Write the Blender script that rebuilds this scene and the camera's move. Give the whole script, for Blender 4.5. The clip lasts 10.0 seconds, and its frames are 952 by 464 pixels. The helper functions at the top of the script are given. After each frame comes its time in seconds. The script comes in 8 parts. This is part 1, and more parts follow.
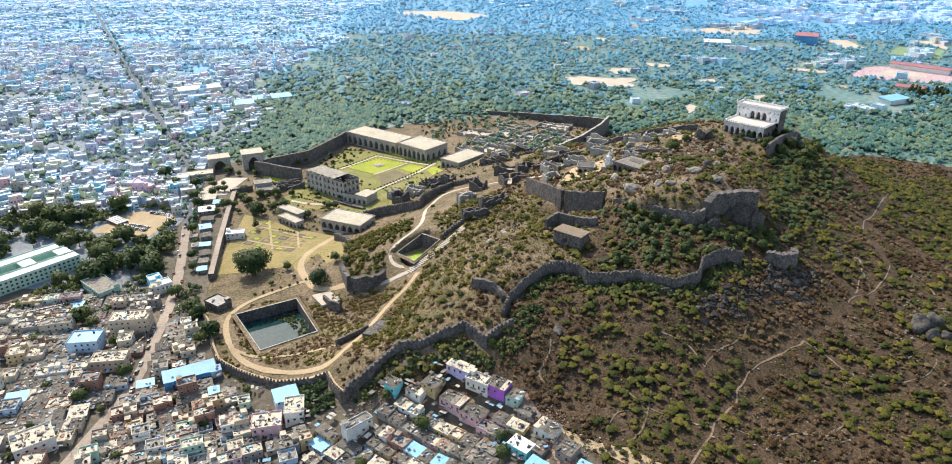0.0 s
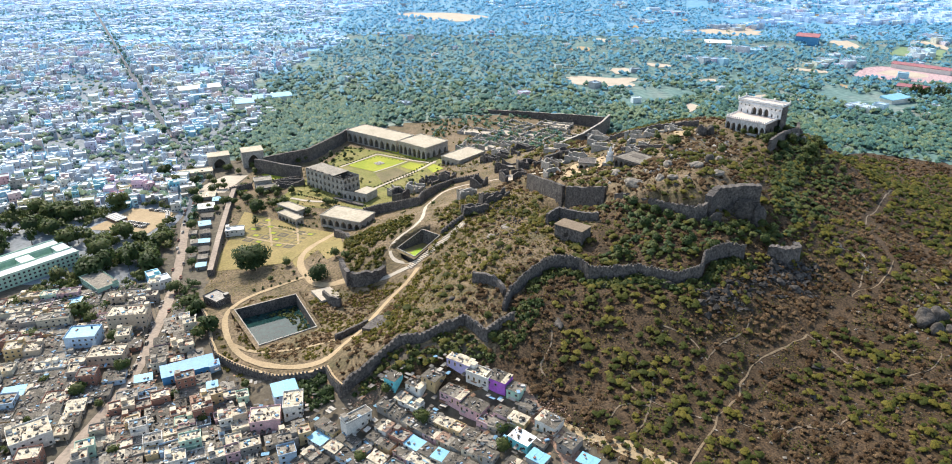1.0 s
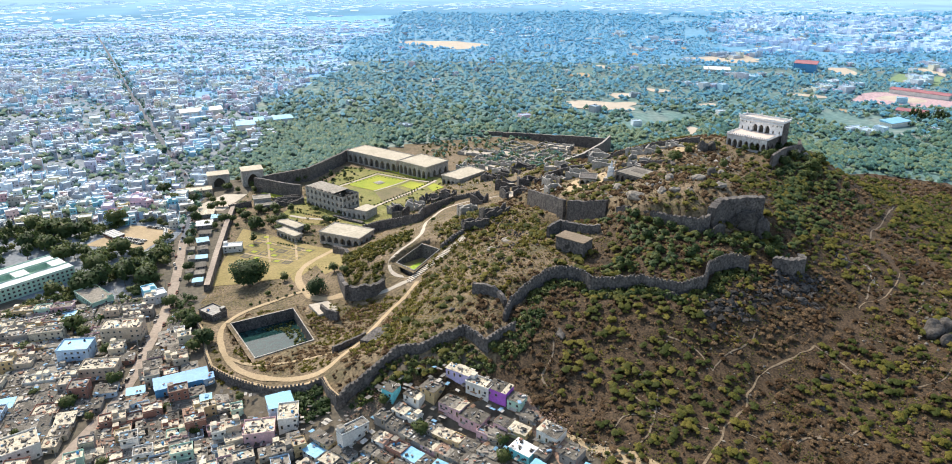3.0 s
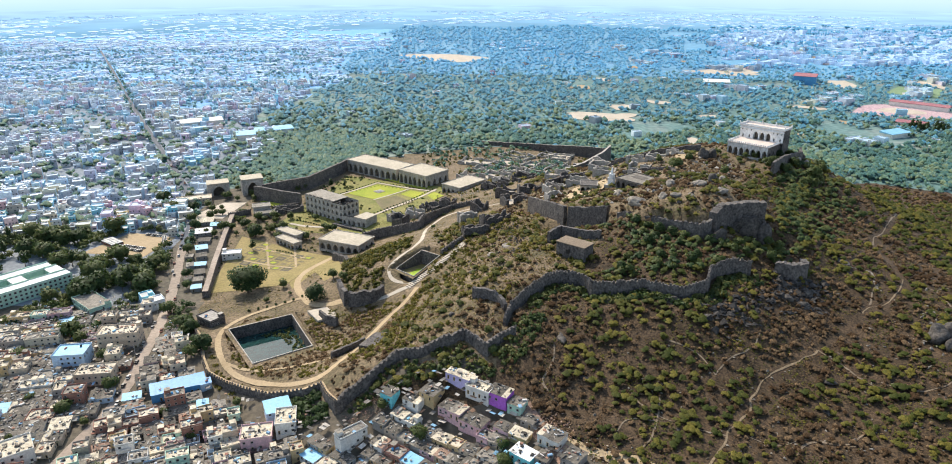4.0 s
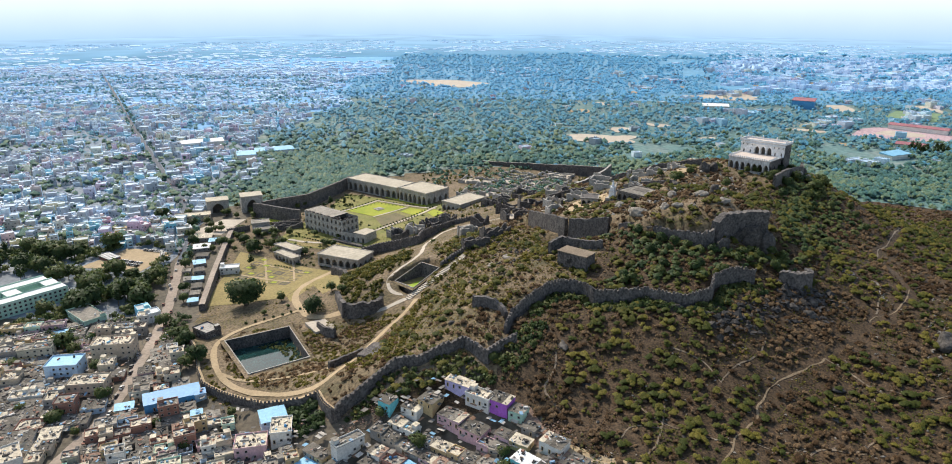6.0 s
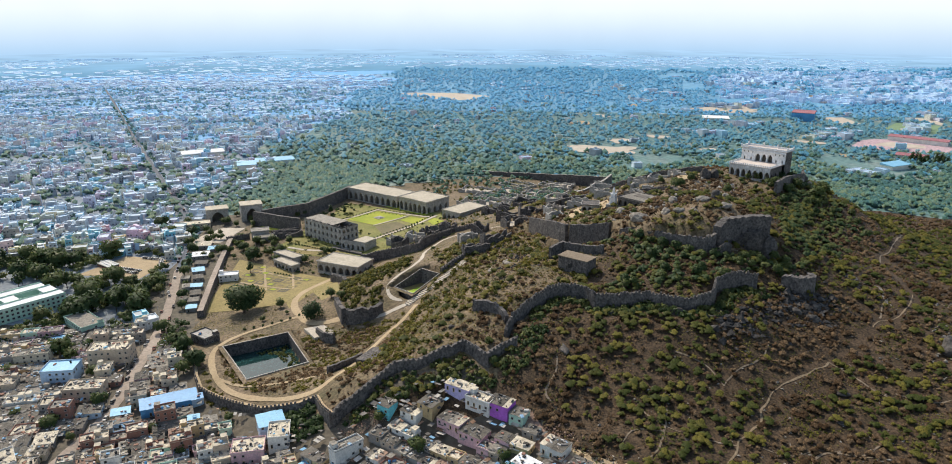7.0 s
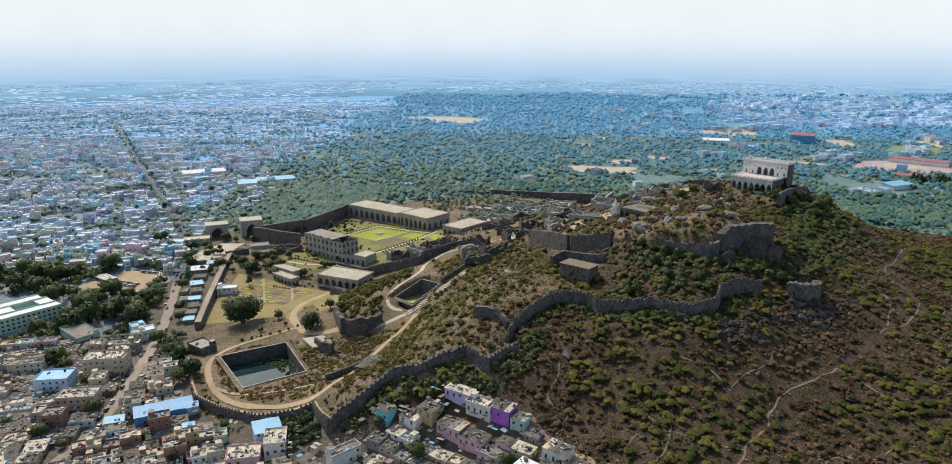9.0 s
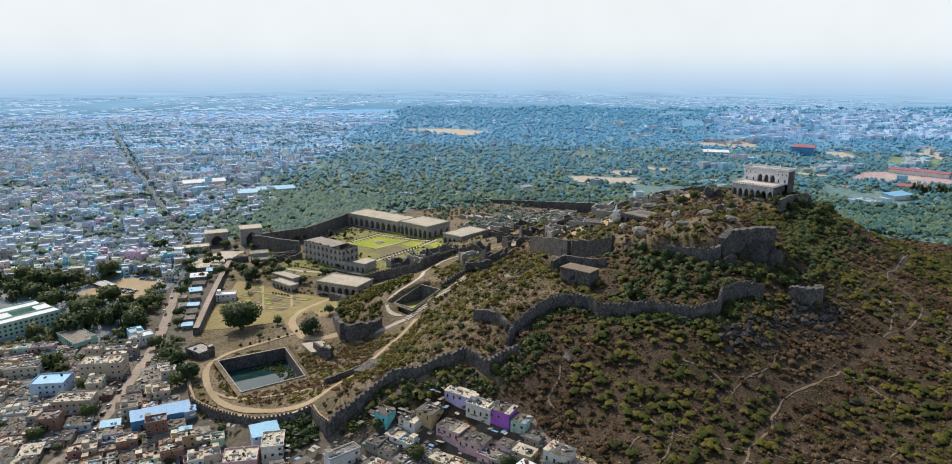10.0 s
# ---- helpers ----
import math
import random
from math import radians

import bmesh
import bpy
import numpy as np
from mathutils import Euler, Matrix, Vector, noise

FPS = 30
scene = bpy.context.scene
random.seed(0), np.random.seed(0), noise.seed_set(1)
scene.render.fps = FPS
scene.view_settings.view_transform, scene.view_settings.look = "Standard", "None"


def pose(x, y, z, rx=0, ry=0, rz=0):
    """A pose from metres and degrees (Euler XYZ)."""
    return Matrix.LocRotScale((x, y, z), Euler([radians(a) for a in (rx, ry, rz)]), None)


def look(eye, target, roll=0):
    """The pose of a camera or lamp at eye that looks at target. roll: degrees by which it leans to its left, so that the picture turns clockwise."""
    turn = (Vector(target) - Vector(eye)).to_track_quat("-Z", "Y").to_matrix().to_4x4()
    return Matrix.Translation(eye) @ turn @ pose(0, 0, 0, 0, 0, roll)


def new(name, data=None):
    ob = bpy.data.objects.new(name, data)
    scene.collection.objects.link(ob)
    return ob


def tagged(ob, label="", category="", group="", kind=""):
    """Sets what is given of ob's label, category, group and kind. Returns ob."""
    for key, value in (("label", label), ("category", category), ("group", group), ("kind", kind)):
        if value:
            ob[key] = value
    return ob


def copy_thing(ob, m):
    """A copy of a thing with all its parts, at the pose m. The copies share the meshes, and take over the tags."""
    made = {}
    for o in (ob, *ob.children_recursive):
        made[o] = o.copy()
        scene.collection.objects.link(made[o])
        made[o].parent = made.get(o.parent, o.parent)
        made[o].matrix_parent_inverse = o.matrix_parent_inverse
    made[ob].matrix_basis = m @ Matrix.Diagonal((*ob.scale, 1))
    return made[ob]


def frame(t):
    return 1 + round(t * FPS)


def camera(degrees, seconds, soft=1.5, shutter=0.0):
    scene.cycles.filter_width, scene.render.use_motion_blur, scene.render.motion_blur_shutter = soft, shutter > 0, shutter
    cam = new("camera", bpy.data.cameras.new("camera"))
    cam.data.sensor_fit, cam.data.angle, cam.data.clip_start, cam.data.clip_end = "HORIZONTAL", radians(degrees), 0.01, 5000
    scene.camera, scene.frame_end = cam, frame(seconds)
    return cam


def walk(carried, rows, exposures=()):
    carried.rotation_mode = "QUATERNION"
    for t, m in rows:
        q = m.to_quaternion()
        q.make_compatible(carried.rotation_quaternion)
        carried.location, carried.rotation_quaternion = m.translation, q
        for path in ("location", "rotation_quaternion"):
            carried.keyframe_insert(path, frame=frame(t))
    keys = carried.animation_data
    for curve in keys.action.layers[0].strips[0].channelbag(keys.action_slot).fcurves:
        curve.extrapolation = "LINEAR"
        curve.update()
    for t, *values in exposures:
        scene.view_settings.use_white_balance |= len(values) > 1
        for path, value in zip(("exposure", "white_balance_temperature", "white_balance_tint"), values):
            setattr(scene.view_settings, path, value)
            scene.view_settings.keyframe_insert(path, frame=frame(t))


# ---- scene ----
# ---------------------------------------------------------------- camera and its way
cam = camera(68.3, 10.0, soft=0.95)
EXPOSURES = [(0.0, 0.56), (2.5, 0.50), (5.0, 0.29), (10.0, -0.18)]
METRES, EYE, TILT, LEAN, TURN = 65.0, 254.0, -24.6, 0.0, 0.0
ROWS = [
    (0.0, 0.0, 0.0, 0.0, 0.0, 0.0, -0.0),
    (0.5, 0.0005, 0.0225, -0.0447, 0.02, -0.02, -0.01),
    (1.0, 0.0011, 0.0447, -0.0881, 0.05, 0.28, 0.01),
    (1.5, 0.0014, 0.0668, -0.133, 0.05, 0.91, -0.0),
    (2.0, 0.0019, 0.0891, -0.1779, 0.07, 1.56, -0.02),
    (2.5, 0.0031, 0.111, -0.2224, 0.08, 2.17, -0.04),
    (4.0, 0.0043, 0.1801, -0.3581, 0.1, 3.96, -0.12),
    (4.5, 0.0037, 0.2009, -0.4022, 0.1, 4.55, -0.14),
    (5.0, 0.0033, 0.2225, -0.4469, 0.1, 5.13, -0.14),
    (5.5, 0.0042, 0.2445, -0.4918, 0.11, 5.72, -0.15),
    (7.0, 0.0069, 0.3142, -0.6281, 0.15, 7.51, -0.17),
    (7.5, 0.0069, 0.3358, -0.6727, 0.17, 8.1, -0.18),
    (8.0, 0.0077, 0.3562, -0.7155, 0.18, 8.64, -0.19),
    (8.5, 0.0085, 0.379, -0.7608, 0.21, 9.21, -0.2),
    (9.0, 0.0084, 0.4018, -0.8061, 0.22, 9.76, -0.21),
    (9.5, 0.0085, 0.4241, -0.8503, 0.23, 10.33, -0.24),
    (10.0, 0.0086, 0.4459, -0.8949, 0.23, 10.91, -0.26),
]
walk(cam, [(t, pose(0, 0, EYE, TILT, LEAN, TURN) @ pose(METRES * x, METRES * y, METRES * z, 90 + pitch, roll, yaw)) for t, x, y, z, yaw, pitch, roll in ROWS], EXPOSURES)

# ---------------------------------------------------------------- sky, sun, far haze
SUN_AZ, SUN_EL = -32.0, 44.0          # degrees left of the view's way, degrees up
world = bpy.data.worlds.new("hazy_sky")
scene.world = world
world.use_nodes = True
wn = world.node_tree.nodes
sky = wn.new("ShaderNodeTexSky")
sky.sky_type = "NISHITA"
sky.sun_disc = False
sky.sun_elevation = radians(SUN_EL)
sky.sun_rotation = radians(SUN_AZ)
sky.air_density, sky.dust_density, sky.ozone_density = 1.4, 2.2, 1.7
wn["Background"].inputs["Strength"].default_value = 0.15
world.node_tree.links.new(sky.outputs[0], wn["Background"].inputs["Color"])
sun = new("sun", bpy.data.lights.new("sun", "SUN"))
sun.data.energy, sun.data.angle, sun.data.color = 3.75, radians(0.6), (1.0, 0.92, 0.785)
to_sun = Vector((math.sin(radians(SUN_AZ)) * math.cos(radians(SUN_EL)), math.cos(radians(SUN_AZ)) * math.cos(radians(SUN_EL)), math.sin(radians(SUN_EL))))
sun.matrix_world = look(to_sun * 900, (0, 0, 0))

# ---------------------------------------------------------------- materials
def ramp_of(nt, cols):
    r = nt.nodes.new("ShaderNodeValToRGB")
    e = r.color_ramp.elements
    while len(e) < len(cols):
        e.new(0.5)
    for i, c in enumerate(cols):
        e[i].position = 0.25 + 0.5 * i / max(1, len(cols) - 1)
        e[i].color = (*c, 1)
    return r


def mat(name, cols, scale=0.08, fine=0.9, rough=0.85, bump=0.4, spec=0.3, metal=0.0, rnd=0.0, attr="", strength=0.35, sheen=0.0, sheen_rough=0.35, stretch=(1, 1, 1), coat=0.0, coat_rough=0.3, glow_through=0.0, sheen_tint=(0.40, 0.74, 1.0)):
    """A rough real-world surface: large stains between cols, fine grain, bump; rnd: variation from object to object;
    attr: a colour (paint) or a value (tint) that the mesh itself carries."""
    m = bpy.data.materials.new(name)
    m.use_nodes = True
    nt = m.node_tree
    n, k = nt.nodes, nt.links.new
    b = n["Principled BSDF"]
    geo = n.new("ShaderNodeNewGeometry")
    mp = n.new("ShaderNodeMapping")
    mp.inputs["Scale"].default_value = stretch
    k(geo.outputs["Position"], mp.inputs["Vector"])
    big = n.new("ShaderNodeTexNoise")
    big.inputs["Scale"].default_value, big.inputs["Detail"].default_value = scale, 6
    sm = n.new("ShaderNodeTexNoise")
    sm.inputs["Scale"].default_value, sm.inputs["Detail"].default_value = fine, 4
    k(mp.outputs[0], big.inputs["Vector"])
    k(mp.outputs[0], sm.inputs["Vector"])
    if attr == "paint":
        col = n.new("ShaderNodeAttribute")
        col.attribute_name = "paint"
        colour = col.outputs["Color"]
    else:
        r = ramp_of(nt, cols)
        colour = r.outputs[0]
        if attr == "tint":
            at = n.new("ShaderNodeAttribute")
            at.attribute_name = "tint"
            mx = n.new("ShaderNodeMath")
            mx.operation = "MULTIPLY_ADD"
            k(big.outputs["Fac"], mx.inputs[0])
            mx.inputs[1].default_value = 0.35
            k(at.outputs["Fac"], mx.inputs[2])
            k(mx.outputs[0], r.inputs[0])
        else:
            k(big.outputs["Fac"], r.inputs[0])
    grain = n.new("ShaderNodeMapRange")
    grain.inputs[1].default_value, grain.inputs[2].default_value = 0.3, 0.7
    grain.inputs[3].default_value, grain.inputs[4].default_value = 1 - strength, 1 + strength
    k(sm.outputs["Fac"], grain.inputs[0])
    val = grain.outputs[0]
    if rnd:
        info = n.new("ShaderNodeObjectInfo")
        rr = n.new("ShaderNodeMapRange")
        rr.inputs[3].default_value, rr.inputs[4].default_value = 1 - rnd, 1 + rnd
        k(info.outputs["Random"], rr.inputs[0])
        mul = n.new("ShaderNodeMath")
        mul.operation = "MULTIPLY"
        k(val, mul.inputs[0])
        k(rr.outputs[0], mul.inputs[1])
        val = mul.outputs[0]
    mixc = n.new("ShaderNodeVectorMath")
    mixc.operation = "SCALE"
    k(colour, mixc.inputs[0])
    k(val, mixc.inputs["Scale"])
    k(mixc.outputs[0], b.inputs["Base Color"])
    b.inputs["Roughness"].default_value = rough
    b.inputs["Specular IOR Level"].default_value = spec
    b.inputs["Metallic"].default_value = metal
    # blue sheen at grazing angles stands in for haze over distant surfaces
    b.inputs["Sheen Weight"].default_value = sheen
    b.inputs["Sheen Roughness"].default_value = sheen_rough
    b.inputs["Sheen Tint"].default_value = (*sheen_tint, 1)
    b.inputs["Coat Weight"].default_value = coat
    b.inputs["Coat Roughness"].default_value = coat_rough
    b.inputs["Coat IOR"].default_value = 1.5
    if bump:
        bp = n.new("ShaderNodeBump")
        bp.inputs["Strength"].default_value, bp.inputs["Distance"].default_value = bump, 0.4
        k(sm.outputs["Fac"], bp.inputs["Height"])
        k(bp.outputs[0], b.inputs["Normal"])
    if glow_through:
        tr = n.new("ShaderNodeBsdfTranslucent")
        k(mixc.outputs[0], tr.inputs["Color"])
        ad = n.new("ShaderNodeMixShader")
        ad.inputs[0].default_value = glow_through
        k(b.outputs[0], ad.inputs[1])
        k(tr.outputs[0], ad.inputs[2])
        k(ad.outputs[0], n["Material Output"].inputs["Surface"])
    return m


M = {
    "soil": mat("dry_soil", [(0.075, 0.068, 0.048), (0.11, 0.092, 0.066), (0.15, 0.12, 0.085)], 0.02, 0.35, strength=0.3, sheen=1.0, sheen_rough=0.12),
    "grassland": mat("dry_grassland", [(0.080, 0.072, 0.032), (0.128, 0.096, 0.050), (0.175, 0.126, 0.074), (0.225, 0.165, 0.105)], 0.06, 0.6, strength=0.55, bump=0.9),
    "scrubland": mat("scrubland_floor", [(0.030, 0.021, 0.009), (0.052, 0.033, 0.016), (0.084, 0.053, 0.029), (0.044, 0.034, 0.012)], 0.12, 0.9, strength=0.7, bump=1.0),
    # distance haze is mixed into the next four ground colours
    "woodfloor": mat("haze_tinted_woodland_floor", [(0.085, 0.165, 0.135), (0.13, 0.205, 0.165), (0.25, 0.25, 0.20)], 0.015, 0.12, strength=0.35, bump=0, sheen=0.2, sheen_rough=0.4, sheen_tint=(0.2, 0.6, 1.0)),
    "farfloor": mat("haze_blue_far_woodland", [(0.13, 0.30, 0.42), (0.16, 0.34, 0.46), (0.22, 0.38, 0.47)], 0.006, 0.05, strength=0.2, bump=0, sheen=0.3, sheen_rough=0.4, sheen_tint=(0.12, 0.50, 1.0)),
    "townfloor": mat("hazed_town_ground", [(0.15, 0.16, 0.18), (0.21, 0.22, 0.235), (0.28, 0.28, 0.285)], 0.03, 0.3, strength=0.3, bump=0, sheen=0.6, sheen_rough=0.35),
    "farfield": mat("far_haze_blue_town_ground", [(0.26, 0.43, 0.60), (0.33, 0.50, 0.66)], 0.008, 0.06, strength=0.2, bump=0, sheen=1.0, sheen_rough=0.4, sheen_tint=(0.2, 0.6, 1.0)),
    "playfield": mat("green_playing_field", [(0.16, 0.25, 0.13), (0.21, 0.29, 0.16)], 0.02, 0.2, strength=0.15, bump=0),
    "sand": mat("sandy_path", [(0.34, 0.25, 0.14), (0.44, 0.33, 0.20)], 0.05, 0.7, strength=0.15, bump=0.2),
    "trail": mat("trodden_earth", [(0.17, 0.13, 0.088), (0.235, 0.18, 0.125)], 0.1, 0.9, strength=0.25, bump=0.1),
    "footpath": mat("sandy_footpath", [(0.19, 0.138, 0.082), (0.27, 0.20, 0.125)], 0.2, 0.9, strength=0.35, bump=0.2),
    "barerock": mat("bare_pale_rock", [(0.16, 0.14, 0.115), (0.30, 0.265, 0.22)], 0.3, 0.9, strength=0.4, bump=0.6),
    "pale": mat("pale_paving", [(0.42, 0.36, 0.28), (0.54, 0.47, 0.38)], 0.06, 0.6, strength=0.15, bump=0.1),
    "street": mat("dark_street", [(0.085, 0.10, 0.125), (0.125, 0.14, 0.165)], 0.04, 0.5, strength=0.2, bump=0),
    "asphalt": mat("worn_dusty_street", [(0.27, 0.215, 0.17), (0.37, 0.30, 0.24)], 0.04, 0.5, strength=0.2, bump=0.1),
    "darkrock": mat("dark_split_rock", [(0.026, 0.024, 0.023), (0.052, 0.047, 0.043), (0.095, 0.085, 0.075)], 0.35, 1.1, strength=0.5, bump=0.6),
    "clutter": mat("weathered_clutter", [(0.5, 0.5, 0.5)], 0.05, 0.6, attr="paint", strength=0.25, bump=0.05, rough=0.85, spec=0.2),
    "lawn": mat("watered_lawn", [(0.23, 0.29, 0.02), (0.36, 0.36, 0.035)], 0.06, 0.8, strength=0.2),
    "courtgrass": mat("court_grass", [(0.13, 0.15, 0.03), (0.20, 0.19, 0.05), (0.25, 0.21, 0.08)], 0.06, 0.7, strength=0.3),
    "drygrass": mat("dry_grass", [(0.21, 0.17, 0.055), (0.31, 0.235, 0.095)], 0.05, 0.6, strength=0.22),
    "brownbed": mat("bare_garden_bed", [(0.125, 0.118, 0.05), (0.20, 0.155, 0.085)], 0.08, 0.8, strength=0.25),
    "stone": mat("old_granite_masonry", [(0.070, 0.063, 0.060), (0.108, 0.096, 0.088), (0.155, 0.136, 0.121)], 0.25, 0.9, strength=0.6, bump=0.6, rnd=0.08, stretch=(1, 1, 0.85)),
    "stonelight": mat("weathered_lime_stone", [(0.29, 0.27, 0.24), (0.42, 0.385, 0.335)], 0.1, 0.6, strength=0.28, bump=0.6, rnd=0.06),
    # interior shade is put into this darker stone colour
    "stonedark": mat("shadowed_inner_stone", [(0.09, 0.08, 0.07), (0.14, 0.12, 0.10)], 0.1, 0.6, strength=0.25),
    "limeroof": mat("lime_plaster_roof", [(0.38, 0.33, 0.245), (0.53, 0.465, 0.36)], 0.07, 0.5, strength=0.18, bump=0.2),
    "white": mat("old_whitewash", [(0.70, 0.69, 0.66), (0.84, 0.83, 0.81)], 0.15, 0.8, strength=0.15, bump=0.15),
    "stained": mat("stained_whitewash", [(0.42, 0.405, 0.385), (0.68, 0.67, 0.65)], 0.25, 0.9, strength=0.3, bump=0.3, stretch=(1, 1, 0.4)),
    "terrace": mat("terrace_plaster", [(0.55, 0.46, 0.40), (0.66, 0.57, 0.50)], 0.1, 0.7, strength=0.12, bump=0.1),
    "rock": mat("granite_boulder", [(0.036, 0.032, 0.029), (0.068, 0.060, 0.053), (0.125, 0.110, 0.096)], 0.2, 0.8, strength=0.45, bump=0.6, rnd=0.2),
    "bark": mat("bark", [(0.10, 0.075, 0.055), (0.16, 0.12, 0.09)], 0.4, 2.0),
    "leaf": mat("leaves", [(0.038, 0.070, 0.022), (0.068, 0.106, 0.030), (0.125, 0.140, 0.040)], 0.05, 1.2, rough=0.6, attr="tint", strength=0.35, bump=0, spec=0.25, glow_through=0.4),
    "scrub": mat("scrub_leaves", [(0.052, 0.066, 0.011), (0.096, 0.097, 0.016), (0.158, 0.136, 0.023)], 0.03, 2.2, rough=0.7, attr="tint", strength=0.5, bump=0, spec=0.2, glow_through=0.35),
    "twig": mat("dry_twigs", [(0.070, 0.042, 0.022), (0.116, 0.074, 0.041), (0.180, 0.120, 0.068)], 0.03, 1.8, rough=0.9, attr="tint", strength=0.6, bump=0, spec=0.1, glow_through=0.3),
    "straw": mat("dry_grass_tufts", [(0.16, 0.125, 0.05), (0.23, 0.175, 0.075), (0.30, 0.23, 0.10)], 0.03, 1.2, rough=0.9, attr="tint", strength=0.3, bump=0, spec=0.1, glow_through=0.4),
    # next three leaf colours are turned blue to imitate haze over distant woods
    "hazeleaf": mat("haze_blue_leaves", [(0.100, 0.265, 0.325), (0.130, 0.300, 0.330), (0.20, 0.345, 0.310)], 0.006, 0.3, rough=0.7, attr="tint", strength=0.25, bump=0, spec=0.3, sheen=0.6, sheen_rough=0.5, sheen_tint=(0.12, 0.55, 1.0), glow_through=0.25),
    "farhazeleaf": mat("far_haze_blue_leaves", [(0.14, 0.42, 0.66), (0.165, 0.45, 0.68), (0.20, 0.48, 0.67)], 0.006, 0.3, rough=0.7, attr="tint", strength=0.15, bump=0, spec=0.3, sheen=0.6, sheen_rough=0.5, sheen_tint=(0.12, 0.55, 1.0), glow_through=0.25),
    "midleaf": mat("haze_tinted_green_leaves", [(0.062, 0.146, 0.100), (0.100, 0.190, 0.102), (0.180, 0.236, 0.105)], 0.01, 0.5, rough=0.7, attr="tint", strength=0.45, bump=0, spec=0.3, sheen=0.35, sheen_rough=0.45, sheen_tint=(0.2, 0.6, 1.0), glow_through=0.25),
    # sheen and coat veil the town as distance haze would
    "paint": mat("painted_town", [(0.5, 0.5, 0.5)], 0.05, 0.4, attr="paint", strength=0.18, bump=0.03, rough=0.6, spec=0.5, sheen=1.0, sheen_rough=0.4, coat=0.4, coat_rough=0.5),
    "concrete": mat("grey_concrete_roof", [(0.17, 0.15, 0.122), (0.31, 0.278, 0.23)], 0.2, 0.8, strength=0.35, bump=0.2, rnd=0.2),
    "sheet": mat("asbestos_sheet", [(0.080, 0.071, 0.058), (0.170, 0.150, 0.122)], 0.2, 0.9, strength=0.45, bump=0.3, rnd=0.3, stretch=(1, 4, 1)),
    "cream": mat("cream_roof", [(0.42, 0.36, 0.265), (0.65, 0.575, 0.44)], 0.25, 0.8, strength=0.3, bump=0.1, rnd=0.12),
    "dark": mat("dark_opening", [(0.02, 0.02, 0.022), (0.04, 0.038, 0.036)], 0.3, 1.0, rough=0.4, bump=0),
    "blue": mat("blue_metal_sheet", [(0.06, 0.25, 0.49), (0.10, 0.32, 0.57)], 0.1, 0.8, rough=0.5, strength=0.1, bump=0.1),
    "skyblue": mat("pale_blue_sheet", [(0.17, 0.43, 0.61), (0.25, 0.51, 0.68)], 0.1, 0.8, rough=0.55, strength=0.1, bump=0.1),
    "rubble": mat("red_rubble", [(0.24, 0.15, 0.11), (0.33, 0.22, 0.16)], 0.1, 0.9, strength=0.35, bump=0.8),
    "algae": mat("green_algae", [(0.20, 0.32, 0.01), (0.34, 0.46, 0.02)], 0.15, 0.9, rough=0.5, bump=0.1),
    "red": mat("red_seats", [(0.30, 0.12, 0.14), (0.38, 0.17, 0.18)], 0.05, 0.5, bump=0.1),
    "pink": mat("pink_court", [(0.42, 0.29, 0.31), (0.50, 0.36, 0.37)], 0.02, 0.3, bump=0.05),
    "tyre": mat("tyre", [(0.02, 0.02, 0.02), (0.03, 0.03, 0.03)], 1, 3),
}
WALL_PAINTS = [("whitewash", (0.70, 0.675, 0.62)), ("cream_wash", (0.62, 0.55, 0.42)), ("grey_render", (0.36, 0.34, 0.31)), ("pale_blue_wash", (0.46, 0.58, 0.70)),
               ("pink_wash", (0.62, 0.40, 0.42)), ("raw_cement", (0.28, 0.26, 0.235)), ("ochre_wash", (0.52, 0.38, 0.20)), ("mint_wash", (0.42, 0.60, 0.48)),
               ("lilac_wash", (0.50, 0.44, 0.66)), ("beige_wash", (0.50, 0.41, 0.31)), ("brick_red", (0.30, 0.15, 0.11)), ("turquoise_wash", (0.18, 0.58, 0.62)), ("purple_wash", (0.42, 0.13, 0.52))]
for nm, c in WALL_PAINTS:
    M[nm] = mat(nm, [tuple(v * 0.86 for v in c), tuple(min(0.85, v * 1.08) for v in c)], 0.25, 1.0, strength=0.12, bump=0.15, rnd=0.06)
water = mat("still_pond_water", [(0.010, 0.035, 0.035), (0.02, 0.055, 0.05)], 0.05, 0.25, rough=0.06, bump=0.02, spec=0.5)
M["water"] = water

# ---------------------------------------------------------------- mesh tools
rng = np.random.default_rng(7)


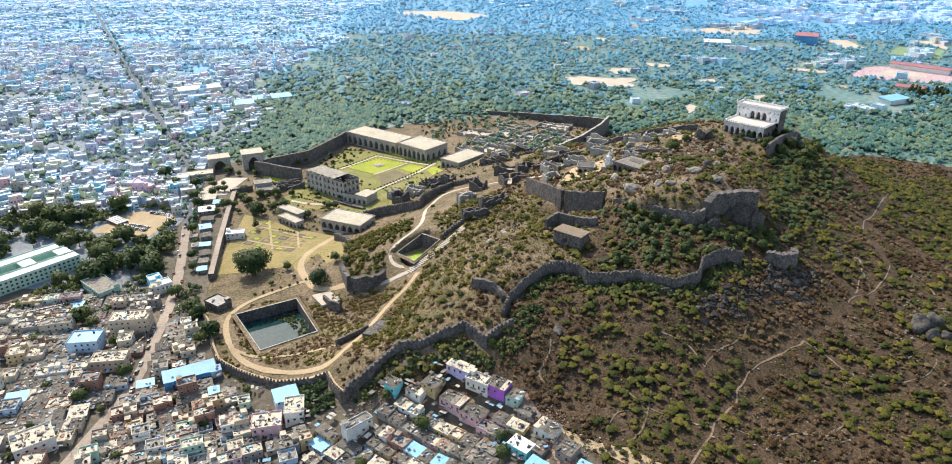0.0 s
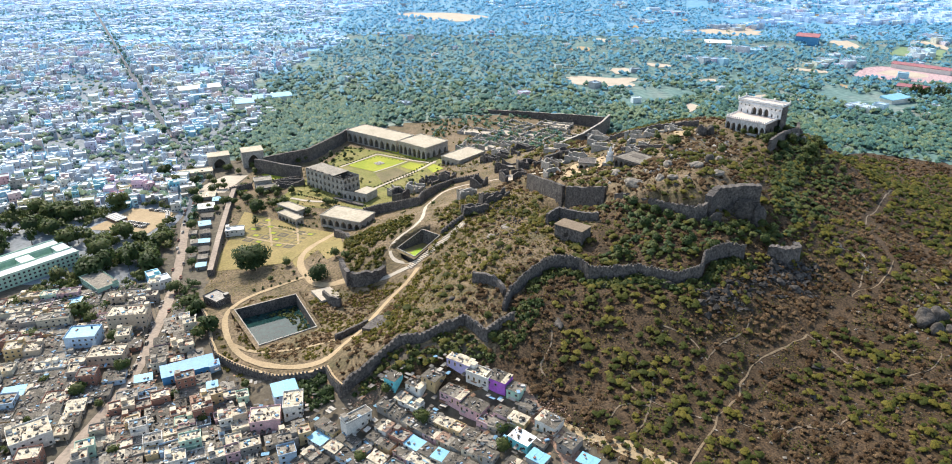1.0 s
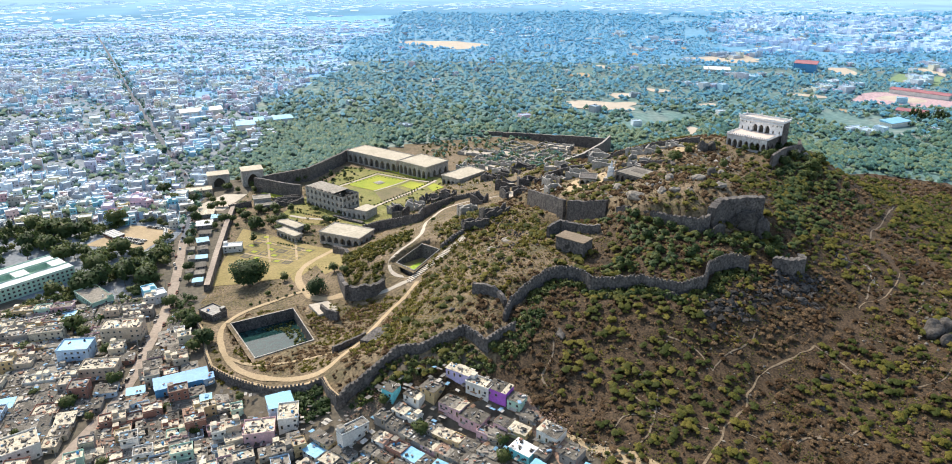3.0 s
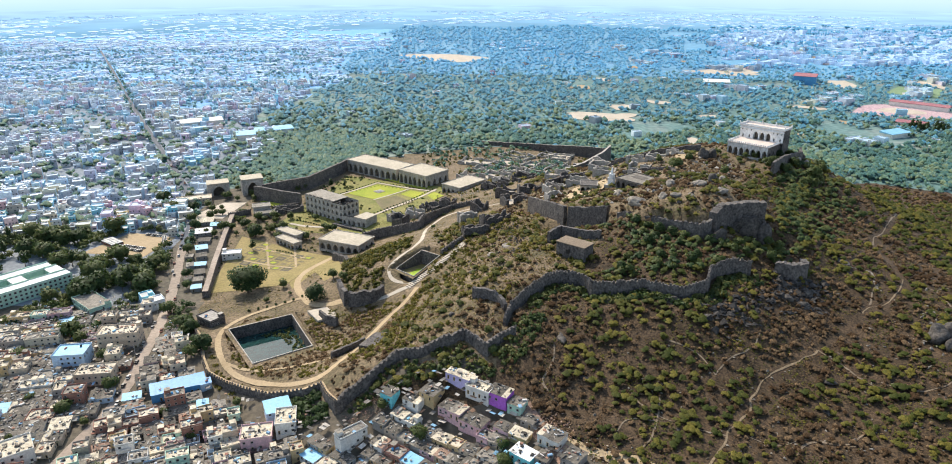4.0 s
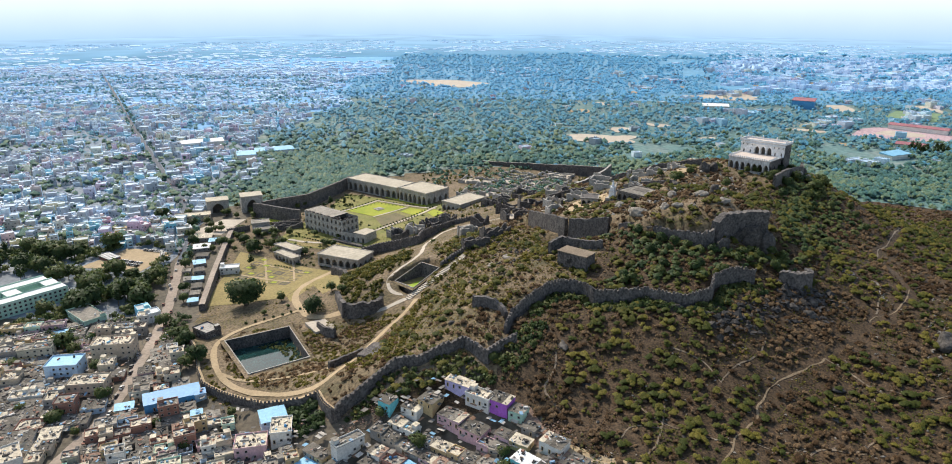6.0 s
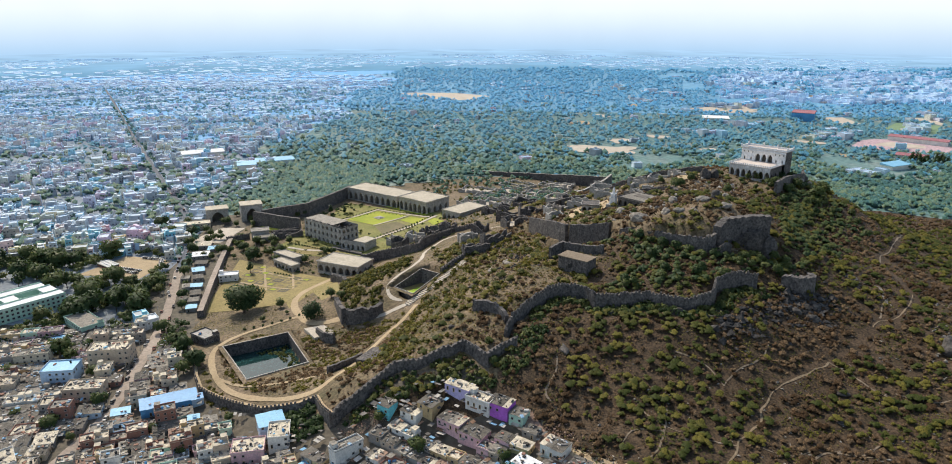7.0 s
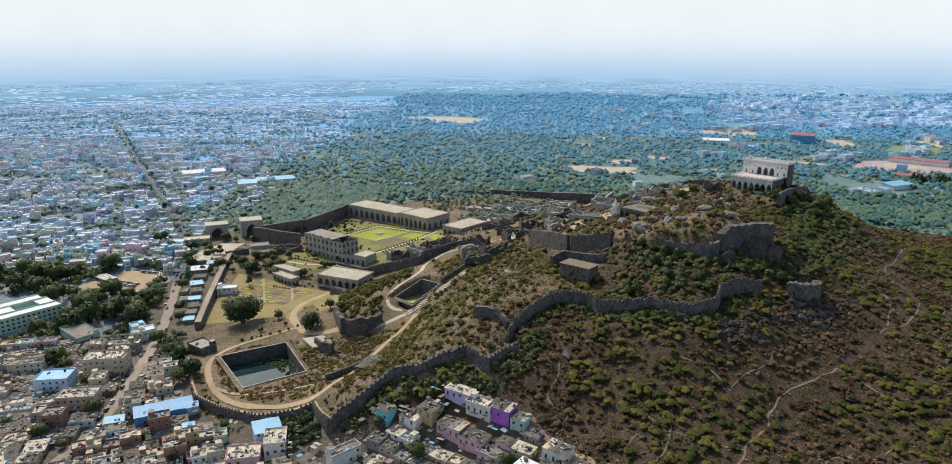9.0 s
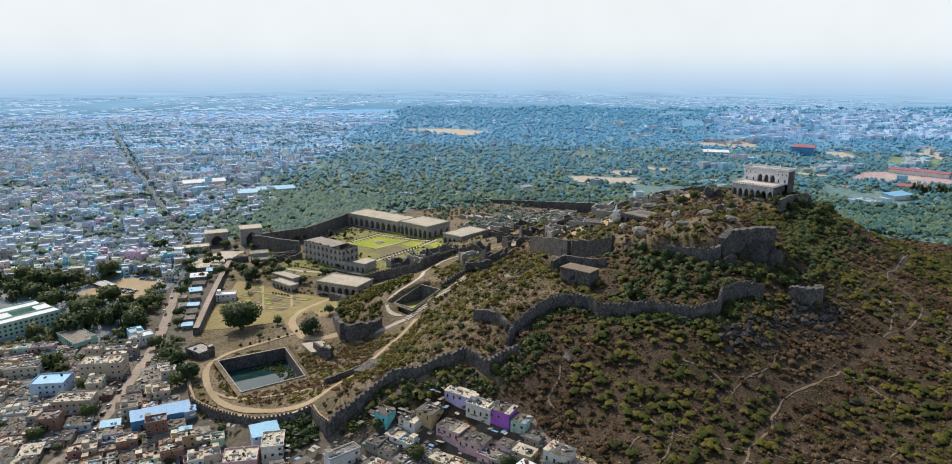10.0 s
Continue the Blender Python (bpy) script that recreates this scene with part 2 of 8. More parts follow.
def net(name, V, F, mats, midx=None, tint=None, paint=None, parent=None, smooth=False, normals=None):
    """One mesh object from arrays of vertices and four-cornered faces."""
    V, F = np.asarray(V, np.float32), np.asarray(F, np.int32)
    me = bpy.data.meshes.new(name)
    me.vertices.add(len(V))
    me.vertices.foreach_set("co", V.ravel())
    me.loops.add(F.size)
    me.loops.foreach_set("vertex_index", F.ravel())
    me.polygons.add(len(F))
    me.polygons.foreach_set("loop_start", np.arange(len(F), dtype=np.int32) * F.shape[1])
    for m in mats if isinstance(mats, (list, tuple)) else [mats]:
        me.materials.append(m)
    if midx is not None:
        me.polygons.foreach_set("material_index", np.asarray(midx, np.int32))
    if tint is not None:
        a = me.attributes.new("tint", "FLOAT", "POINT")
        a.data.foreach_set("value", np.asarray(tint, np.float32))
    if paint is not None:
        a = me.attributes.new("paint", "FLOAT_COLOR", "FACE")
        c = np.ones((len(F), 4), np.float32)
        c[:, :3] = paint
        a.data.foreach_set("color", c.ravel())
    me.polygons.foreach_set("use_smooth", np.full(len(F), smooth))
    me.update(calc_edges=True)
    me.validate()
    if normals is not None:
        me.normals_split_custom_set_from_vertices(np.asarray(normals, np.float32))
    ob = new(name, me)
    ob.parent = parent
    return ob


class Build:
    """Collects boxes, slabs and walls for one mesh."""

    def __init__(self):
        self.v, self.f, self.m = [], [], []

    def quad(self, a, b, c, d, m=0):
        i = len(self.v)
        self.v += [tuple(a), tuple(b), tuple(c), tuple(d)]
        self.f.append((i, i + 1, i + 2, i + 3))
        self.m.append(m)

    def prism(self, pts, z0, z1, m=0, top=None, slope=None):
        """Upright block over a four-cornered plan; z1 may be one height or four."""
        i = len(self.v)
        z1 = [z1] * 4 if not hasattr(z1, "__len__") else z1
        z0 = [z0] * 4 if not hasattr(z0, "__len__") else z0
        self.v += [(p[0], p[1], z) for p, z in zip(pts, z0)] + [(p[0], p[1], z) for p, z in zip(pts, z1)]
        for j in range(4):
            k = (j + 1) % 4
            self.f.append((i + j, i + k, i + 4 + k, i + 4 + j))
            self.m.append(m)
        self.f += [(i + 4, i + 5, i + 6, i + 7), (i + 3, i + 2, i + 1, i)]
        self.m += [m if top is None else top, m]

    def box(self, cx, cy, z0, sx, sy, sz, rot=0.0, m=0, top=None):
        c, s = math.cos(radians(rot)), math.sin(radians(rot))
        pts = [(cx + c * x - s * y, cy + s * x + c * y) for x, y in ((-sx / 2, -sy / 2), (sx / 2, -sy / 2), (sx / 2, sy / 2), (-sx / 2, sy / 2))]
        self.prism(pts, z0, z0 + sz, m, top)

    def tube(self, cx, cy, z0, z1, r0, r1, n=8, m=0, x1=None, y1=None):
        x1, y1 = cx if x1 is None else x1, cy if y1 is None else y1
        i = len(self.v)
        for x, y, z, r in ((cx, cy, z0, r0), (x1, y1, z1, r1)):
            for j in range(n):
                a = 2 * math.pi * j / n
                self.v.append((x + r * math.cos(a), y + r * math.sin(a), z))
        for j in range(n):
            self.f.append((i + j, i + (j + 1) % n, i + n + (j + 1) % n, i + n + j))
            self.m.append(m)
        self.v += [(x1, y1, z1)]
        t = len(self.v) - 1
        for j in range(0, n, 2):
            self.f.append((i + n + j, i + n + (j + 1) % n, i + n + (j + 2) % n, t))
            self.m.append(m)

    def done(self, name, mats, parent=None, label=""):
        v = np.array(self.v, float)
        _, first, back = np.unique(np.round(v, 3), axis=0, return_index=True, return_inverse=True)
        f = back.ravel()[np.array(self.f)]
        ok = np.array([len(set(q)) == 4 for q in f])
        m = np.array(self.m)[ok] if isinstance(mats, (list, tuple)) else None
        ob = net(name, v[first], f[ok], mats, m, parent=parent)
        return tagged(ob, label)


def part(name, build, mats, parent, label=""):
    return build.done(name, mats, parent, label)


def thing(name, x, y, z, rot, label, category, group="", kind=""):
    e = new(name)
    e.matrix_basis = pose(x, y, z, 0, 0, rot)
    e.empty_display_size = 0.5
    return tagged(e, label, category, group, kind)


def along(pts, step):
    """Points every step metres along a line through pts."""
    p = np.array(pts, float)
    d = np.r_[0, np.cumsum(np.hypot(*np.diff(p[:, :2], axis=0).T))]
    t = np.linspace(0, d[-1], max(2, int(round(d[-1] / step)) + 1))
    return np.stack([np.interp(t, d, p[:, i]) for i in range(p.shape[1])], 1)


def rounded(pts, times=2):
    """The same line with its corners cut smooth."""
    p = np.array(pts, float)
    for _ in range(times):
        q = [p[0]]
        for a, b in zip(p[:-1], p[1:]):
            q += [a * 0.75 + b * 0.25, a * 0.25 + b * 0.75]
        p = np.array(q + [p[-1]])
    return p


def sides(p):
    """Unit normals to the left of a line of points."""
    t = np.gradient(p[:, :2], axis=0)
    t /= np.linalg.norm(t, axis=1)[:, None] + 1e-9
    return np.stack([-t[:, 1], t[:, 0]], 1)


def inside(poly, x, y):
    x, y = np.asarray(x, float), np.asarray(y, float)
    r = np.zeros(x.shape, bool)
    for (x0, y0), (x1, y1) in zip(poly, poly[1:] + poly[:1]):
        c = ((y0 > y) != (y1 > y)) & (x < (x1 - x0) * (y - y0) / ((y1 - y0) or 1e-9) + x0)
        r ^= c
    return r


def near_line(pts, x, y, w):
    """Whether places lie within w of a line."""
    p = np.array(pts, float)[:, :2]
    x, y = np.asarray(x, float), np.asarray(y, float)
    r = np.zeros(x.shape, bool)
    for a, b in zip(p[:-1], p[1:]):
        d = b - a
        t = np.clip(((x - a[0]) * d[0] + (y - a[1]) * d[1]) / (d @ d + 1e-9), 0, 1)
        r |= np.hypot(x - a[0] - t * d[0], y - a[1] - t * d[1]) < w
    return r

# ---------------------------------------------------------------- the lie of the land: heights fitted to the camera's view, smoothly joined
PLAIN = [(-450, 250, 0), (-450, 600, 0), (-450, 1000, 0), (-200, 250, 0), (-250, 350, 0), (-205, 450, 0), (-300, 800, 0), (-162, 625, 3), (-60, 700, 3), (-230, 718, 0), (0, 900, 5), (150, 1160, -2), (-560, 1357, 0), (470, 814, -4), (660, 1086, -17), (710, 1317, -20), (-100, 550, 3), (-100, 620, 3), (0, 1300, -2), (900, 900, -18), (-800, 700, 0), (-800, 1400, 0), (300, 1400, -8), (800, 500, -5), (800, 200, -2), (-800, 200, 0)]
FOOT = [(-161, 405, 7), (-126, 428, 7), (-101, 378, 9), (-128, 351, 9), (-160, 370, 8), (-110, 422, 11), (-80, 321, 22), (-70, 360, 18), (-79, 426, 14), (-44, 405, 24), (-68, 290, 17), (-53, 280, 13), (-42, 297, 23), (-9, 303, 31), (8, 280, 27), (-105, 325, 13), (-150, 335, 2), (-120, 300, 3), (-60, 240, 5), (0, 220, 14), (-95, 310, 7), (30, 250, 27)]
MID = [(-57, 453, 31), (-27, 460, 37), (-43, 439, 27), (-40, 504, 36), (-25, 400, 37), (-2, 370, 53), (-8, 340, 46), (-41, 328, 38), (10, 345, 50), (45, 328, 47), (53, 301, 38), (13, 391, 57), (31, 415, 60), (60, 394, 57), (7, 560, 34), (0, 500, 42), (62, 470, 55), (33, 600, 36), (-35, 312, 37), (-10, 315, 44), (5, 304, 41), (20, 316, 47)]
SLOPE = [(91, 266, 33), (105, 256, 32), (141, 296, 36), (166, 317, 39), (175, 299, 36), (165, 280, 32), (197, 287, 35), (224, 364, 44), (265, 398, 45), (191, 367, 50), (229, 411, 54), (260, 479, 53), (336, 533, 41), (286, 475, 46), (400, 500, 20), (450, 600, 5), (300, 330, 38), (300, 270, 30), (400, 400, 22), (200, 220, 28), (100, 200, 25), (40, 350, 53), (98, 342, 54), (130, 341, 56), (183, 372, 51)]
TOP = [(95, 366, 61), (125, 370, 65), (120, 400, 70), (70, 490, 64), (97, 502, 69), (137, 503, 81), (107, 443, 79), (149, 420, 86), (150, 398, 70), (180, 396, 66), (195, 432, 74), (166, 403, 69), (192, 408, 64), (170, 432, 87), (130, 430, 85), (172, 545, 83), (187, 559, 86), (225, 534, 76), (245, 580, 78), (207, 562, 79), (237, 556, 77), (280, 590, 74), (100, 560, 62), (80, 550, 58)]
BACK = [(60, 650, 38), (88, 720, 24), (130, 640, 58), (200, 640, 74), (260, 650, 62), (260, 750, 14), (330, 640, 36), (400, 700, 6), (160, 760, 12), (60, 800, 8)]
SPOTS = np.array(PLAIN + FOOT + MID + SLOPE + TOP + BACK, float)


def reach(x, y):
    return np.sqrt((x[..., None] - SPOTS[:, 0]) ** 2 + (y[..., None] - SPOTS[:, 1]) ** 2 + 900.0)


_n = len(SPOTS)
_a = np.ones((_n + 1, _n + 1))
_a[:_n, :_n] = reach(SPOTS[:, 0], SPOTS[:, 1]) - np.eye(_n) * 2
_a[_n, _n] = 0
WEIGHT = np.linalg.solve(_a, np.append(SPOTS[:, 2], 0))
POND = [(-160, 403), (-125, 424), (-102, 382), (-132, 361)]
TANK = [(-57, 457), (-40, 472), (-27, 462), (-43, 439)]


def wide(poly, d):
    c = np.mean(np.array(poly, float), 0)
    return [tuple(c + (np.array(p) - c) * (1 + d / np.linalg.norm(np.array(p) - c))) for p in poly]

LOWER = [(-194, 424, 5), (-176, 395, 9), (-163, 366, 9), (-155, 352, 9), (-142, 342, 9.5), (-128, 333, 11), (-113, 325, 13), (-100, 322, 16), (-91, 320, 19), (-82, 320, 23), (-76, 308, 24), (-70, 299, 26)]
RISING = [(-70, 299, 26), (-66, 304, 28), (-58, 309, 32), (-49, 316, 37), (-41, 322, 41.5), (-29, 320, 44), (-18, 324, 47.5), (-6, 328, 50.5), (0, 321, 50), (5, 314, 50), (11, 321, 51), (20, 327, 52.5)]
SPUR = [(15, 336, 53), (19, 349, 56), (29, 361, 59.5), (41, 373, 62), (50, 377, 62.5), (61, 374, 62), (66, 364, 61), (85, 362, 62.5), (93, 363, 63.5), (105, 357, 63), (114, 353, 63), (128, 356, 66.5), (134, 370, 69), (150, 380, 69), (161, 380, 67)]
UPPER_W = [(43, 548, 53), (54, 515, 60), (65, 489, 64.6)]
UPPER_M = [(67, 486, 65), (79, 474, 69), (91, 463, 73.5)]
UPPER_E = [(118, 427, 81.5), (131, 417, 81.5), (140, 411, 81.5), (147, 414, 85.5), (153, 420, 89), (166, 421, 91), (181, 419, 91.5)]
TERRACES = [(UPPER_W, 9, 26), (UPPER_M, 10, 26), (UPPER_E, 9, 22), (SPUR, 3.5, 13), (RISING, 1.2, 8)]


def land(x, y):
    """Height of the ground."""
    x, y = np.asarray(x, float), np.asarray(y, float)
    far = np.clip((np.hypot(x, y - 500) - 900) / 900, 0, 1)
    z = reach(np.clip(x, -1200, 1300), np.clip(y, 100, 1700)) @ WEIGHT[:_n] + WEIGHT[_n]
    z = np.where(z < 0, np.maximum(z, -22), z)
    for line, drop, width in TERRACES:
        z = z - terrace_drop(line, drop, width, x, y)
    level = 1 - np.clip((np.hypot(x, y) - 1700) / 900, 0, 1)
    return z * (1 - far) + far * level * np.where(x > 300, np.maximum(-20, -(x - 300) * 0.04), 0)


def terrace_drop(line, drop, width, x, y):
    """The step down on the outer (right-hand) side of a wall line."""
    p = np.array(line, float)[:, :2]
    best, side = np.full(x.shape, 1e9), np.zeros(x.shape)
    for a, b in zip(p[:-1], p[1:]):
        d = b - a
        t = np.clip(((x - a[0]) * d[0] + (y - a[1]) * d[1]) / (d @ d), 0, 1)
        ex, ey = x - a[0] - t * d[0], y - a[1] - t * d[1]
        dist = np.hypot(ex, ey)
        k = dist < best
        side = np.where(k, d[0] * ey - d[1] * ex, side)
        best = np.where(k, dist, best)
    return np.where(side < 0, drop * np.clip(1 - best / width, 0, 1) ** 0.8, np.where(best < 2.5, drop, 0))


def gz(x, y):
    return float(land(np.array([x]), np.array([y]))[0])

# ---------------------------------------------------------------- ground, backdrop, roads and paths
def spread(lo, hi, step, out_lo, out_hi, grow):
    a = list(np.arange(lo, hi + 0.1, step))
    s = step
    while a[-1] < out_hi:
        s *= grow
        a.append(a[-1] + s)
    s = step
    while a[0] > out_lo:
        s *= grow
        a.insert(0, a[0] - s)
    return np.array(a)


gx = spread(-330, 460, 4.0, -4900, 4900, 1.16)
gy = spread(205, 780, 4.0, -3000, 4900, 1.10)
GX, GY = np.meshgrid(gx, gy)
GZ = land(GX, GY)
rough_part = np.clip((GZ - 12) / 20, 0, 1) * (np.hypot(GX - 120, GY - 420) < 420)
bumps = np.array([noise.fractal(Vector((x * 0.06, y * 0.06, 0.3)), 1.0, 2.1, 4) for x, y in zip(GX.ravel(), GY.ravel())]).reshape(GX.shape)
GZ = GZ + rough_part * bumps * 1.1
pit = inside(wide(POND, 3.2), GX, GY)
GZ = np.where(pit, -4.0, GZ)
pit2 = inside(wide(TANK, 2.6), GX, GY)
GZ = np.where(pit2, 14.0, GZ)
nx, ny = len(gx), len(gy)
idx = np.arange(nx * ny).reshape(ny, nx)
F = np.stack([idx[:-1, :-1], idx[:-1, 1:], idx[1:, 1:], idx[1:, :-1]], -1).reshape(-1, 4)
EAST = [(24, 285), (42, 262), (62, 238), (72, 180), (340, 180), (520, 300), (560, 480), (560, 730), (450, 775), (340, 730), (285, 690), (262, 640), (285, 590), (240, 540), (190, 470), (192, 425), (150, 405), (100, 440), (84, 430), (60, 385), (40, 365), (14, 340), (22, 320), (6, 305), (-30, 312), (-60, 305), (-46, 300)]
FORT_LAND = [(-192, 424), (-160, 360), (-128, 333), (-90, 320), (-70, 299), (-40, 318), (0, 318), (24, 285), (200, 440), (300, 690), (200, 760), (165, 870), (70, 940), (-90, 880), (-165, 830), (-235, 720), (-240, 640), (-212, 520)]
fx, fy = GX.ravel()[F].mean(1), GY.ravel()[F].mean(1)


def city_edge(y):
    """Where the town ends and the woods of the plain begin."""
    wob = np.sin(y * 0.021) * 22 + np.sin(y * 0.0083 + 1.3) * 40 + np.sin(y * 0.057) * 10
    return wob * np.clip((y - 780) / 300, 0, 1) + np.interp(y, [360, 462, 470, 606, 648, 730, 860, 1112, 1252, 1731, 2005, 2600], [-214, -224, -262, -268, -275, -288, -275, -300, -322, -335, -318, -300])


in_town = (fx < city_edge(fy)) & (fy > 455)
# cover changes to haze-coloured ground with distance
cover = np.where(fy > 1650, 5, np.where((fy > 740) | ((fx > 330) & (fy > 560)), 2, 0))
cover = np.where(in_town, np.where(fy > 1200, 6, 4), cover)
cover = np.where(inside(FORT_LAND, fx, fy), 3, cover)
cover = np.where((GZ.ravel()[F].mean(1) > 50), 3, cover)
cover = np.where(inside(EAST, fx, fy), 1, cover)
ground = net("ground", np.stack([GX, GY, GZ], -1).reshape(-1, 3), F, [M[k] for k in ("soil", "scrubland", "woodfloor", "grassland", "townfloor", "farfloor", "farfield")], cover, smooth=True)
tagged(ground, "dry brown earth of a rocky fort hill and the plain round it", "ground", kind="structure")



def surf(x, y):
    """Height of the built ground sheet, away from the sunken tanks."""
    x, y = np.asarray(x, float), np.asarray(y, float)
    i = np.clip(np.searchsorted(gx, x) - 1, 0, nx - 2)
    j = np.clip(np.searchsorted(gy, y) - 1, 0, ny - 2)
    u, v = (x - gx[i]) / (gx[i + 1] - gx[i]), (y - gy[j]) / (gy[j + 1] - gy[j])
    z = GZ[j, i] * (1 - u) * (1 - v) + GZ[j, i + 1] * u * (1 - v) + GZ[j + 1, i] * (1 - u) * v + GZ[j + 1, i + 1] * u * v
    return np.maximum(z, land(x, y) - 1.3)


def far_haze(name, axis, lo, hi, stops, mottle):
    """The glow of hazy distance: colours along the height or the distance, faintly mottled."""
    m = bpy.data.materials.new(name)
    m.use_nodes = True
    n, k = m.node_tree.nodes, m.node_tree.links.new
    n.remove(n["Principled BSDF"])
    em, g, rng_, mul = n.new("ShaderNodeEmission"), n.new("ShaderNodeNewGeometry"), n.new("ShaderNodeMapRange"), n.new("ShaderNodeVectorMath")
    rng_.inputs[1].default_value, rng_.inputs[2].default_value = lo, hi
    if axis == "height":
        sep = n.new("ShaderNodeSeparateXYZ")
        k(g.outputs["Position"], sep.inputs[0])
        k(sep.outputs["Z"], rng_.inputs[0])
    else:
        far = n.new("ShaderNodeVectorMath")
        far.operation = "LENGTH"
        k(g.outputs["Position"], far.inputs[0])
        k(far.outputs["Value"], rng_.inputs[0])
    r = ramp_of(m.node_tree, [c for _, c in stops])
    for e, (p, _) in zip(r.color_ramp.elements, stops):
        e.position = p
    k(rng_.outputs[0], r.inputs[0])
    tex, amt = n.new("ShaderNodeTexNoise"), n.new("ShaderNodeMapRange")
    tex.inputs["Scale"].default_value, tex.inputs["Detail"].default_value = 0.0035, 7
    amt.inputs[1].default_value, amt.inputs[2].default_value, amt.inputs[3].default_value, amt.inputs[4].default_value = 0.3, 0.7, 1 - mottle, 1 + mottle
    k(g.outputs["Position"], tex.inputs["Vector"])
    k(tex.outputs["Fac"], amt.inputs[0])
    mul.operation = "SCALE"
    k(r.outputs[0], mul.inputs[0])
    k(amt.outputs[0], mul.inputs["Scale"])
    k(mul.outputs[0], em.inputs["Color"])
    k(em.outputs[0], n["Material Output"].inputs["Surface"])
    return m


RIM, REST = 4850, 2900
sky_haze = far_haze("far_haze", "height", 0.0, 900.0, [(0.0, (0.46, 0.68, 0.93)), (0.11, (0.64, 0.80, 0.98)), (0.20, (0.79, 0.91, 1.03)), (0.27, (0.89, 0.97, 1.04)), (0.36, (0.95, 1.01, 1.05)), (0.7, (0.98, 1.03, 1.05))], 0.015)
# haze is painted as glow on a flat ring that replaces the far ground
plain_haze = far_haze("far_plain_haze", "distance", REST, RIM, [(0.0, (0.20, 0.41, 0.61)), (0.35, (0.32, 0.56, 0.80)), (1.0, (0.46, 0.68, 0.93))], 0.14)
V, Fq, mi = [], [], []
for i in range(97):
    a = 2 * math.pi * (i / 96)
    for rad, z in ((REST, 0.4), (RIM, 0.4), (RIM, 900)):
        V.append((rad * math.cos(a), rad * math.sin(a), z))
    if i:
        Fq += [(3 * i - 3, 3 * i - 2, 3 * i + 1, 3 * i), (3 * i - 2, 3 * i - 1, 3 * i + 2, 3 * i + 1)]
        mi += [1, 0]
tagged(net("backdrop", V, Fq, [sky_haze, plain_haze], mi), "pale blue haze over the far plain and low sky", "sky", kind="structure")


def ribbon(name, pts, width, material, label="", lift=0.3, step=2.5, round_it=2, kind="structure", category="path", level=None, wob=0.25):
    """A strip laid over the ground along a line."""
    p = along(rounded(pts, round_it), step)
    n = sides(p)
    k = max(2, int(width / 2.0) + 1)
    w = np.linspace(-0.5, 0.5, k)
    r = np.random.default_rng(len(p))
    ww = width * (1 + wob * (noise_line(len(p), r)))
    X = p[:, None, 0] + n[:, None, 0] * w[None] * ww[:, None]
    Y = p[:, None, 1] + n[:, None, 1] * w[None] * ww[:, None]
    Z = np.maximum(surf(X, Y), np.where(land(X, Y) > 12, -99, land(X, Y))) + np.where(land(X, Y) > 12, 0.22, lift) if level is None else np.full(X.shape, level)
    i = np.arange(X.size).reshape(X.shape)
    F = np.stack([i[:-1, :-1], i[:-1, 1:], i[1:, 1:], i[1:, :-1]], -1).reshape(-1, 4)[:, ::-1]
    return tagged(net(name, np.stack([X, Y, Z], -1).reshape(-1, 3), F, material, smooth=True), label, category, kind=kind)


def noise_line(n, r):
    a = r.normal(0, 1, n + 12)
    return np.convolve(a, np.ones(5) / 5, "same")[6:n + 6]


def patch(name, quad, material, label, category="ground", lift=0.25, kind="structure", step=4.0, parent=None, level=None):
    """A four-cornered sheet laid over the ground."""
    q = np.array(quad, float)
    k = max(2, int(max(np.linalg.norm(q[1] - q[0]), np.linalg.norm(q[2] - q[1])) / step) + 1)
    u, v = np.meshgrid(np.linspace(0, 1, k), np.linspace(0, 1, k))
    XY = ((1 - u) * (1 - v))[..., None] * q[0] + (u * (1 - v))[..., None] * q[1] + (u * v)[..., None] * q[2] + ((1 - u) * v)[..., None] * q[3]
    Z = land(XY[..., 0], XY[..., 1]) + lift if level is None else np.full(u.shape, level)
    i = np.arange(u.size).reshape(u.shape)
    F = np.stack([i[:-1, :-1], i[:-1, 1:], i[1:, 1:], i[1:, :-1]], -1).reshape(-1, 4)
    V = np.concatenate([XY, Z[..., None]], -1).reshape(-1, 3)
    a, b, c = V[F[0][0]], V[F[0][1]], V[F[0][2]]
    if np.cross(b - a, c - a)[2] < 0:
        F = F[:, ::-1]
    return tagged(net(name, V, F, material, parent=parent, smooth=True), label, category, kind=kind)


ROAD = [(-204, 180), (-208, 240), (-206, 289), (-199, 340), (-211, 409), (-227, 472), (-257, 569), (-277, 648), (-326, 753), (-408, 891), (-551, 1135), (-736, 1460), (-842, 1651), (-1100, 2100)]
LOOP = [(-118, 451), (-132, 448), (-157, 431), (-166, 409), (-164, 391), (-153, 366), (-138, 349), (-116, 336), (-95, 330), (-82, 331), (-76, 345), (-70, 363), (-59, 399), (-46, 415), (-40, 428)]
GARDEN_WAY = [(-112, 560), (-121, 538), (-137, 501), (-134, 471), (-117, 439), (-105, 431), (-92, 434)]
STAIR_WAY = [(-92, 434), (-65, 427), (-53, 431), (-45, 433)]
TRAIL = [(-45, 437), (-55, 440), (-62, 449), (-62, 462), (-47, 477), (-41, 495), (-42, 525), (-43, 549), (-40, 561), (-34, 590), (-20, 602), (0, 596), (20, 588), (43, 570), (66, 560)]
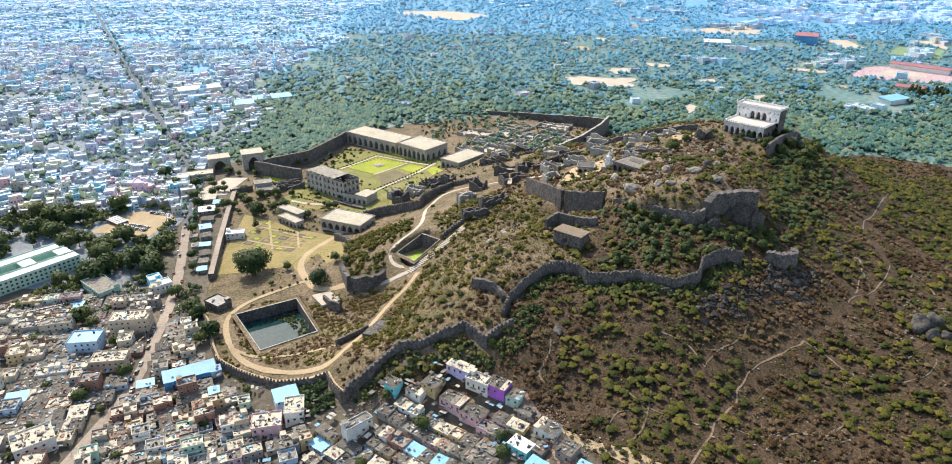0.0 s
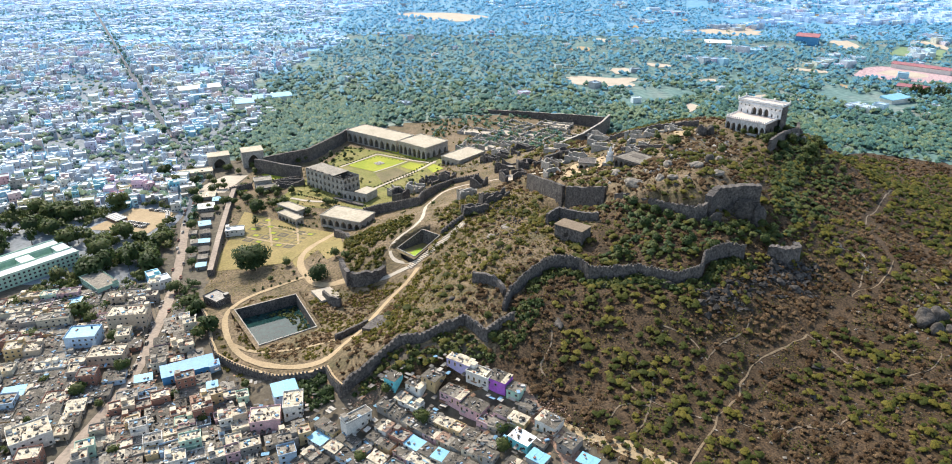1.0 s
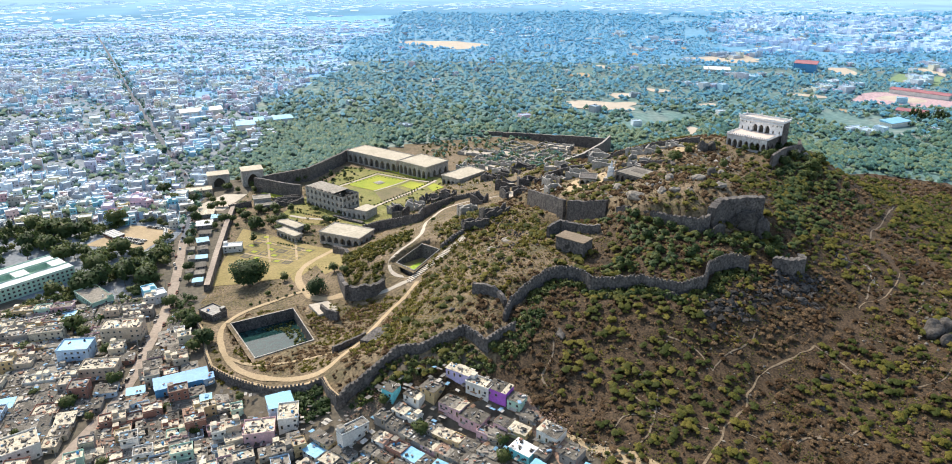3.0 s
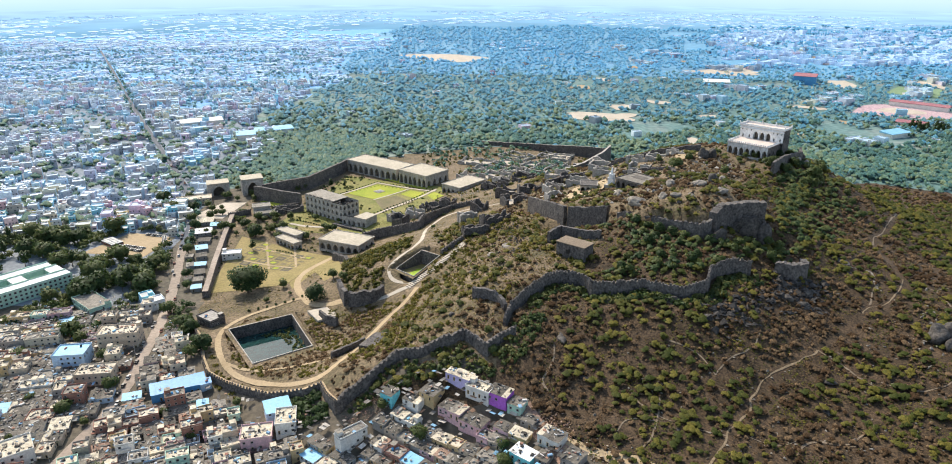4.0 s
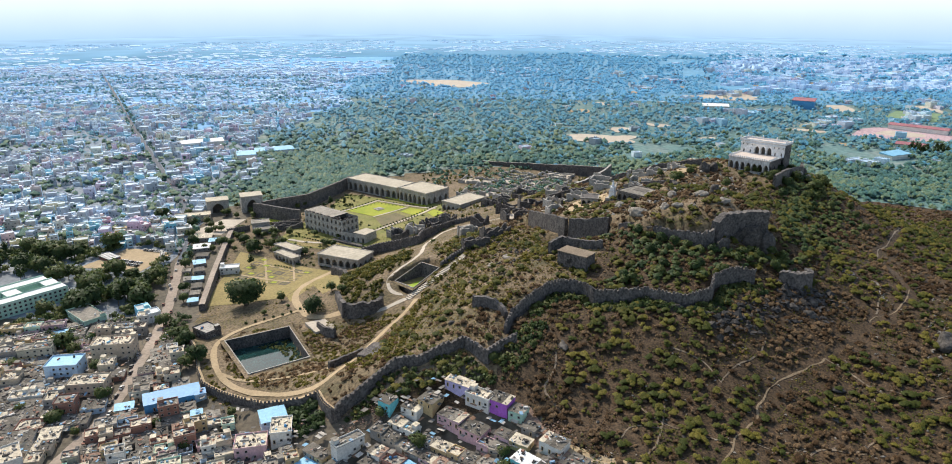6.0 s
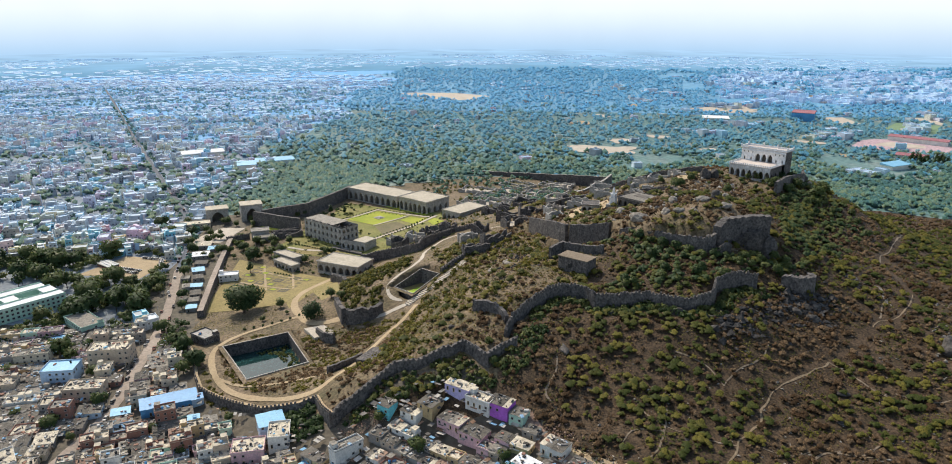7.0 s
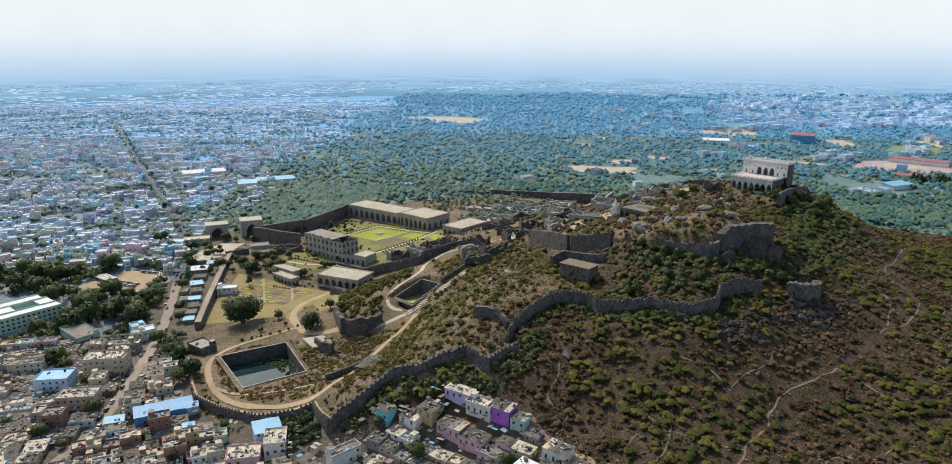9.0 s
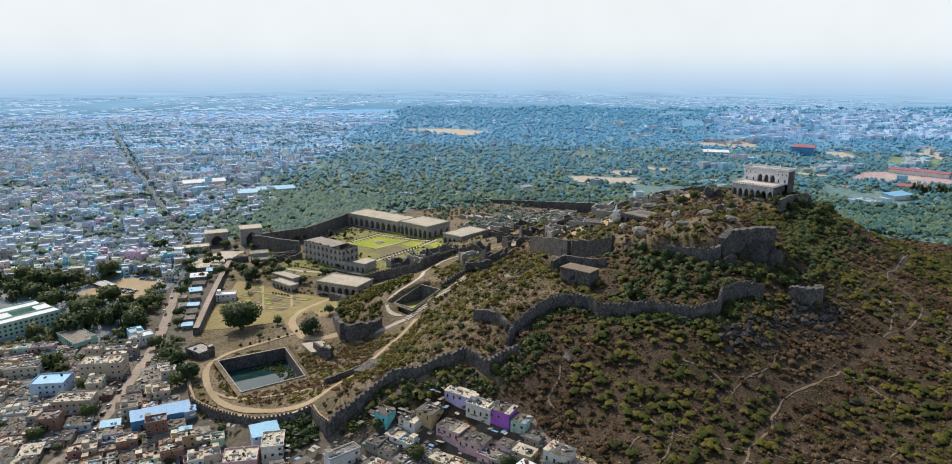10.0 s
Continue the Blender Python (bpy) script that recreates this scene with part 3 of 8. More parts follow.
TRAIL_R = [(80, 215), (93, 238), (101, 248), (112, 262), (122, 276), (130, 285), (141, 297), (153, 308), (165, 317), (179, 324), (200, 341), (219, 358), (228, 366), (237, 368), (247, 378), (253, 384), (265, 398), (268, 404), (274, 432), (277, 458), (289, 477), (305, 493), (320, 513), (343, 544)]
ribbon("road", ROAD[:7], 7, M["asphalt"], "worn grey main street between the town houses", category="road", wob=0.1)
ribbon("road", ROAD[6:], 6, M["street"], "dark main street running on through the town", category="road", wob=0.1)
ribbon("path", LOOP, 3.6, M["sand"], "sandy track around the pond inside the lower wall", lift=0.35)
ribbon("path", GARDEN_WAY, 5.0, M["sand"], "pale sandy walk past the gardens", lift=0.35)
ribbon("path", STAIR_WAY, 3.6, M["pale"], "pale paved way to the stairs", lift=0.4)
ribbon("path", TRAIL, 2.6, M["pale"], "pale winding visitors' path up the hill", lift=0.35)
def strayed(pts, seed, far=1.0):
    """A trodden line: the same way with small bends."""
    r = np.random.default_rng(seed)
    p = along(rounded(pts, 1), 4.0)
    p[1:-1, :2] += sides(p)[1:-1] * (noise_line(len(p), r)[1:-1, None] * far * 1.6)
    return [tuple(q) for q in p]


ribbon("path", strayed(TRAIL_R[:10], 1, 1.8), 0.85, M["footpath"], "narrow sandy footpath through the scrub", lift=0.25, wob=0.5)
ribbon("path", strayed(TRAIL_R[11:18], 2, 1.8), 0.65, M["footpath"], "narrow sandy footpath over the slope", lift=0.25, wob=0.5)
ribbon("path", strayed(TRAIL_R[19:], 3), 1.0, M["trail"], "faint sandy footpath on the far slope", lift=0.25, wob=0.5)
ribbon("path", strayed([(242, 388), (232, 375), (228, 368)], 4), 0.9, M["trail"], "faint path in the scrub", lift=0.25, wob=0.5)
ribbon("path", strayed([(277, 397), (282, 391), (281, 379), (279, 372)], 5), 1.1, M["footpath"], "sandy washed-out gully in the scrub", lift=0.25, wob=0.6)
ribbon("path", [(227, 419), (230, 408), (243, 407), (249, 406), (242, 386)], 2.6, M["barerock"], "pale bare rock streak on the slope", lift=0.25, wob=0.8)
ribbon("path", strayed([(140, 252), (150, 262), (166, 258), (178, 266)], 6), 0.8, M["trail"], "faint path in the scrub", lift=0.25, wob=0.5)
for i, way in enumerate(([(75, 293), (76, 286), (82, 276), (96, 268), (112, 262)], [(60, 262), (70, 274), (83, 271)], [(122, 262), (134, 256), (150, 262), (168, 258)], [(150, 330), (140, 318), (128, 312), (118, 300)], [(200, 300), (214, 292), (232, 296), (244, 310)], [(282, 391), (300, 400), (318, 420)], [(100, 322), (112, 314), (118, 300)])):
    ribbon("path", strayed(way, 20 + i), 0.7, M["trail"], "thin trodden line through the dry scrub", lift=0.25, wob=0.6)
ribbon("path", strayed([(179, 324), (188, 312), (192, 300), (205, 290)], 7), 0.8, M["trail"], "faint path beside bare rock", lift=0.25, wob=0.5)
ribbon("path", [(-153, 366), (-130, 352), (-105, 352), (-80, 358)], 2.2, M["sand"], "faint sandy track beside the pond", lift=0.3)
ribbon("path", [(45, 236), (38, 255), (28, 272), (20, 285)], 9, M["rubble"], "bare reddish earth beside the last houses", lift=0.25)
ribbon("path", [(36, 262), (50, 255), (75, 243), (95, 225)], 7, M["sand"], "bare sandy ground below the scrub", lift=0.25)
ribbon("path", strayed([(40, 319), (39, 311), (35, 303), (31, 297), (33, 292), (37, 287), (39, 282)], 8, 0.5), 1.0, M["trail"], "thin footpath in the scrub", lift=0.3)
ribbon("path", strayed([(88, 288), (86, 278), (83, 271), (72, 255)], 9), 0.9, M["trail"], "thin footpath in the scrub", lift=0.3)

# ---------------------------------------------------------------- fort walls
def fort_wall(name, line, thick, foot, label, ruin=0.4, step=1.5, merlons=0.0, cover=None, kind="", seed=1):
    """A thick masonry wall along (x, y, crest) points; it reaches into the ground on both sides."""
    r = np.random.default_rng(seed)
    p = along(np.array(line, float), step)
    n = sides(p)
    crest = p[:, 2] + noise_line(len(p), r) * ruin * 0.9 + r.normal(0, ruin * 0.4, len(p)) - np.where(r.random(len(p)) < 0.1, ruin * 1.2, 0)
    cols = []
    for s in (1, -1):
        xy = p[:, :2] + n * s * thick / 2
        lo = land(xy[:, 0] + n[:, 0] * s, xy[:, 1] + n[:, 1] * s) - foot
        col = [np.column_stack([xy + n * s * 0.5, np.minimum(lo, crest - 1)])]
        for k in (0.35, 0.7):
            j = r.normal(0, 0.05, (len(p), 2))
            col.append(np.column_stack([xy + n * s * 0.5 * (1 - k) + j, lo + (crest - lo) * k]))
        col.append(np.column_stack([xy, crest]))
        cols.append(col)
    rows = cols[0] + cols[1][::-1]
    V = np.stack(rows, 1)
    i = np.arange(V.shape[0] * V.shape[1]).reshape(V.shape[:2])
    F = np.stack([i[:-1, :-1], i[:-1, 1:], i[1:, 1:], i[1:, :-1]], -1).reshape(-1, 4)
    mi = np.tile([0, 0, 0, 1, 0, 0, 0], len(p) - 1)
    caps = [[i[e, 0], i[e, 1], i[e, 6], i[e, 7]] for e in (0, -1)] + [[i[e, 1], i[e, 2], i[e, 5], i[e, 6]] for e in (0, -1)] + [[i[e, 2], i[e, 3], i[e, 4], i[e, 5]] for e in (0, -1)]
    F = np.concatenate([F, np.array(caps)])
    wall = thing(name, 0, 0, 0, 0, label, "fort wall", kind=kind)
    net("masonry", V.reshape(-1, 3), F, [M["stone"], cover or M["stone"]], np.r_[mi, [0] * 6], parent=wall)
    if merlons:
        q = along(np.column_stack([p[:, :2], crest]), merlons)
        qn = sides(q)
        me = None
        for (x, y, z), (a, b) in zip(q, qn):
            if r.random() < 0.06:
                continue
            if me is None:
                bl = Build()
                bl.prism([(-0.55, -0.3), (0.55, -0.3), (0.55, 0.3), (-0.55, 0.3)], -0.5, 0.55)
                bl.prism([(-0.42, -0.3), (0.42, -0.3), (0.42, 0.3), (-0.42, 0.3)], 0.55, 0.95)
                o = bl.done("merlon", M["stone"], wall)
                me = o.data
            else:
                o = new("merlon", me)
                o.parent = wall
            side = MERLON_SIDE * thick * 0.32
            o.matrix_basis = pose(x + a * side, y + b * side, z, 0, 0, math.degrees(math.atan2(-a, b)))
    return wall


MERLON_SIDE = -1
fort_wall("fort_wall", LOWER, 2.0, 2, "low crenellated granite wall curving round the pond terrace", 0.2, merlons=2.35, cover=M["sand"], seed=2)
fort_wall("fort_wall", RISING, 2.0, 3, "granite wall climbing the hill above the houses", 0.5, merlons=2.6, seed=3)
fort_wall("fort_wall", SPUR, 1.5, 3, "ruined granite wall along the hill terrace", 0.7, 0.8, merlons=2.0, seed=4)
fort_wall("fort_wall", UPPER_W, 2.6, 5, "tall stained granite wall below the summit court", 0.35, 0.8, seed=5)
fort_wall("fort_wall", UPPER_M, 2.6, 5, "tall stained granite bastion wall below the summit", 0.5, 0.8, seed=6)
fort_wall("fort_wall", [(96, 452, 73), (106, 440, 76), (118, 427, 77.5), (131, 417, 78.5), (140, 411, 79.5), (146, 413, 82)], 2.4, 8, "low broken wall along the cliff edge", 0.9, 0.8, seed=47)
fort_wall("fort_wall", UPPER_E[3:], 5.0, 8, "high rough rock-founded granite bastion on the cliff edge", 0.7, seed=7)
fort_wall("fort_wall", [(178, 386, 64), (186, 381, 65), (196, 386, 64), (198, 394, 63)], 4.0, 6, "isolated granite bastion on the scrub slope", 0.7, seed=8)
fort_wall("fort_wall", [(-86, 428, 24), (-79, 426, 25), (-68, 428, 25.5), (-64, 434, 26)], 3.0, 4, "broken bastion wall above the stairs", 0.8, seed=9)
fort_wall("fort_wall", [(-88, 428, 24), (-93, 440, 23), (-98, 455, 21)], 3.0, 4, "broken bastion wall facing the garden", 1.0, seed=10)
fort_wall("fort_wall", [(-117, 531, 10), (-105, 516, 14), (-98, 500, 15)], 3.0, 4, "broken bastion wall at the garden corner", 1.0, seed=11)
fort_wall("fort_wall", [(-2, 364, 58), (6, 360, 59), (12, 356, 57), (16, 348, 56)], 2.0, 3, "short ruined wall on the slope", 0.9, seed=12)
fort_wall("fort_wall", [(-84, 355.5, 20), (-76, 363, 20.3), (-67, 371.5, 20.6)], 1.4, 3, "low retaining wall beside the sandy track", 0.2, seed=13)
fort_wall("fort_wall", [(-104, 418, 15), (-98, 409, 16), (-90, 405, 17)], 1.6, 3, "low ruined wall beside the paved platform", 0.4, seed=14)
fort_wall("fort_wall", [(47, 432, 66), (56, 440, 67), (70, 430, 68), (80, 424, 70)], 2.0, 4, "ruined wall behind the stone hut", 0.7, seed=15)
fort_wall("fort_wall", [(-25, 461, 41), (-18, 470, 43), (-10, 480, 45)], 2.0, 3, "stair wall above the dry tank", 0.3, merlons=2.6, seed=16)
fort_wall("fort_wall", [(-100, 575, 11), (-84, 578, 14), (-66, 574, 19), (-50, 566, 25), (-48, 580, 25), (-38, 600, 23), (-22, 620, 22), (2, 612, 30)], 2.4, 3, "crenellated garden wall below the hill path", 0.3, merlons=2.4, seed=17)
fort_wall("fort_wall", [(-232, 700, 15), (-222, 697, 15), (-198, 684, 15), (-178, 676, 15)], 2.5, 2, "dark granite court wall by the gate", 0.1, merlons=0, seed=18)
fort_wall("fort_wall", [(-225, 706, 15), (-205, 722, 15), (-184, 737, 15), (-160, 800, 14), (-154, 822, 14)], 2.5, 2, "long granite garden wall", 0.1, seed=19)
fort_wall("fort_wall", [(-10, 935, 9), (60, 915, 10), (140, 880, 14), (165, 858, 17)], 1.6, 2, "far enclosure wall before the woods", 0.3, seed=20, cover=M["stonelight"])
fort_wall("fort_wall", [(88, 714, 29), (118, 760, 25), (150, 820, 22), (166, 858, 21)], 2.5, 6, "long enclosure wall descending behind the hill", 0.3, seed=21, cover=M["stonelight"])
fort_wall("fort_wall", [(108, 768, 22), (150, 760, 21), (190, 745, 20)], 2.5, 8, "enclosure cross wall behind the hill", 0.3, seed=22, cover=M["stonelight"])
# the raised causeway between the street and the garden
fort_wall("fort_wall", [(-200, 468, 5), (-214, 530, 5), (-228, 597, 5), (-238, 650, 5)], 4.2, 2, "broad low causeway wall beside the garden", 0.1, cover=M["asphalt"], seed=23)

# ---------------------------------------------------------------- vegetation
def clump(n, leaf, seed, flat=0.75, low=-0.35, lobes=6):
    """Leaf cards set in and on an uneven crown of radius one: their four corners each."""
    r = np.random.default_rng(seed)
    c = r.normal(0, 1, (lobes, 3))
    c /= np.linalg.norm(c, axis=1)[:, None]
    c *= r.uniform(0.25, 0.62, lobes)[:, None]
    d = r.normal(0, 1, (n, 3))
    d /= np.linalg.norm(d, axis=1)[:, None]
    p = c[r.integers(0, lobes, n)] + d * r.uniform(0.32, 0.56, n)[:, None]
    p[:, 2] = np.maximum(p[:, 2], low + r.uniform(0, 0.2, n)) * flat
    nrm = d + r.normal(0, 0.45, (n, 3)) + np.array([0, 0, 0.35])
    nrm[:, 2] = np.abs(nrm[:, 2])
    nrm /= np.linalg.norm(nrm, axis=1)[:, None]
    a = np.cross(nrm, r.normal(0, 1, (n, 3)))
    a /= np.linalg.norm(a, axis=1)[:, None]
    b = np.cross(nrm, a)
    s = leaf * r.uniform(0.6, 1.35, n)[:, None]
    k = leaf * r.normal(0, 0.25, (n, 4, 1))
    q = np.stack([p - a * s, p - b * s * 0.8, p + a * s, p + b * s * 0.8], 1) + nrm[:, None] * k
    return q


def plants(name, material, x, y, size, leaves, leaf, label, category, flat=0.75, lift=0.35, tint=None, seed=3, zs=None, crown=0.45):
    """Many plants too numerous to count, as one mesh of leaf cards."""
    r = np.random.default_rng(seed)
    T = [clump(leaves, leaf, seed * 31 + i, flat) for i in range(9)]
    z = surf(x, y) if zs is None else zs
    which = r.integers(0, 9, len(x))
    rot = r.uniform(0, 6.28, len(x))
    tn = r.uniform(0.05, 0.65, len(x)) if tint is None else tint
    VV, TT, NN = [], [], []
    for i in range(9):
        w = np.where(which == i)[0]
        if not len(w):
            continue
        c, s = np.cos(rot[w])[:, None, None], np.sin(rot[w])[:, None, None]
        t = T[i][None]
        v = np.stack([t[..., 0] * c - t[..., 1] * s, t[..., 0] * s + t[..., 1] * c, np.broadcast_to(t[..., 2], (len(w), leaves, 4))], -1) * size[w][:, None, None, None]
        v += np.stack([x[w], y[w], z[w] + lift * size[w]], -1)[:, None, None]
        VV.append(v.reshape(-1, 3))
        if crown:
            q = v - np.stack([x[w], y[w], z[w] + lift * size[w]], -1)[:, None, None]
            q = q.mean(2, keepdims=True) / size[w][:, None, None, None] * (1 - crown) * 1.6 + np.array([0, 0, crown])
            q = np.broadcast_to(q / np.linalg.norm(q, axis=-1, keepdims=True), v.shape).copy()
            q[..., 2] = np.maximum(q[..., 2], 0.15)
            NN.append(q.reshape(-1, 3))
        TT.append(np.repeat((tn[w][:, None] + r.normal(0, 0.05, (len(w), leaves))).ravel(), 4))
    V = np.concatenate(VV)
    ob = net(name, V, np.arange(len(V)).reshape(-1, 4), material, tint=np.concatenate(TT), normals=np.concatenate(NN) if crown else None)
    return tagged(ob, label, category, kind="stuff")


def canopy(name, material, x, y, size, lumps, label, seed, lift=0.5, tint=None, flat=0.8, category="trees", bulge=0.45):
    """Woods past counting: each crown is a handful of uneven rounded clumps of foliage."""
    r = np.random.default_rng(seed)
    octa = np.array([(1, 0, 0), (0, 1, 0), (-1, 0, 0), (0, -1, 0), (0, 0, 1), (0, 0, -1)], float)
    faces = np.array([(0, 1, 4), (1, 2, 4), (2, 3, 4), (3, 0, 4), (1, 0, 5), (2, 1, 5), (3, 2, 5), (0, 3, 5)])
    z = surf(x, y)
    tn = r.uniform(0.05, 0.65, len(x)) if tint is None else tint
    which, turn = r.integers(0, 12, len(x)), r.uniform(0, 6.28, len(x))
    VV, NN, TT, FF, base = [], [], [], [], 0
    for i in range(12):
        w = np.where(which == i)[0]
        if not len(w):
            continue
        c = r.normal(0, 1, (lumps, 3))
        c = c / np.linalg.norm(c, axis=1)[:, None] * r.uniform(0.3, 0.75, (lumps, 1))
        c[:, 2] = np.abs(c[:, 2]) * flat
        c[0] = (0, 0, 0.45 * flat)
        q = octa[None] * r.uniform(0.75, 1.25, (lumps, 6, 1)) * r.uniform(0.34, 0.6, (lumps, 1, 1))
        a = r.uniform(0, 6.28, lumps)[:, None]
        q = np.stack([q[..., 0] * np.cos(a) - q[..., 1] * np.sin(a), q[..., 0] * np.sin(a) + q[..., 1] * np.cos(a), q[..., 2] * 0.85], -1)
        nr = q / np.linalg.norm(q, axis=-1, keepdims=True) * bulge + c[:, None] * 0.4 + np.array([0, 0, 0.75])
        v, nr = (q + c[:, None]).reshape(-1, 3), nr.reshape(-1, 3)
        nr /= np.linalg.norm(nr, axis=1)[:, None]
        co, si = np.cos(turn[w])[:, None], np.sin(turn[w])[:, None]
        spin = lambda p: np.stack([p[None, :, 0] * co - p[None, :, 1] * si, p[None, :, 0] * si + p[None, :, 1] * co, np.broadcast_to(p[None, :, 2], (len(w), len(p)))], -1)
        VV.append((spin(v) * size[w][:, None, None] + np.stack([x[w], y[w], z[w] + lift * size[w]], -1)[:, None]).reshape(-1, 3))
        NN.append(spin(nr).reshape(-1, 3))
        TT.append((tn[w][:, None] + np.repeat(r.normal(0, 0.07, (len(w), lumps)), 6, 1)).ravel())
        f = (faces[None] + np.arange(lumps)[:, None, None] * 6).reshape(-1, 3)
        FF.append((base + np.arange(len(w))[:, None, None] * len(v) + f[None]).reshape(-1, 3))
        base += len(w) * len(v)
    ob = net(name, np.concatenate(VV), np.concatenate(FF), material, tint=np.concatenate(TT), normals=np.concatenate(NN), smooth=True)
    return tagged(ob, label, category, kind="stuff")


CLEAR_LINES = [(LOOP, 4), (GARDEN_WAY, 5), (STAIR_WAY, 4), (TRAIL, 3.2), (TRAIL_R, 2.2), (ROAD, 7), (LOWER, 2), (RISING, 2), (SPUR, 2), (UPPER_W, 3), (UPPER_M, 3), (UPPER_E, 3)]
CLEAR_AREAS = [wide(POND, 6), wide(TANK, 4)]
HOUSE_AREA = [(-340, 200), (60, 200), (48, 240), (40, 262), (22, 284), (-12, 311), (-48, 305), (-62, 292), (-78, 300), (-100, 314), (-150, 338), (-168, 372), (-205, 430), (-215, 462), (-300, 458), (-345, 430)]


def free(x, y, margin=0.0):
    ok = np.ones(x.shape, bool)
    for line, w in CLEAR_LINES:
        ok &= ~near_line(line, x, y, w + margin)
    for a in CLEAR_AREAS:
        ok &= ~inside(a, x, y)
    return ok


def field(cx, cy, scale, seed=0.0):
    return np.array([noise.noise(Vector((a * scale, b * scale, seed))) for a, b in zip(cx, cy)])


def strew(n, box, seed):
    r = np.random.default_rng(seed)
    return r.uniform(box[0], box[1], n), r.uniform(box[2], box[3], n), r


HILL = [(-75, 300), (-40, 300), (0, 312), (25, 285), (40, 262), (60, 240), (70, 190), (330, 190), (500, 300), (545, 480), (545, 720), (450, 765), (350, 720), (300, 700), (180, 720), (60, 680), (20, 560), (-35, 500), (-30, 470), (-10, 450), (-45, 410), (-80, 340)]
SUMMIT_COURTS = [(70, 600), (70, 545), (95, 520), (135, 515), (165, 545), (200, 555), (228, 535), (285, 580), (240, 640), (120, 640)]
def west2(x, y):
    return inside([(-80, 335), (-40, 330), (0, 345), (30, 372), (62, 385), (84, 430), (66, 480), (40, 545), (0, 545), (-36, 500), (-26, 462), (-44, 412), (-66, 380)], x, y)


x, y, r = strew(15500, (-90, 550, 190, 770), 11)
f1, f2 = field(x, y, 0.016, 1.0), field(x, y, 0.05, 5.0)
keep = inside(HILL, x, y) & free(x, y) & (~inside(SUMMIT_COURTS, x, y) | (r.random(len(x)) < 0.55))
PATCHES = [[(171, 320), (187, 354), (222, 365), (258, 348), (228, 301), (193, 305)], [(104, 250), (120, 262), (132, 252), (122, 236)], [(42, 312), (75, 315), (96, 290), (84, 252), (50, 268)], [(235, 480), (263, 575), (300, 560), (500, 715), (420, 540), (345, 465), (265, 440)]]
lush = np.any([inside(p, x, y) for p in PATCHES], 0)
green = keep & (1.3 * f1 + 0.7 * f2 + 0.32 * lush + r.normal(0, 0.14, len(x)) > -0.06)
brown = keep & ~green
west = inside([(-90, 300), (60, 400), (70, 500), (0, 560), (-60, 470), (-90, 380)], x, y)
g2 = green & (~west | (r.random(len(x)) < 0.45))
canopy("green_scrub", M["scrub"], x[g2], y[g2], r.uniform(0.9, 2.8, g2.sum()) ** 1.25, 7, "olive green thorny scrub covering the fort hill", 5, lift=0.3, flat=0.75, tint=np.clip(r.uniform(-0.1, 0.6, g2.sum()) + 0.4 * f2[g2], -0.1, 0.8), category="scrub")
def brush(name, material, x, y, size, label, category, seed, tint):
    """Fine low brush past counting: single upright and leaning twig cards over the ground."""
    r = np.random.default_rng(seed)
    n = len(x)
    z = surf(x, y)
    nrm = r.normal(0, 0.5, (n, 3)) + np.array([0, 0, 0.8])
    nrm /= np.linalg.norm(nrm, axis=1)[:, None]
    a = np.cross(nrm, r.normal(0, 1, (n, 3)))
    a /= np.linalg.norm(a, axis=1)[:, None]
    b = np.cross(nrm, a)
    c = np.stack([x, y, z + size * r.uniform(0.2, 1.1, n)], -1)
    s = size[:, None]
    q = np.stack([c - a * s, c - b * s * 0.6, c + a * s, c + b * s * 0.6], 1)
    up = nrm * 0.5 + np.array([0, 0, 0.7])
    up /= np.linalg.norm(up, axis=1)[:, None]
    ob = net(name, q.reshape(-1, 3), np.arange(4 * n).reshape(-1, 4), material, tint=np.repeat(tint, 4), normals=np.repeat(up, 4, 0))
    return tagged(ob, label, category, kind="stuff")


b2 = brown & (~west | (r.random(len(x)) < 0.18)) & (r.random(len(x)) < 0.9)
x2, y2, r2 = strew(15000, (-90, 550, 190, 770), 31)
k2 = inside(HILL, x2, y2) & free(x2, y2) & (~inside(SUMMIT_COURTS, x2, y2) | (r2.random(len(x2)) < 0.3)) & (~west2(x2, y2) | (r2.random(len(x2)) < 0.25)) & (r2.random(len(x2)) < np.clip(1.3 - (y2 - 200) / 500, 0.4, 1))
x2, y2 = np.concatenate([x[b2], x2[k2]]), np.concatenate([y[b2], y2[k2]])
canopy("dry_scrub", M["twig"], x2, y2, np.concatenate([r.uniform(1.3, 3.1, b2.sum()), r2.uniform(0.7, 2.2, k2.sum())]), 4, "leafless brown dry scrub on the hillside", 6, lift=0.15, flat=0.75, bulge=0.9, tint=np.clip(0.33 + 0.7 * field(x2, y2, 0.04, 11.0) + r2.normal(0, 0.28, len(x2)), -0.2, 1.0), category="scrub")
x, y, r = strew(300000, (-60, 550, 190, 770), 12)
nearer = r.random(len(x)) < np.clip(1.25 - (y - 200) / 520, 0.35, 1)
keep = inside(HILL, x, y) & nearer
x, y = x[keep], y[keep]
keep = free(x, y) & (~inside(SUMMIT_COURTS, x, y) | (r.random(len(x)) < 0.35)) & (~west2(x, y) | (r.random(len(x)) < 0.6))
x, y = x[keep], y[keep]
f2 = field(x, y, 0.07, 3.0) + 0.7 * field(x, y, 0.21, 6.0)
f2 = f2 + 0.6 * field(x, y, 0.45, 9.0)
keep = f2 + r.normal(0, 0.15, len(x)) > -0.12
x, y, f2 = x[keep], y[keep], f2[keep]
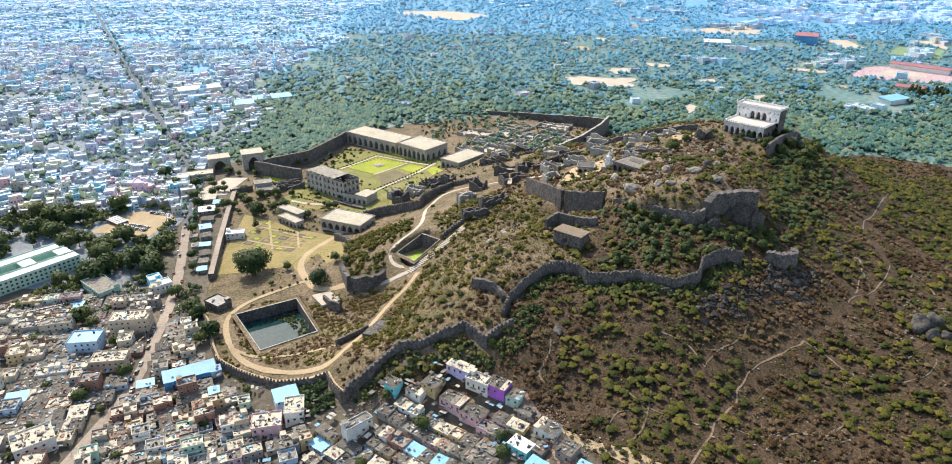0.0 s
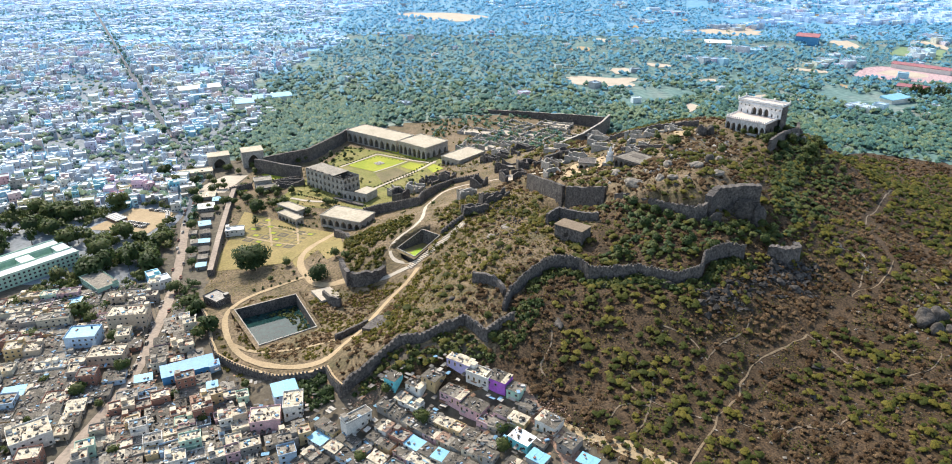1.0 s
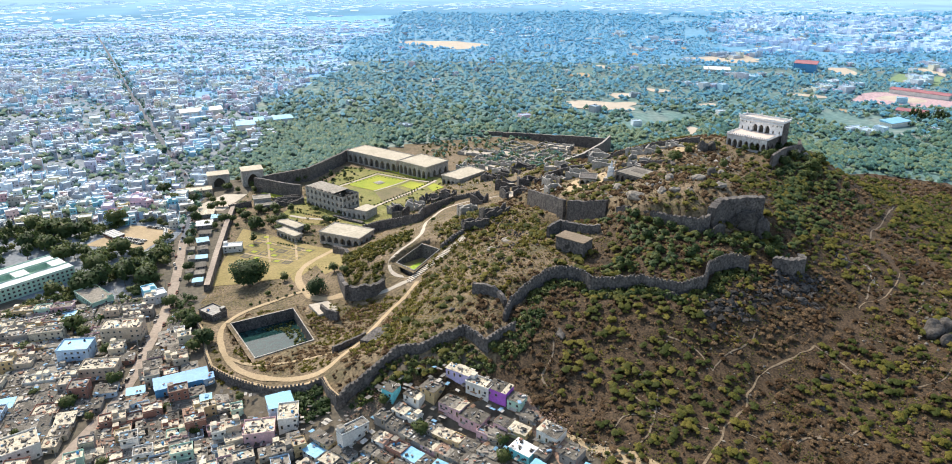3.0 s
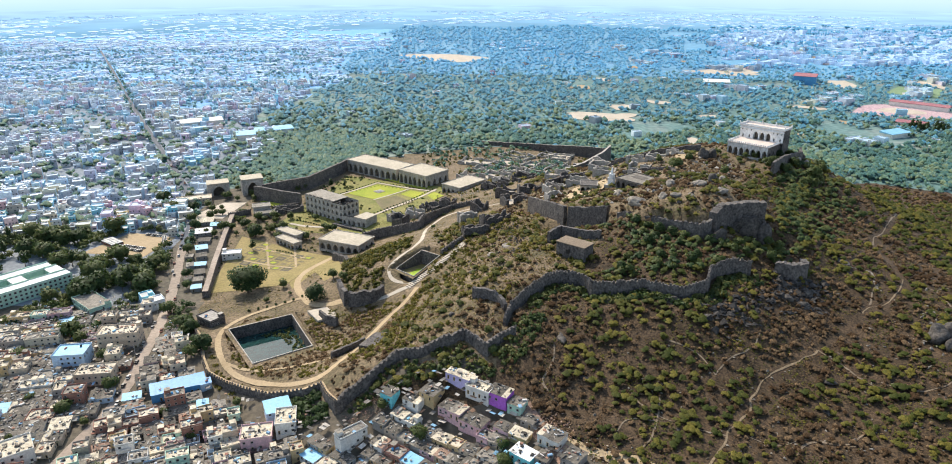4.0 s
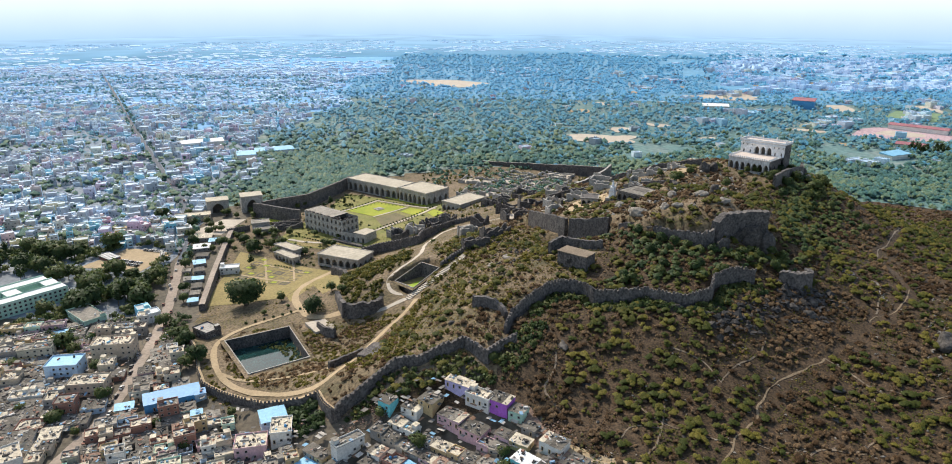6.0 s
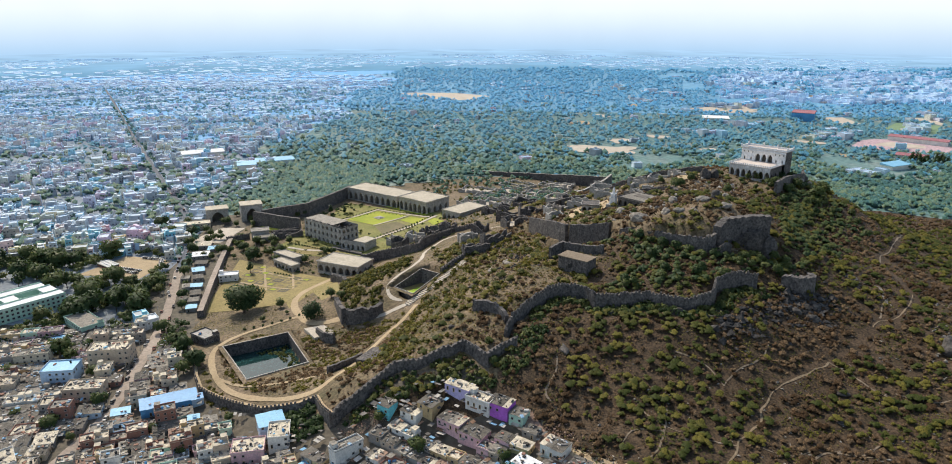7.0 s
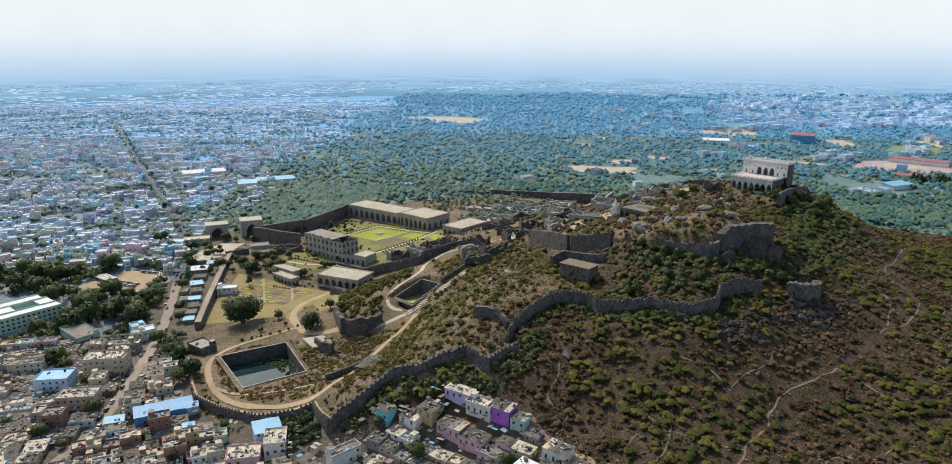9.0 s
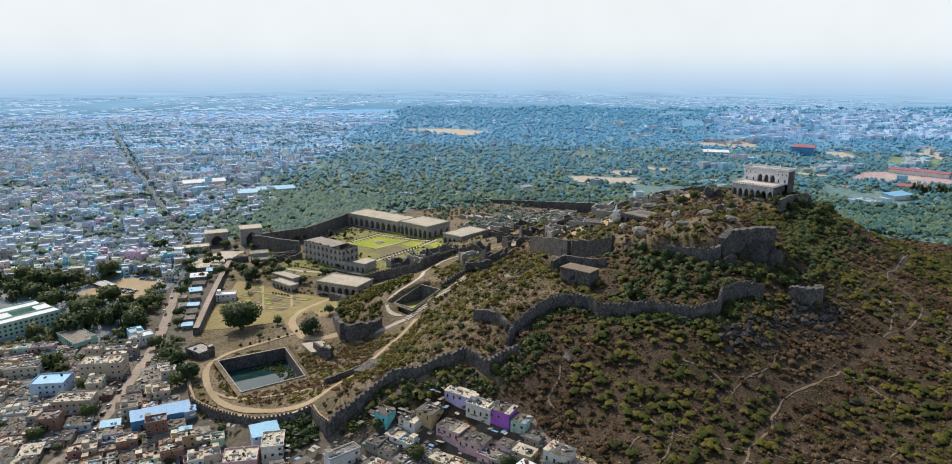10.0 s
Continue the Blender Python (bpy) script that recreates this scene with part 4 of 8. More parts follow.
tn = np.clip(0.35 + 0.5 * field(x, y, 0.05, 11.0) + r.normal(0, 0.15, len(x)), 0, 0.8)
olive = field(x, y, 0.03, 15.0) + 0.5 * f2 + r.normal(0, 0.15, len(x)) > 0.08
brush("dry_brush", M["twig"], x[~olive], y[~olive], r.uniform(0.3, 0.75, (~olive).sum()) * (0.8 + 0.7 * np.clip(f2[~olive], 0, 1)), "fine grey-brown dry brush covering the hillside", "brush", 7, tn[~olive])
brush("green_brush", M["scrub"], x[olive], y[olive], r.uniform(0.3, 0.7, olive.sum()) * (0.8 + 0.7 * np.clip(f2[olive], 0, 1)), "low olive green brush on the hillside", "brush", 8, tn[olive] * 0.9)
x, y, r = strew(5200, (-90, 100, 300, 620), 18)
keep = west2(x, y) & free(x, y)
plants("dry_grass", M["straw"], x[keep], y[keep], r.uniform(0.6, 1.5, keep.sum()), 12, 0.4, "straw-coloured dry grass on the western slope", "grass", seed=18, flat=0.35, lift=0.1, crown=0.7)
x, y, r = strew(2600, (-90, 100, 300, 620), 19)
keep = west2(x, y) & free(x, y) & (field(x, y, 0.03, 2.0) > -0.1)
plants("green_scrub", M["scrub"], x[keep], y[keep], r.uniform(1.1, 3.0, keep.sum()), 34, 0.27, "yellow-green bushes on the western slope", "scrub", seed=19, tint=r.uniform(0.25, 0.75, keep.sum()), crown=0.5)
# denser trees in the lee of the cliff and walls
LEE = [(60, 372), (128, 372), (160, 385), (190, 392), (215, 425), (230, 470), (250, 520), (262, 545), (225, 500), (195, 430), (182, 412), (150, 404), (118, 418), (92, 455), (80, 440), (100, 400)]
x, y, r = strew(4600, (55, 300, 335, 660), 13)
keep = (inside(LEE, x, y) | inside([(235, 520), (285, 570), (300, 640), (250, 660), (262, 590)], x, y)) & free(x, y)
keep &= r.random(len(x)) < 0.9
canopy("green_thicket", M["leaf"], x[keep], y[keep], r.uniform(0.9, 3.0, keep.sum()), 9, "dark green thicket below the summit walls", 8, bulge=0.8, lift=0.45, tint=np.clip(r.uniform(-0.1, 0.75, keep.sum()) + 0.5 * field(x[keep], y[keep], 0.05, 33.0), -0.1, 0.9), flat=0.95)
x, y, r = strew(1100, (-75, 40, 285, 350), 14)
keep = near_line([(-62, 303), (-48, 309), (-30, 313), (-10, 318), (6, 306), (20, 318), (30, 340)], x, y, 7) & free(x, y, 1)
plants("green_thicket", M["leaf"], x[keep], y[keep], r.uniform(1.2, 3.0, keep.sum()), 46, 0.26, "mixed green thicket at the foot of the wall", "trees", seed=9, tint=r.uniform(0.1, 0.7, keep.sum()))
x, y, r = strew(2400, (190, 340, 420, 710), 25)
keep = (inside([(262, 560), (300, 600), (330, 640), (300, 700), (240, 690), (215, 640), (285, 600)], x, y) | inside([(192, 430), (235, 525), (272, 575), (300, 565), (262, 480), (220, 428)], x, y)) & (r.random(len(x)) < np.where(y < 530, 0.35, 0.8))
canopy("green_thicket", M["leaf"], x[keep], y[keep], r.uniform(1.3, 3.4, keep.sum()), 9, "dense green thicket on the steep eastern slope", 26, lift=0.45, tint=r.uniform(0.0, 0.85, keep.sum()))
SHOULDER = [(234, 548), (275, 563), (300, 554), (297, 517), (257, 454), (210, 408), (199, 441)]
x, y, r = strew(2600, (200, 420, 380, 700), 34)
keep = inside(SHOULDER, x, y) & free(x, y) & (field(x, y, 0.03, 23.0) + r.normal(0, 0.1, len(x)) > -0.22)
canopy("green_thicket", M["leaf"], x[keep], y[keep], r.uniform(1.0, 3.2, keep.sum()), 8, "mixed green thicket on the shoulder of the hill", 35, bulge=0.7, lift=0.4, tint=np.clip(r.uniform(0.0, 0.95, keep.sum()) + 0.4 * field(x[keep], y[keep], 0.05, 36.0), -0.1, 1.0), flat=0.9)
foot = [(a + 2, b - 5) for a, b, _ in SPUR[2:]]
x, y, r = strew(3000, (20, 200, 330, 400), 23)
keep = near_line(foot, x, y, 5.5) & free(x, y, 0.4) & (r.random(len(x)) < 0.8)
plants("green_thicket", M["leaf"], x[keep], y[keep], r.uniform(1.1, 2.8, keep.sum()) * 1.25, 40, 0.27, "green bushes along the foot of the terrace wall", "trees", seed=24, tint=r.uniform(0.15, 0.75, keep.sum()))
x, y, r = strew(260, (-120, -70, 295, 325), 15)
keep = inside([(-108, 322), (-84, 317), (-76, 305), (-72, 296), (-88, 298), (-106, 312)], x, y)
plants("green_thicket", M["leaf"], x[keep], y[keep], r.uniform(2.0, 3.6, keep.sum()), 60, 0.24, "dark green trees below the lower wall", "trees", seed=10, tint=r.uniform(0.0, 0.3, keep.sum()))
x, y, r = strew(500, (-110, -50, 430, 520), 16)
keep = inside([(-95, 440), (-66, 438), (-62, 465), (-48, 482), (-46, 510), (-80, 520), (-105, 510)], x, y) & free(x, y, 1)
plants("green_scrub", M["scrub"], x[keep], y[keep], r.uniform(1.2, 3.0, keep.sum()), 40, 0.28, "green bushes grown over the old bastion", "scrub", seed=17)

# woods of the plain, past counting
SANDS = [[(150, 1186), (183, 1206), (222, 1187), (275, 1203), (257, 1132), (228, 1110), (197, 1127), (153, 1130)],
         [(242, 1284), (284, 1289), (286, 1246), (238, 1218)],
         [(504, 1774), (627, 1817), (703, 1817), (711, 1755), (613, 1686), (534, 1735)],
         [(801, 1660), (863, 1657), (848, 1543), (802, 1544)],
         [(258, 1624), (295, 1618), (304, 1588), (274, 1569)],
         [(-231, 1994), (-144, 2058), (-7, 2000), (50, 1932), (-37, 1845), (-151, 1927)],
         [(573, 1331), (626, 1333), (677, 1291), (621, 1295)],
         [(311, 1022), (327, 1017), (308, 965), (297, 978)],
         [(381, 1201), (411, 1215), (407, 1185), (377, 1171)],
         [(435, 1092), (461, 1104), (440, 1060), (427, 1059)],
         [(319, 1340), (362, 1335), (359, 1301), (320, 1301)],
         [(1000, 1652), (1051, 1620), (1014, 1526), (1006, 1566)]]
TRACK = [(678, 1270), (754, 1369), (809, 1362), (886, 1271), (848, 1212), (762, 1227)]
PITCH = [(863, 1498), (934, 1576), (1007, 1533), (938, 1434)]
r = np.random.default_rng(61)
for i in range(14):
    x0, y0 = float(r.uniform(-60, 1150)), float(r.uniform(980, 2050))
    w0, d0, a0 = float(r.uniform(8, 26)), float(r.uniform(8, 26)), float(r.uniform(-0.5, 0.5))
    SANDS.append([(x0 + math.cos(a0) * p - math.sin(a0) * q, y0 + math.sin(a0) * p + math.cos(a0) * q) for p, q in ((-w0, -d0 * 0.7), (w0 * 0.8, -d0), (w0, d0 * 0.8), (-w0 * 0.7, d0))])
FORT_FLAT = [(-250, 470), (-60, 470), (-20, 600), (60, 690), (170, 720), (200, 760), (165, 870), (70, 940), (-90, 880), (-165, 830), (-235, 720)]
r = np.random.default_rng(20)
t = r.random(42000)
yy = 620 + (3000 - 620) * t ** 1.45
xx = r.uniform(-1, 1, len(yy)) * yy * 0.78 + 80
fd = field(xx, yy, 0.006, 9.0) + 0.5 * field(xx, yy, 0.02, 4.0)
keep = (xx > city_edge(yy) + 12) & ~inside(FORT_FLAT, xx, yy) & ~inside(HILL, xx, yy) & (fd > np.where(yy < 1600, -0.42, -0.62)) & ~inside(SUMMIT_COURTS, xx, yy)
keep &= ~inside([(-30, 590), (60, 600), (200, 610), (262, 700), (205, 770), (165, 880), (60, 720)], xx, yy) & ~((yy < 770) & (xx < -120))
for s in SANDS + [TRACK, PITCH]:
    keep &= ~inside(s, xx, yy)
keep &= ~((yy > 1850) & (xx > 640) & (fd < 0.0))
keep &= yy < 2900 + 150 * fd
xx, yy = xx[keep], yy[keep]
size = r.uniform(3.0, 7.5, len(xx)) * (1 + np.clip((yy - 1200) / 2200, 0, 1) * 0.9)
tn = np.clip(0.30 + 0.5 * field(xx, yy, 0.012, 2.0) + r.normal(0, 0.22, len(xx)), -0.05, 0.95)
# leaf colour shifts towards haze blue belt by belt with distance
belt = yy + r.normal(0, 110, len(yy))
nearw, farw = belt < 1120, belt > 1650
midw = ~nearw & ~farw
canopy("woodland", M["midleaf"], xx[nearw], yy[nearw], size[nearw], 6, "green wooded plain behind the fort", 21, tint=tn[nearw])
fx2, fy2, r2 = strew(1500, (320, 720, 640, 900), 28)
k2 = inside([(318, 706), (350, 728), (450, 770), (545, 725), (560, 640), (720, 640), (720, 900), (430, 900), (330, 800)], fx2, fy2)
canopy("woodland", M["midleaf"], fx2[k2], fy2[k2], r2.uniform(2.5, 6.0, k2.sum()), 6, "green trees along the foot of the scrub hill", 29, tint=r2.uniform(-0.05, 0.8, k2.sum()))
canopy("woodland", M["hazeleaf"], xx[midw], yy[midw], size[midw], 3, "haze-tinted bluish woods of the plain", 22, tint=tn[midw])
canopy("woodland", M["farhazeleaf"], xx[farw], yy[farw], size[farw], 2, "far woods of the plain, coloured haze blue", 27, tint=tn[farw])


def tree(h, rad, seed, leaves=220, leaf=0.2, tint=(0.1, 0.5), category="tree", label="broad green leafy tree in the plain", material="leaf", flat=0.8):
    """A tree: tapered trunk with limbs, and a crown of many leaf cards with gaps."""
    r = np.random.default_rng(seed)
    e = thing("tree", 0, 0, 0, 0, label, category)
    b = Build()
    fork = h * 0.25
    b.tube(0, 0, -1.0, fork, rad * 0.09, rad * 0.06, 7)
    for i in range(5):
        a = i * 1.26 + r.uniform(-0.3, 0.3)
        b.tube(0, 0, fork * 0.9, h * r.uniform(0.6, 0.8), rad * 0.045, rad * 0.015, 5, x1=rad * 0.5 * math.cos(a), y1=rad * 0.5 * math.sin(a))
    part("trunk", b, M["bark"], e)
    q = clump(leaves, leaf, seed + 100, flat, -0.6, 9) * rad
    q[..., 2] += h * 0.55
    nr = (q.mean(1) - np.array([0, 0, h * 0.55])) / rad + np.array([0, 0, 0.55])
    nr = np.repeat(nr / np.linalg.norm(nr, axis=1)[:, None], 4, 0)
    ob = net("crown", q.reshape(-1, 3), np.arange(q.shape[0] * 4).reshape(-1, 4), M[material], tint=np.repeat(r.uniform(tint[0], tint[1]) + r.normal(0, 0.08, len(q)), 4), parent=e, normals=nr)
    return e


TREES = [tree(9, 5.2, 1, 560, 0.125), tree(10, 6.0, 2, 600, 0.12, (0.0, 0.25), label="dark green spreading tree with dense crown"), tree(8, 4.6, 3, 440, 0.13, (0.35, 0.6), label="olive green tree with thin crown"),
         tree(6, 3.6, 4, 380, 0.14, (0.2, 0.5), label="small green tree with rounded crown"), tree(12, 3.2, 5, 360, 0.15, (0.0, 0.2), flat=1.6, label="tall dark narrow cypress-like tree")]
planted = set()


def plant(x, y, s, kind=None, label=""):
    k = int(rng.integers(0, 4)) if kind is None else kind
    m = pose(x, y, gz(x, y), 0, 0, float(rng.uniform(0, 360)))
    if k not in planted:
        planted.add(k)
        o = TREES[k]
        o.matrix_basis = m
    else:
        o = copy_thing(TREES[k], m)
    o.scale = (s, s, s * float(rng.uniform(0.9, 1.1)))
    if label:
        o["label"] = label
    return o

# ---------------------------------------------------------------- town houses
def unit_window():
    b = Build()
    for x, z, w, h in ((-0.5, 0.5, 0.12, 1.0), (0.5, 0.5, 0.12, 1.0), (0, 0.0, 1.12, 0.12), (0, 1.0, 1.12, 0.12)):
        b.box(x, -0.06, z - h / 2, w, 0.12, h, m=0)
    b.quad((-0.5, -0.02, 0), (0.5, -0.02, 0), (0.5, -0.02, 1), (-0.5, -0.02, 1), 1)
    return b


WINDOW = unit_window().done("window", [M["grey_render"], M["dark"]])
DOOR = unit_window().done("door", [M["ochre_wash"], M["dark"]])
WINDOW_MESH, DOOR_MESH = WINDOW.data, DOOR.data
bpy.data.objects.remove(WINDOW), bpy.data.objects.remove(DOOR)
roofs = []       # places on roofs where small things lie
placed = []      # centre, half diagonal of every house that stands


def opening(parent, name, mesh, x, y, z, w, h, rot):
    o = new(name, mesh)
    o.parent = parent
    o.matrix_basis = pose(x, y, z, 0, 0, rot) @ Matrix.Diagonal((w, 1, h, 1))
    return o


def tank(parent, x, y, z, colour):
    b = Build()
    b.tube(x, y, z, z + 1.1, 0.6, 0.6, 10)
    o = part("water_tank", b, M[colour], parent, "plastic roof water tank")
    b = Build()
    b.tube(x, y, z + 1.1, z + 1.4, 0.6, 0.2, 10)
    part("lid", b, M[colour], o)


def house(x, y, w, d, h, rot, wall, roof, label, style="flat", name="house", category="house", group="", base=None, rows=True, tanks=True, stair=True):
    """A town house: walls, parapeted slab or sheet roof, windows and doors on its sides."""
    placed.append((x, y, 0.5 * math.hypot(w, d)))
    c, s = math.cos(radians(rot)), math.sin(radians(rot))
    zs = [gz(x + c * a * w / 2 - s * b * d / 2, y + s * a * w / 2 + c * b * d / 2) for a, b in ((-1, -1), (1, -1), (1, 1), (-1, 1))]
    z0 = (max(zs) * 0.6 + min(zs) * 0.4) if base is None else base
    e = thing(name, x, y, z0, rot, label, category, group)
    depth = z0 - min(zs) + 1.0
    b = Build()
    b.box(0, 0, -depth, w, d, depth + h)
    part("wall_body", b, M[wall], e)
    b = Build()
    if style == "flat":
        o = 0.25
        b.box(0, 0, h, w + 2 * o, d + 2 * o, 0.18)
        p = 0.75
        for px, py, sx, sy in ((0, -d / 2 - o + 0.12, w + 2 * o, 0.2), (0, d / 2 + o - 0.12, w + 2 * o, 0.2), (-w / 2 - o + 0.12, 0, 0.2, d + 2 * o - 0.44), (w / 2 + o - 0.12, 0, 0.2, d + 2 * o - 0.44)):
            b.box(px, py, h + 0.18, sx, sy, p, m=1)
        part("roof", b, [M[roof], M[wall]], e)
        if stair and w > 6 and rng.random() < 0.6:
            b = Build()
            sx = float(rng.choice([-1, 1]))
            b.box(sx * (w / 2 - 1.6), d / 2 - 1.8, h + 0.18, 2.6, 3.0, 2.3)
            o = part("stair_room", b, M[wall], e)
            b = Build()
            b.box(sx * (w / 2 - 1.6), d / 2 - 1.8, h + 2.48, 3.0, 3.4, 0.15)
            part("slab", b, M[roof], o)
        if tanks and rng.random() < 0.55:
            tank(e, float(rng.uniform(-w / 3, w / 3)), float(rng.uniform(-d / 3, d / 3)), h + 0.18, str(rng.choice(["dark", "dark", "blue", "white"])))
        for _ in range(int(rng.integers(0, 3))):
            b = Build()
            b.box(float(rng.uniform(-w / 3, w / 3)), float(rng.uniform(-d / 3, d / 3)), h + 0.18, float(rng.uniform(0.6, 2.2)), float(rng.uniform(0.5, 1.6)), float(rng.uniform(0.25, 0.8)), float(rng.uniform(0, 90)))
            part("roof_clutter", b, M[str(rng.choice(["sheet", "brick_red", "skyblue", "raw_cement"]))], e)
    else:
        n = max(2, int(round(w / 2.9)))
        lift = float(rng.uniform(0.3, 0.8))
        for i in range(n):
            b = Build()
            x0, x1 = -w / 2 - 0.3 + i * (w + 0.6) / n, -w / 2 - 0.3 + (i + 1) * (w + 0.6) / n - 0.06
            k = float(rng.uniform(-0.06, 0.06))
            y0, y1 = -d / 2 - float(rng.uniform(0.1, 0.6)), d / 2 + float(rng.uniform(0.1, 0.5))
            b.prism([(x0, y0), (x1, y0), (x1, y1), (x0, y1)], [h + 0.02 + k] * 2 + [h + lift + k] * 2, [h + 0.1 + k] * 2 + [h + lift + 0.08 + k] * 2)
            part("roof_sheet", b, M[roof if roof in ("blue", "skyblue", "white") or rng.random() < 0.8 else str(rng.choice(["concrete", "cream", "sheet"]))], e)
        b.v.clear()
        for _ in range(int(rng.integers(0, 3))):
            bb = Build()
            bb.box(float(rng.uniform(-w / 3, w / 3)), float(rng.uniform(-d / 3, d / 3)), h + 0.3 + lift * 0.5, float(rng.uniform(0.4, 1.6)), float(rng.uniform(0.4, 1.2)), 0.35, float(rng.uniform(0, 90)))
            part("roof_clutter", bb, M[str(rng.choice(["brick_red", "raw_cement", "sheet"]))], e)
    for _ in range(0 if roof in ("blue", "skyblue") else int(w * d / 5.5)):
        a, q = float(rng.uniform(-0.46, 0.46)) * w, float(rng.uniform(-0.46, 0.46)) * d
        roofs.append((x + c * a - s * q, y + s * a + c * q, z0 + h + (0.18 if style == "flat" else 0.1 + lift * (q / d + 0.5))))
    storeys = max(1, int(round(h / 3.1)))
    sh = h / storeys
    for k in range(storeys):
        for side in (0, 1, 2):
            L = w if side == 0 else d
            n = max(1, int(L / 3.2))
            for i in range(n):
                if rng.random() < (0.25 if side == 0 else 0.55):
                    continue
                u = -L / 2 + (i + 0.5) * L / n
                isdoor = k == 0 and rng.random() < 0.4
                z, hh, ww = (k * sh + 0.05, 2.0, 0.95) if isdoor else (k * sh + 1.0, 1.25, 1.2)
                px, py, ro = ((u, -d / 2, 0), (-w / 2, -u, -90), (w / 2, u, 90))[side]
                opening(e, "door" if isdoor else "window", DOOR_MESH if isdoor else WINDOW_MESH, px, py, z, ww, hh, ro)
        if k and side and rng.random() < 0.5:
            b = Build()
            b.box(0, -d / 2 - 0.55, k * sh - 0.1, w * 0.7, 1.1, 0.14)
            b.box(0, -d / 2 - 1.05, k * sh + 0.04, w * 0.7, 0.1, 0.8)
            part("balcony", b, M[wall], e)
    return e


# houses told apart by their look
house(-168.5, 341, 29, 12, 4.6, 27, "blue", "blue", "long workshop under a bright blue metal sheet roof", "sheet", "workshop", "building", tanks=False)
house(-154, 343.5, 6, 5, 4.0, 27, "pale_blue_wash", "blue", "small shed with a blue metal sheet roof below the wall", "sheet", "shed", "shed", tanks=False)
house(-104, 312, 13, 12, 5, 25, "pale_blue_wash", "skyblue", "square house with a pale blue sheet roof below the wall", "sheet")
house(-227, 396, 24, 13, 10.5, 8, "beige_wash", "cream", "three-storey brown and cream apartment block", name="apartment_block", category="building")
house(-246, 374, 18, 14, 9.5, 8, "pale_blue_wash", "skyblue", "blank pale blue three-storey house", name="apartment_block", category="building")
house(-222, 355, 20, 12, 7, 8, "beige_wash", "cream", "two-storey cream house with a flat roof")
house(-229, 285, 19, 15, 7.5, 38, "whitewash", "cream", "two-storey white house with roof tanks")
house(-110, 294, 15, 12, 6.5, 12, "pink_wash", "cream", "pink-fronted house with a broad cream roof")
house(-97, 302, 10, 14, 5.5, 12, "whitewash", "cream", "white house with a bare cream roof")
house(-60, 281, 15, 5.6, 6.2, 42, "whitewash", "concrete", "tall narrow white house with a blank side wall")
house(-43, 300, 7, 7, 4, -32, "turquoise_wash", "sheet", "turquoise house at the edge of the rubble", "sheet")
house(-8, 303, 14, 6, 3.3, -33, "lilac_wash", "cream", "lilac row house under the hill", "sheet", group="row houses")
house(2, 294, 13, 7, 4, -33, "whitewash", "cream", "white row house with a low parapet", group="row houses")
house(11.5, 289.5, 11, 7.5, 4.3, -33, "purple_wash", "sheet", "bright purple row house under the hill", "sheet", group="row houses")
house(19.5, 283, 7.5, 6.5, 3.8, -33, "mint_wash", "sheet", "light green row house at the lane end", "sheet", group="row houses")
house(-11, 288, 13, 8, 3.5, -36, "pink_wash", "sheet", "pink row house with a sheet roof", "sheet", group="row houses")
house(-1, 279.5, 13, 8, 3.5, -36, "pink_wash", "sheet", "pink and blue row house under the hill", "sheet", group="row houses")
house(-22, 298, 9, 9, 3.2, -36, "ochre_wash", "sheet", "ochre row house with a grey roof", "sheet", group="row houses")
house(34, 262, 11, 8, 4.5, -38, "whitewash", "sheet", "white house beside the bare earth", "sheet")
house(21, 255, 11, 7, 4, -40, "turquoise_wash", "white", "house with a new white sheet roof", "sheet")
house(42, 249, 8, 9, 4, -40, "raw_cement", "sheet", "unfinished bare cement house beside rubble", "sheet")

# the long workshop keeps a narrow strip clear, not a circle
placed[0:1] = [(-168.5, 341, 6.5), (-178, 336, 6.0), (-159, 346, 6.0)]
VARIETY = [("whitewash", "cream", "white-washed flat-roofed town house"), ("cream_wash", "cream", "cream flat-roofed town house"), ("grey_render", "concrete", "grey rendered town house"), ("pale_blue_wash", "concrete", "pale blue town house"),
           ("pink_wash", "concrete", "pink town house"), ("raw_cement", "concrete", "bare cement town house"), ("beige_wash", "concrete", "beige town house"), ("mint_wash", "cream", "mint green town house"), ("whitewash", "concrete", "white town house with a grey roof"),
           ("cream_wash", "concrete", "cream town house with a grey roof"), ("raw_cement", "cream", "raw cement town house with a pale roof"), ("brick_red", "concrete", "bare brick town house"), ("ochre_wash", "cream", "ochre town house with a pale roof"),
           ("beige_wash", "cream", "beige town house with a pale roof"), ("grey_render", "cream", "grey town house with a pale roof"), ("brick_red", "cream", "red brick town house with a pale roof"), ("raw_cement", "concrete", "stained cement town house")]


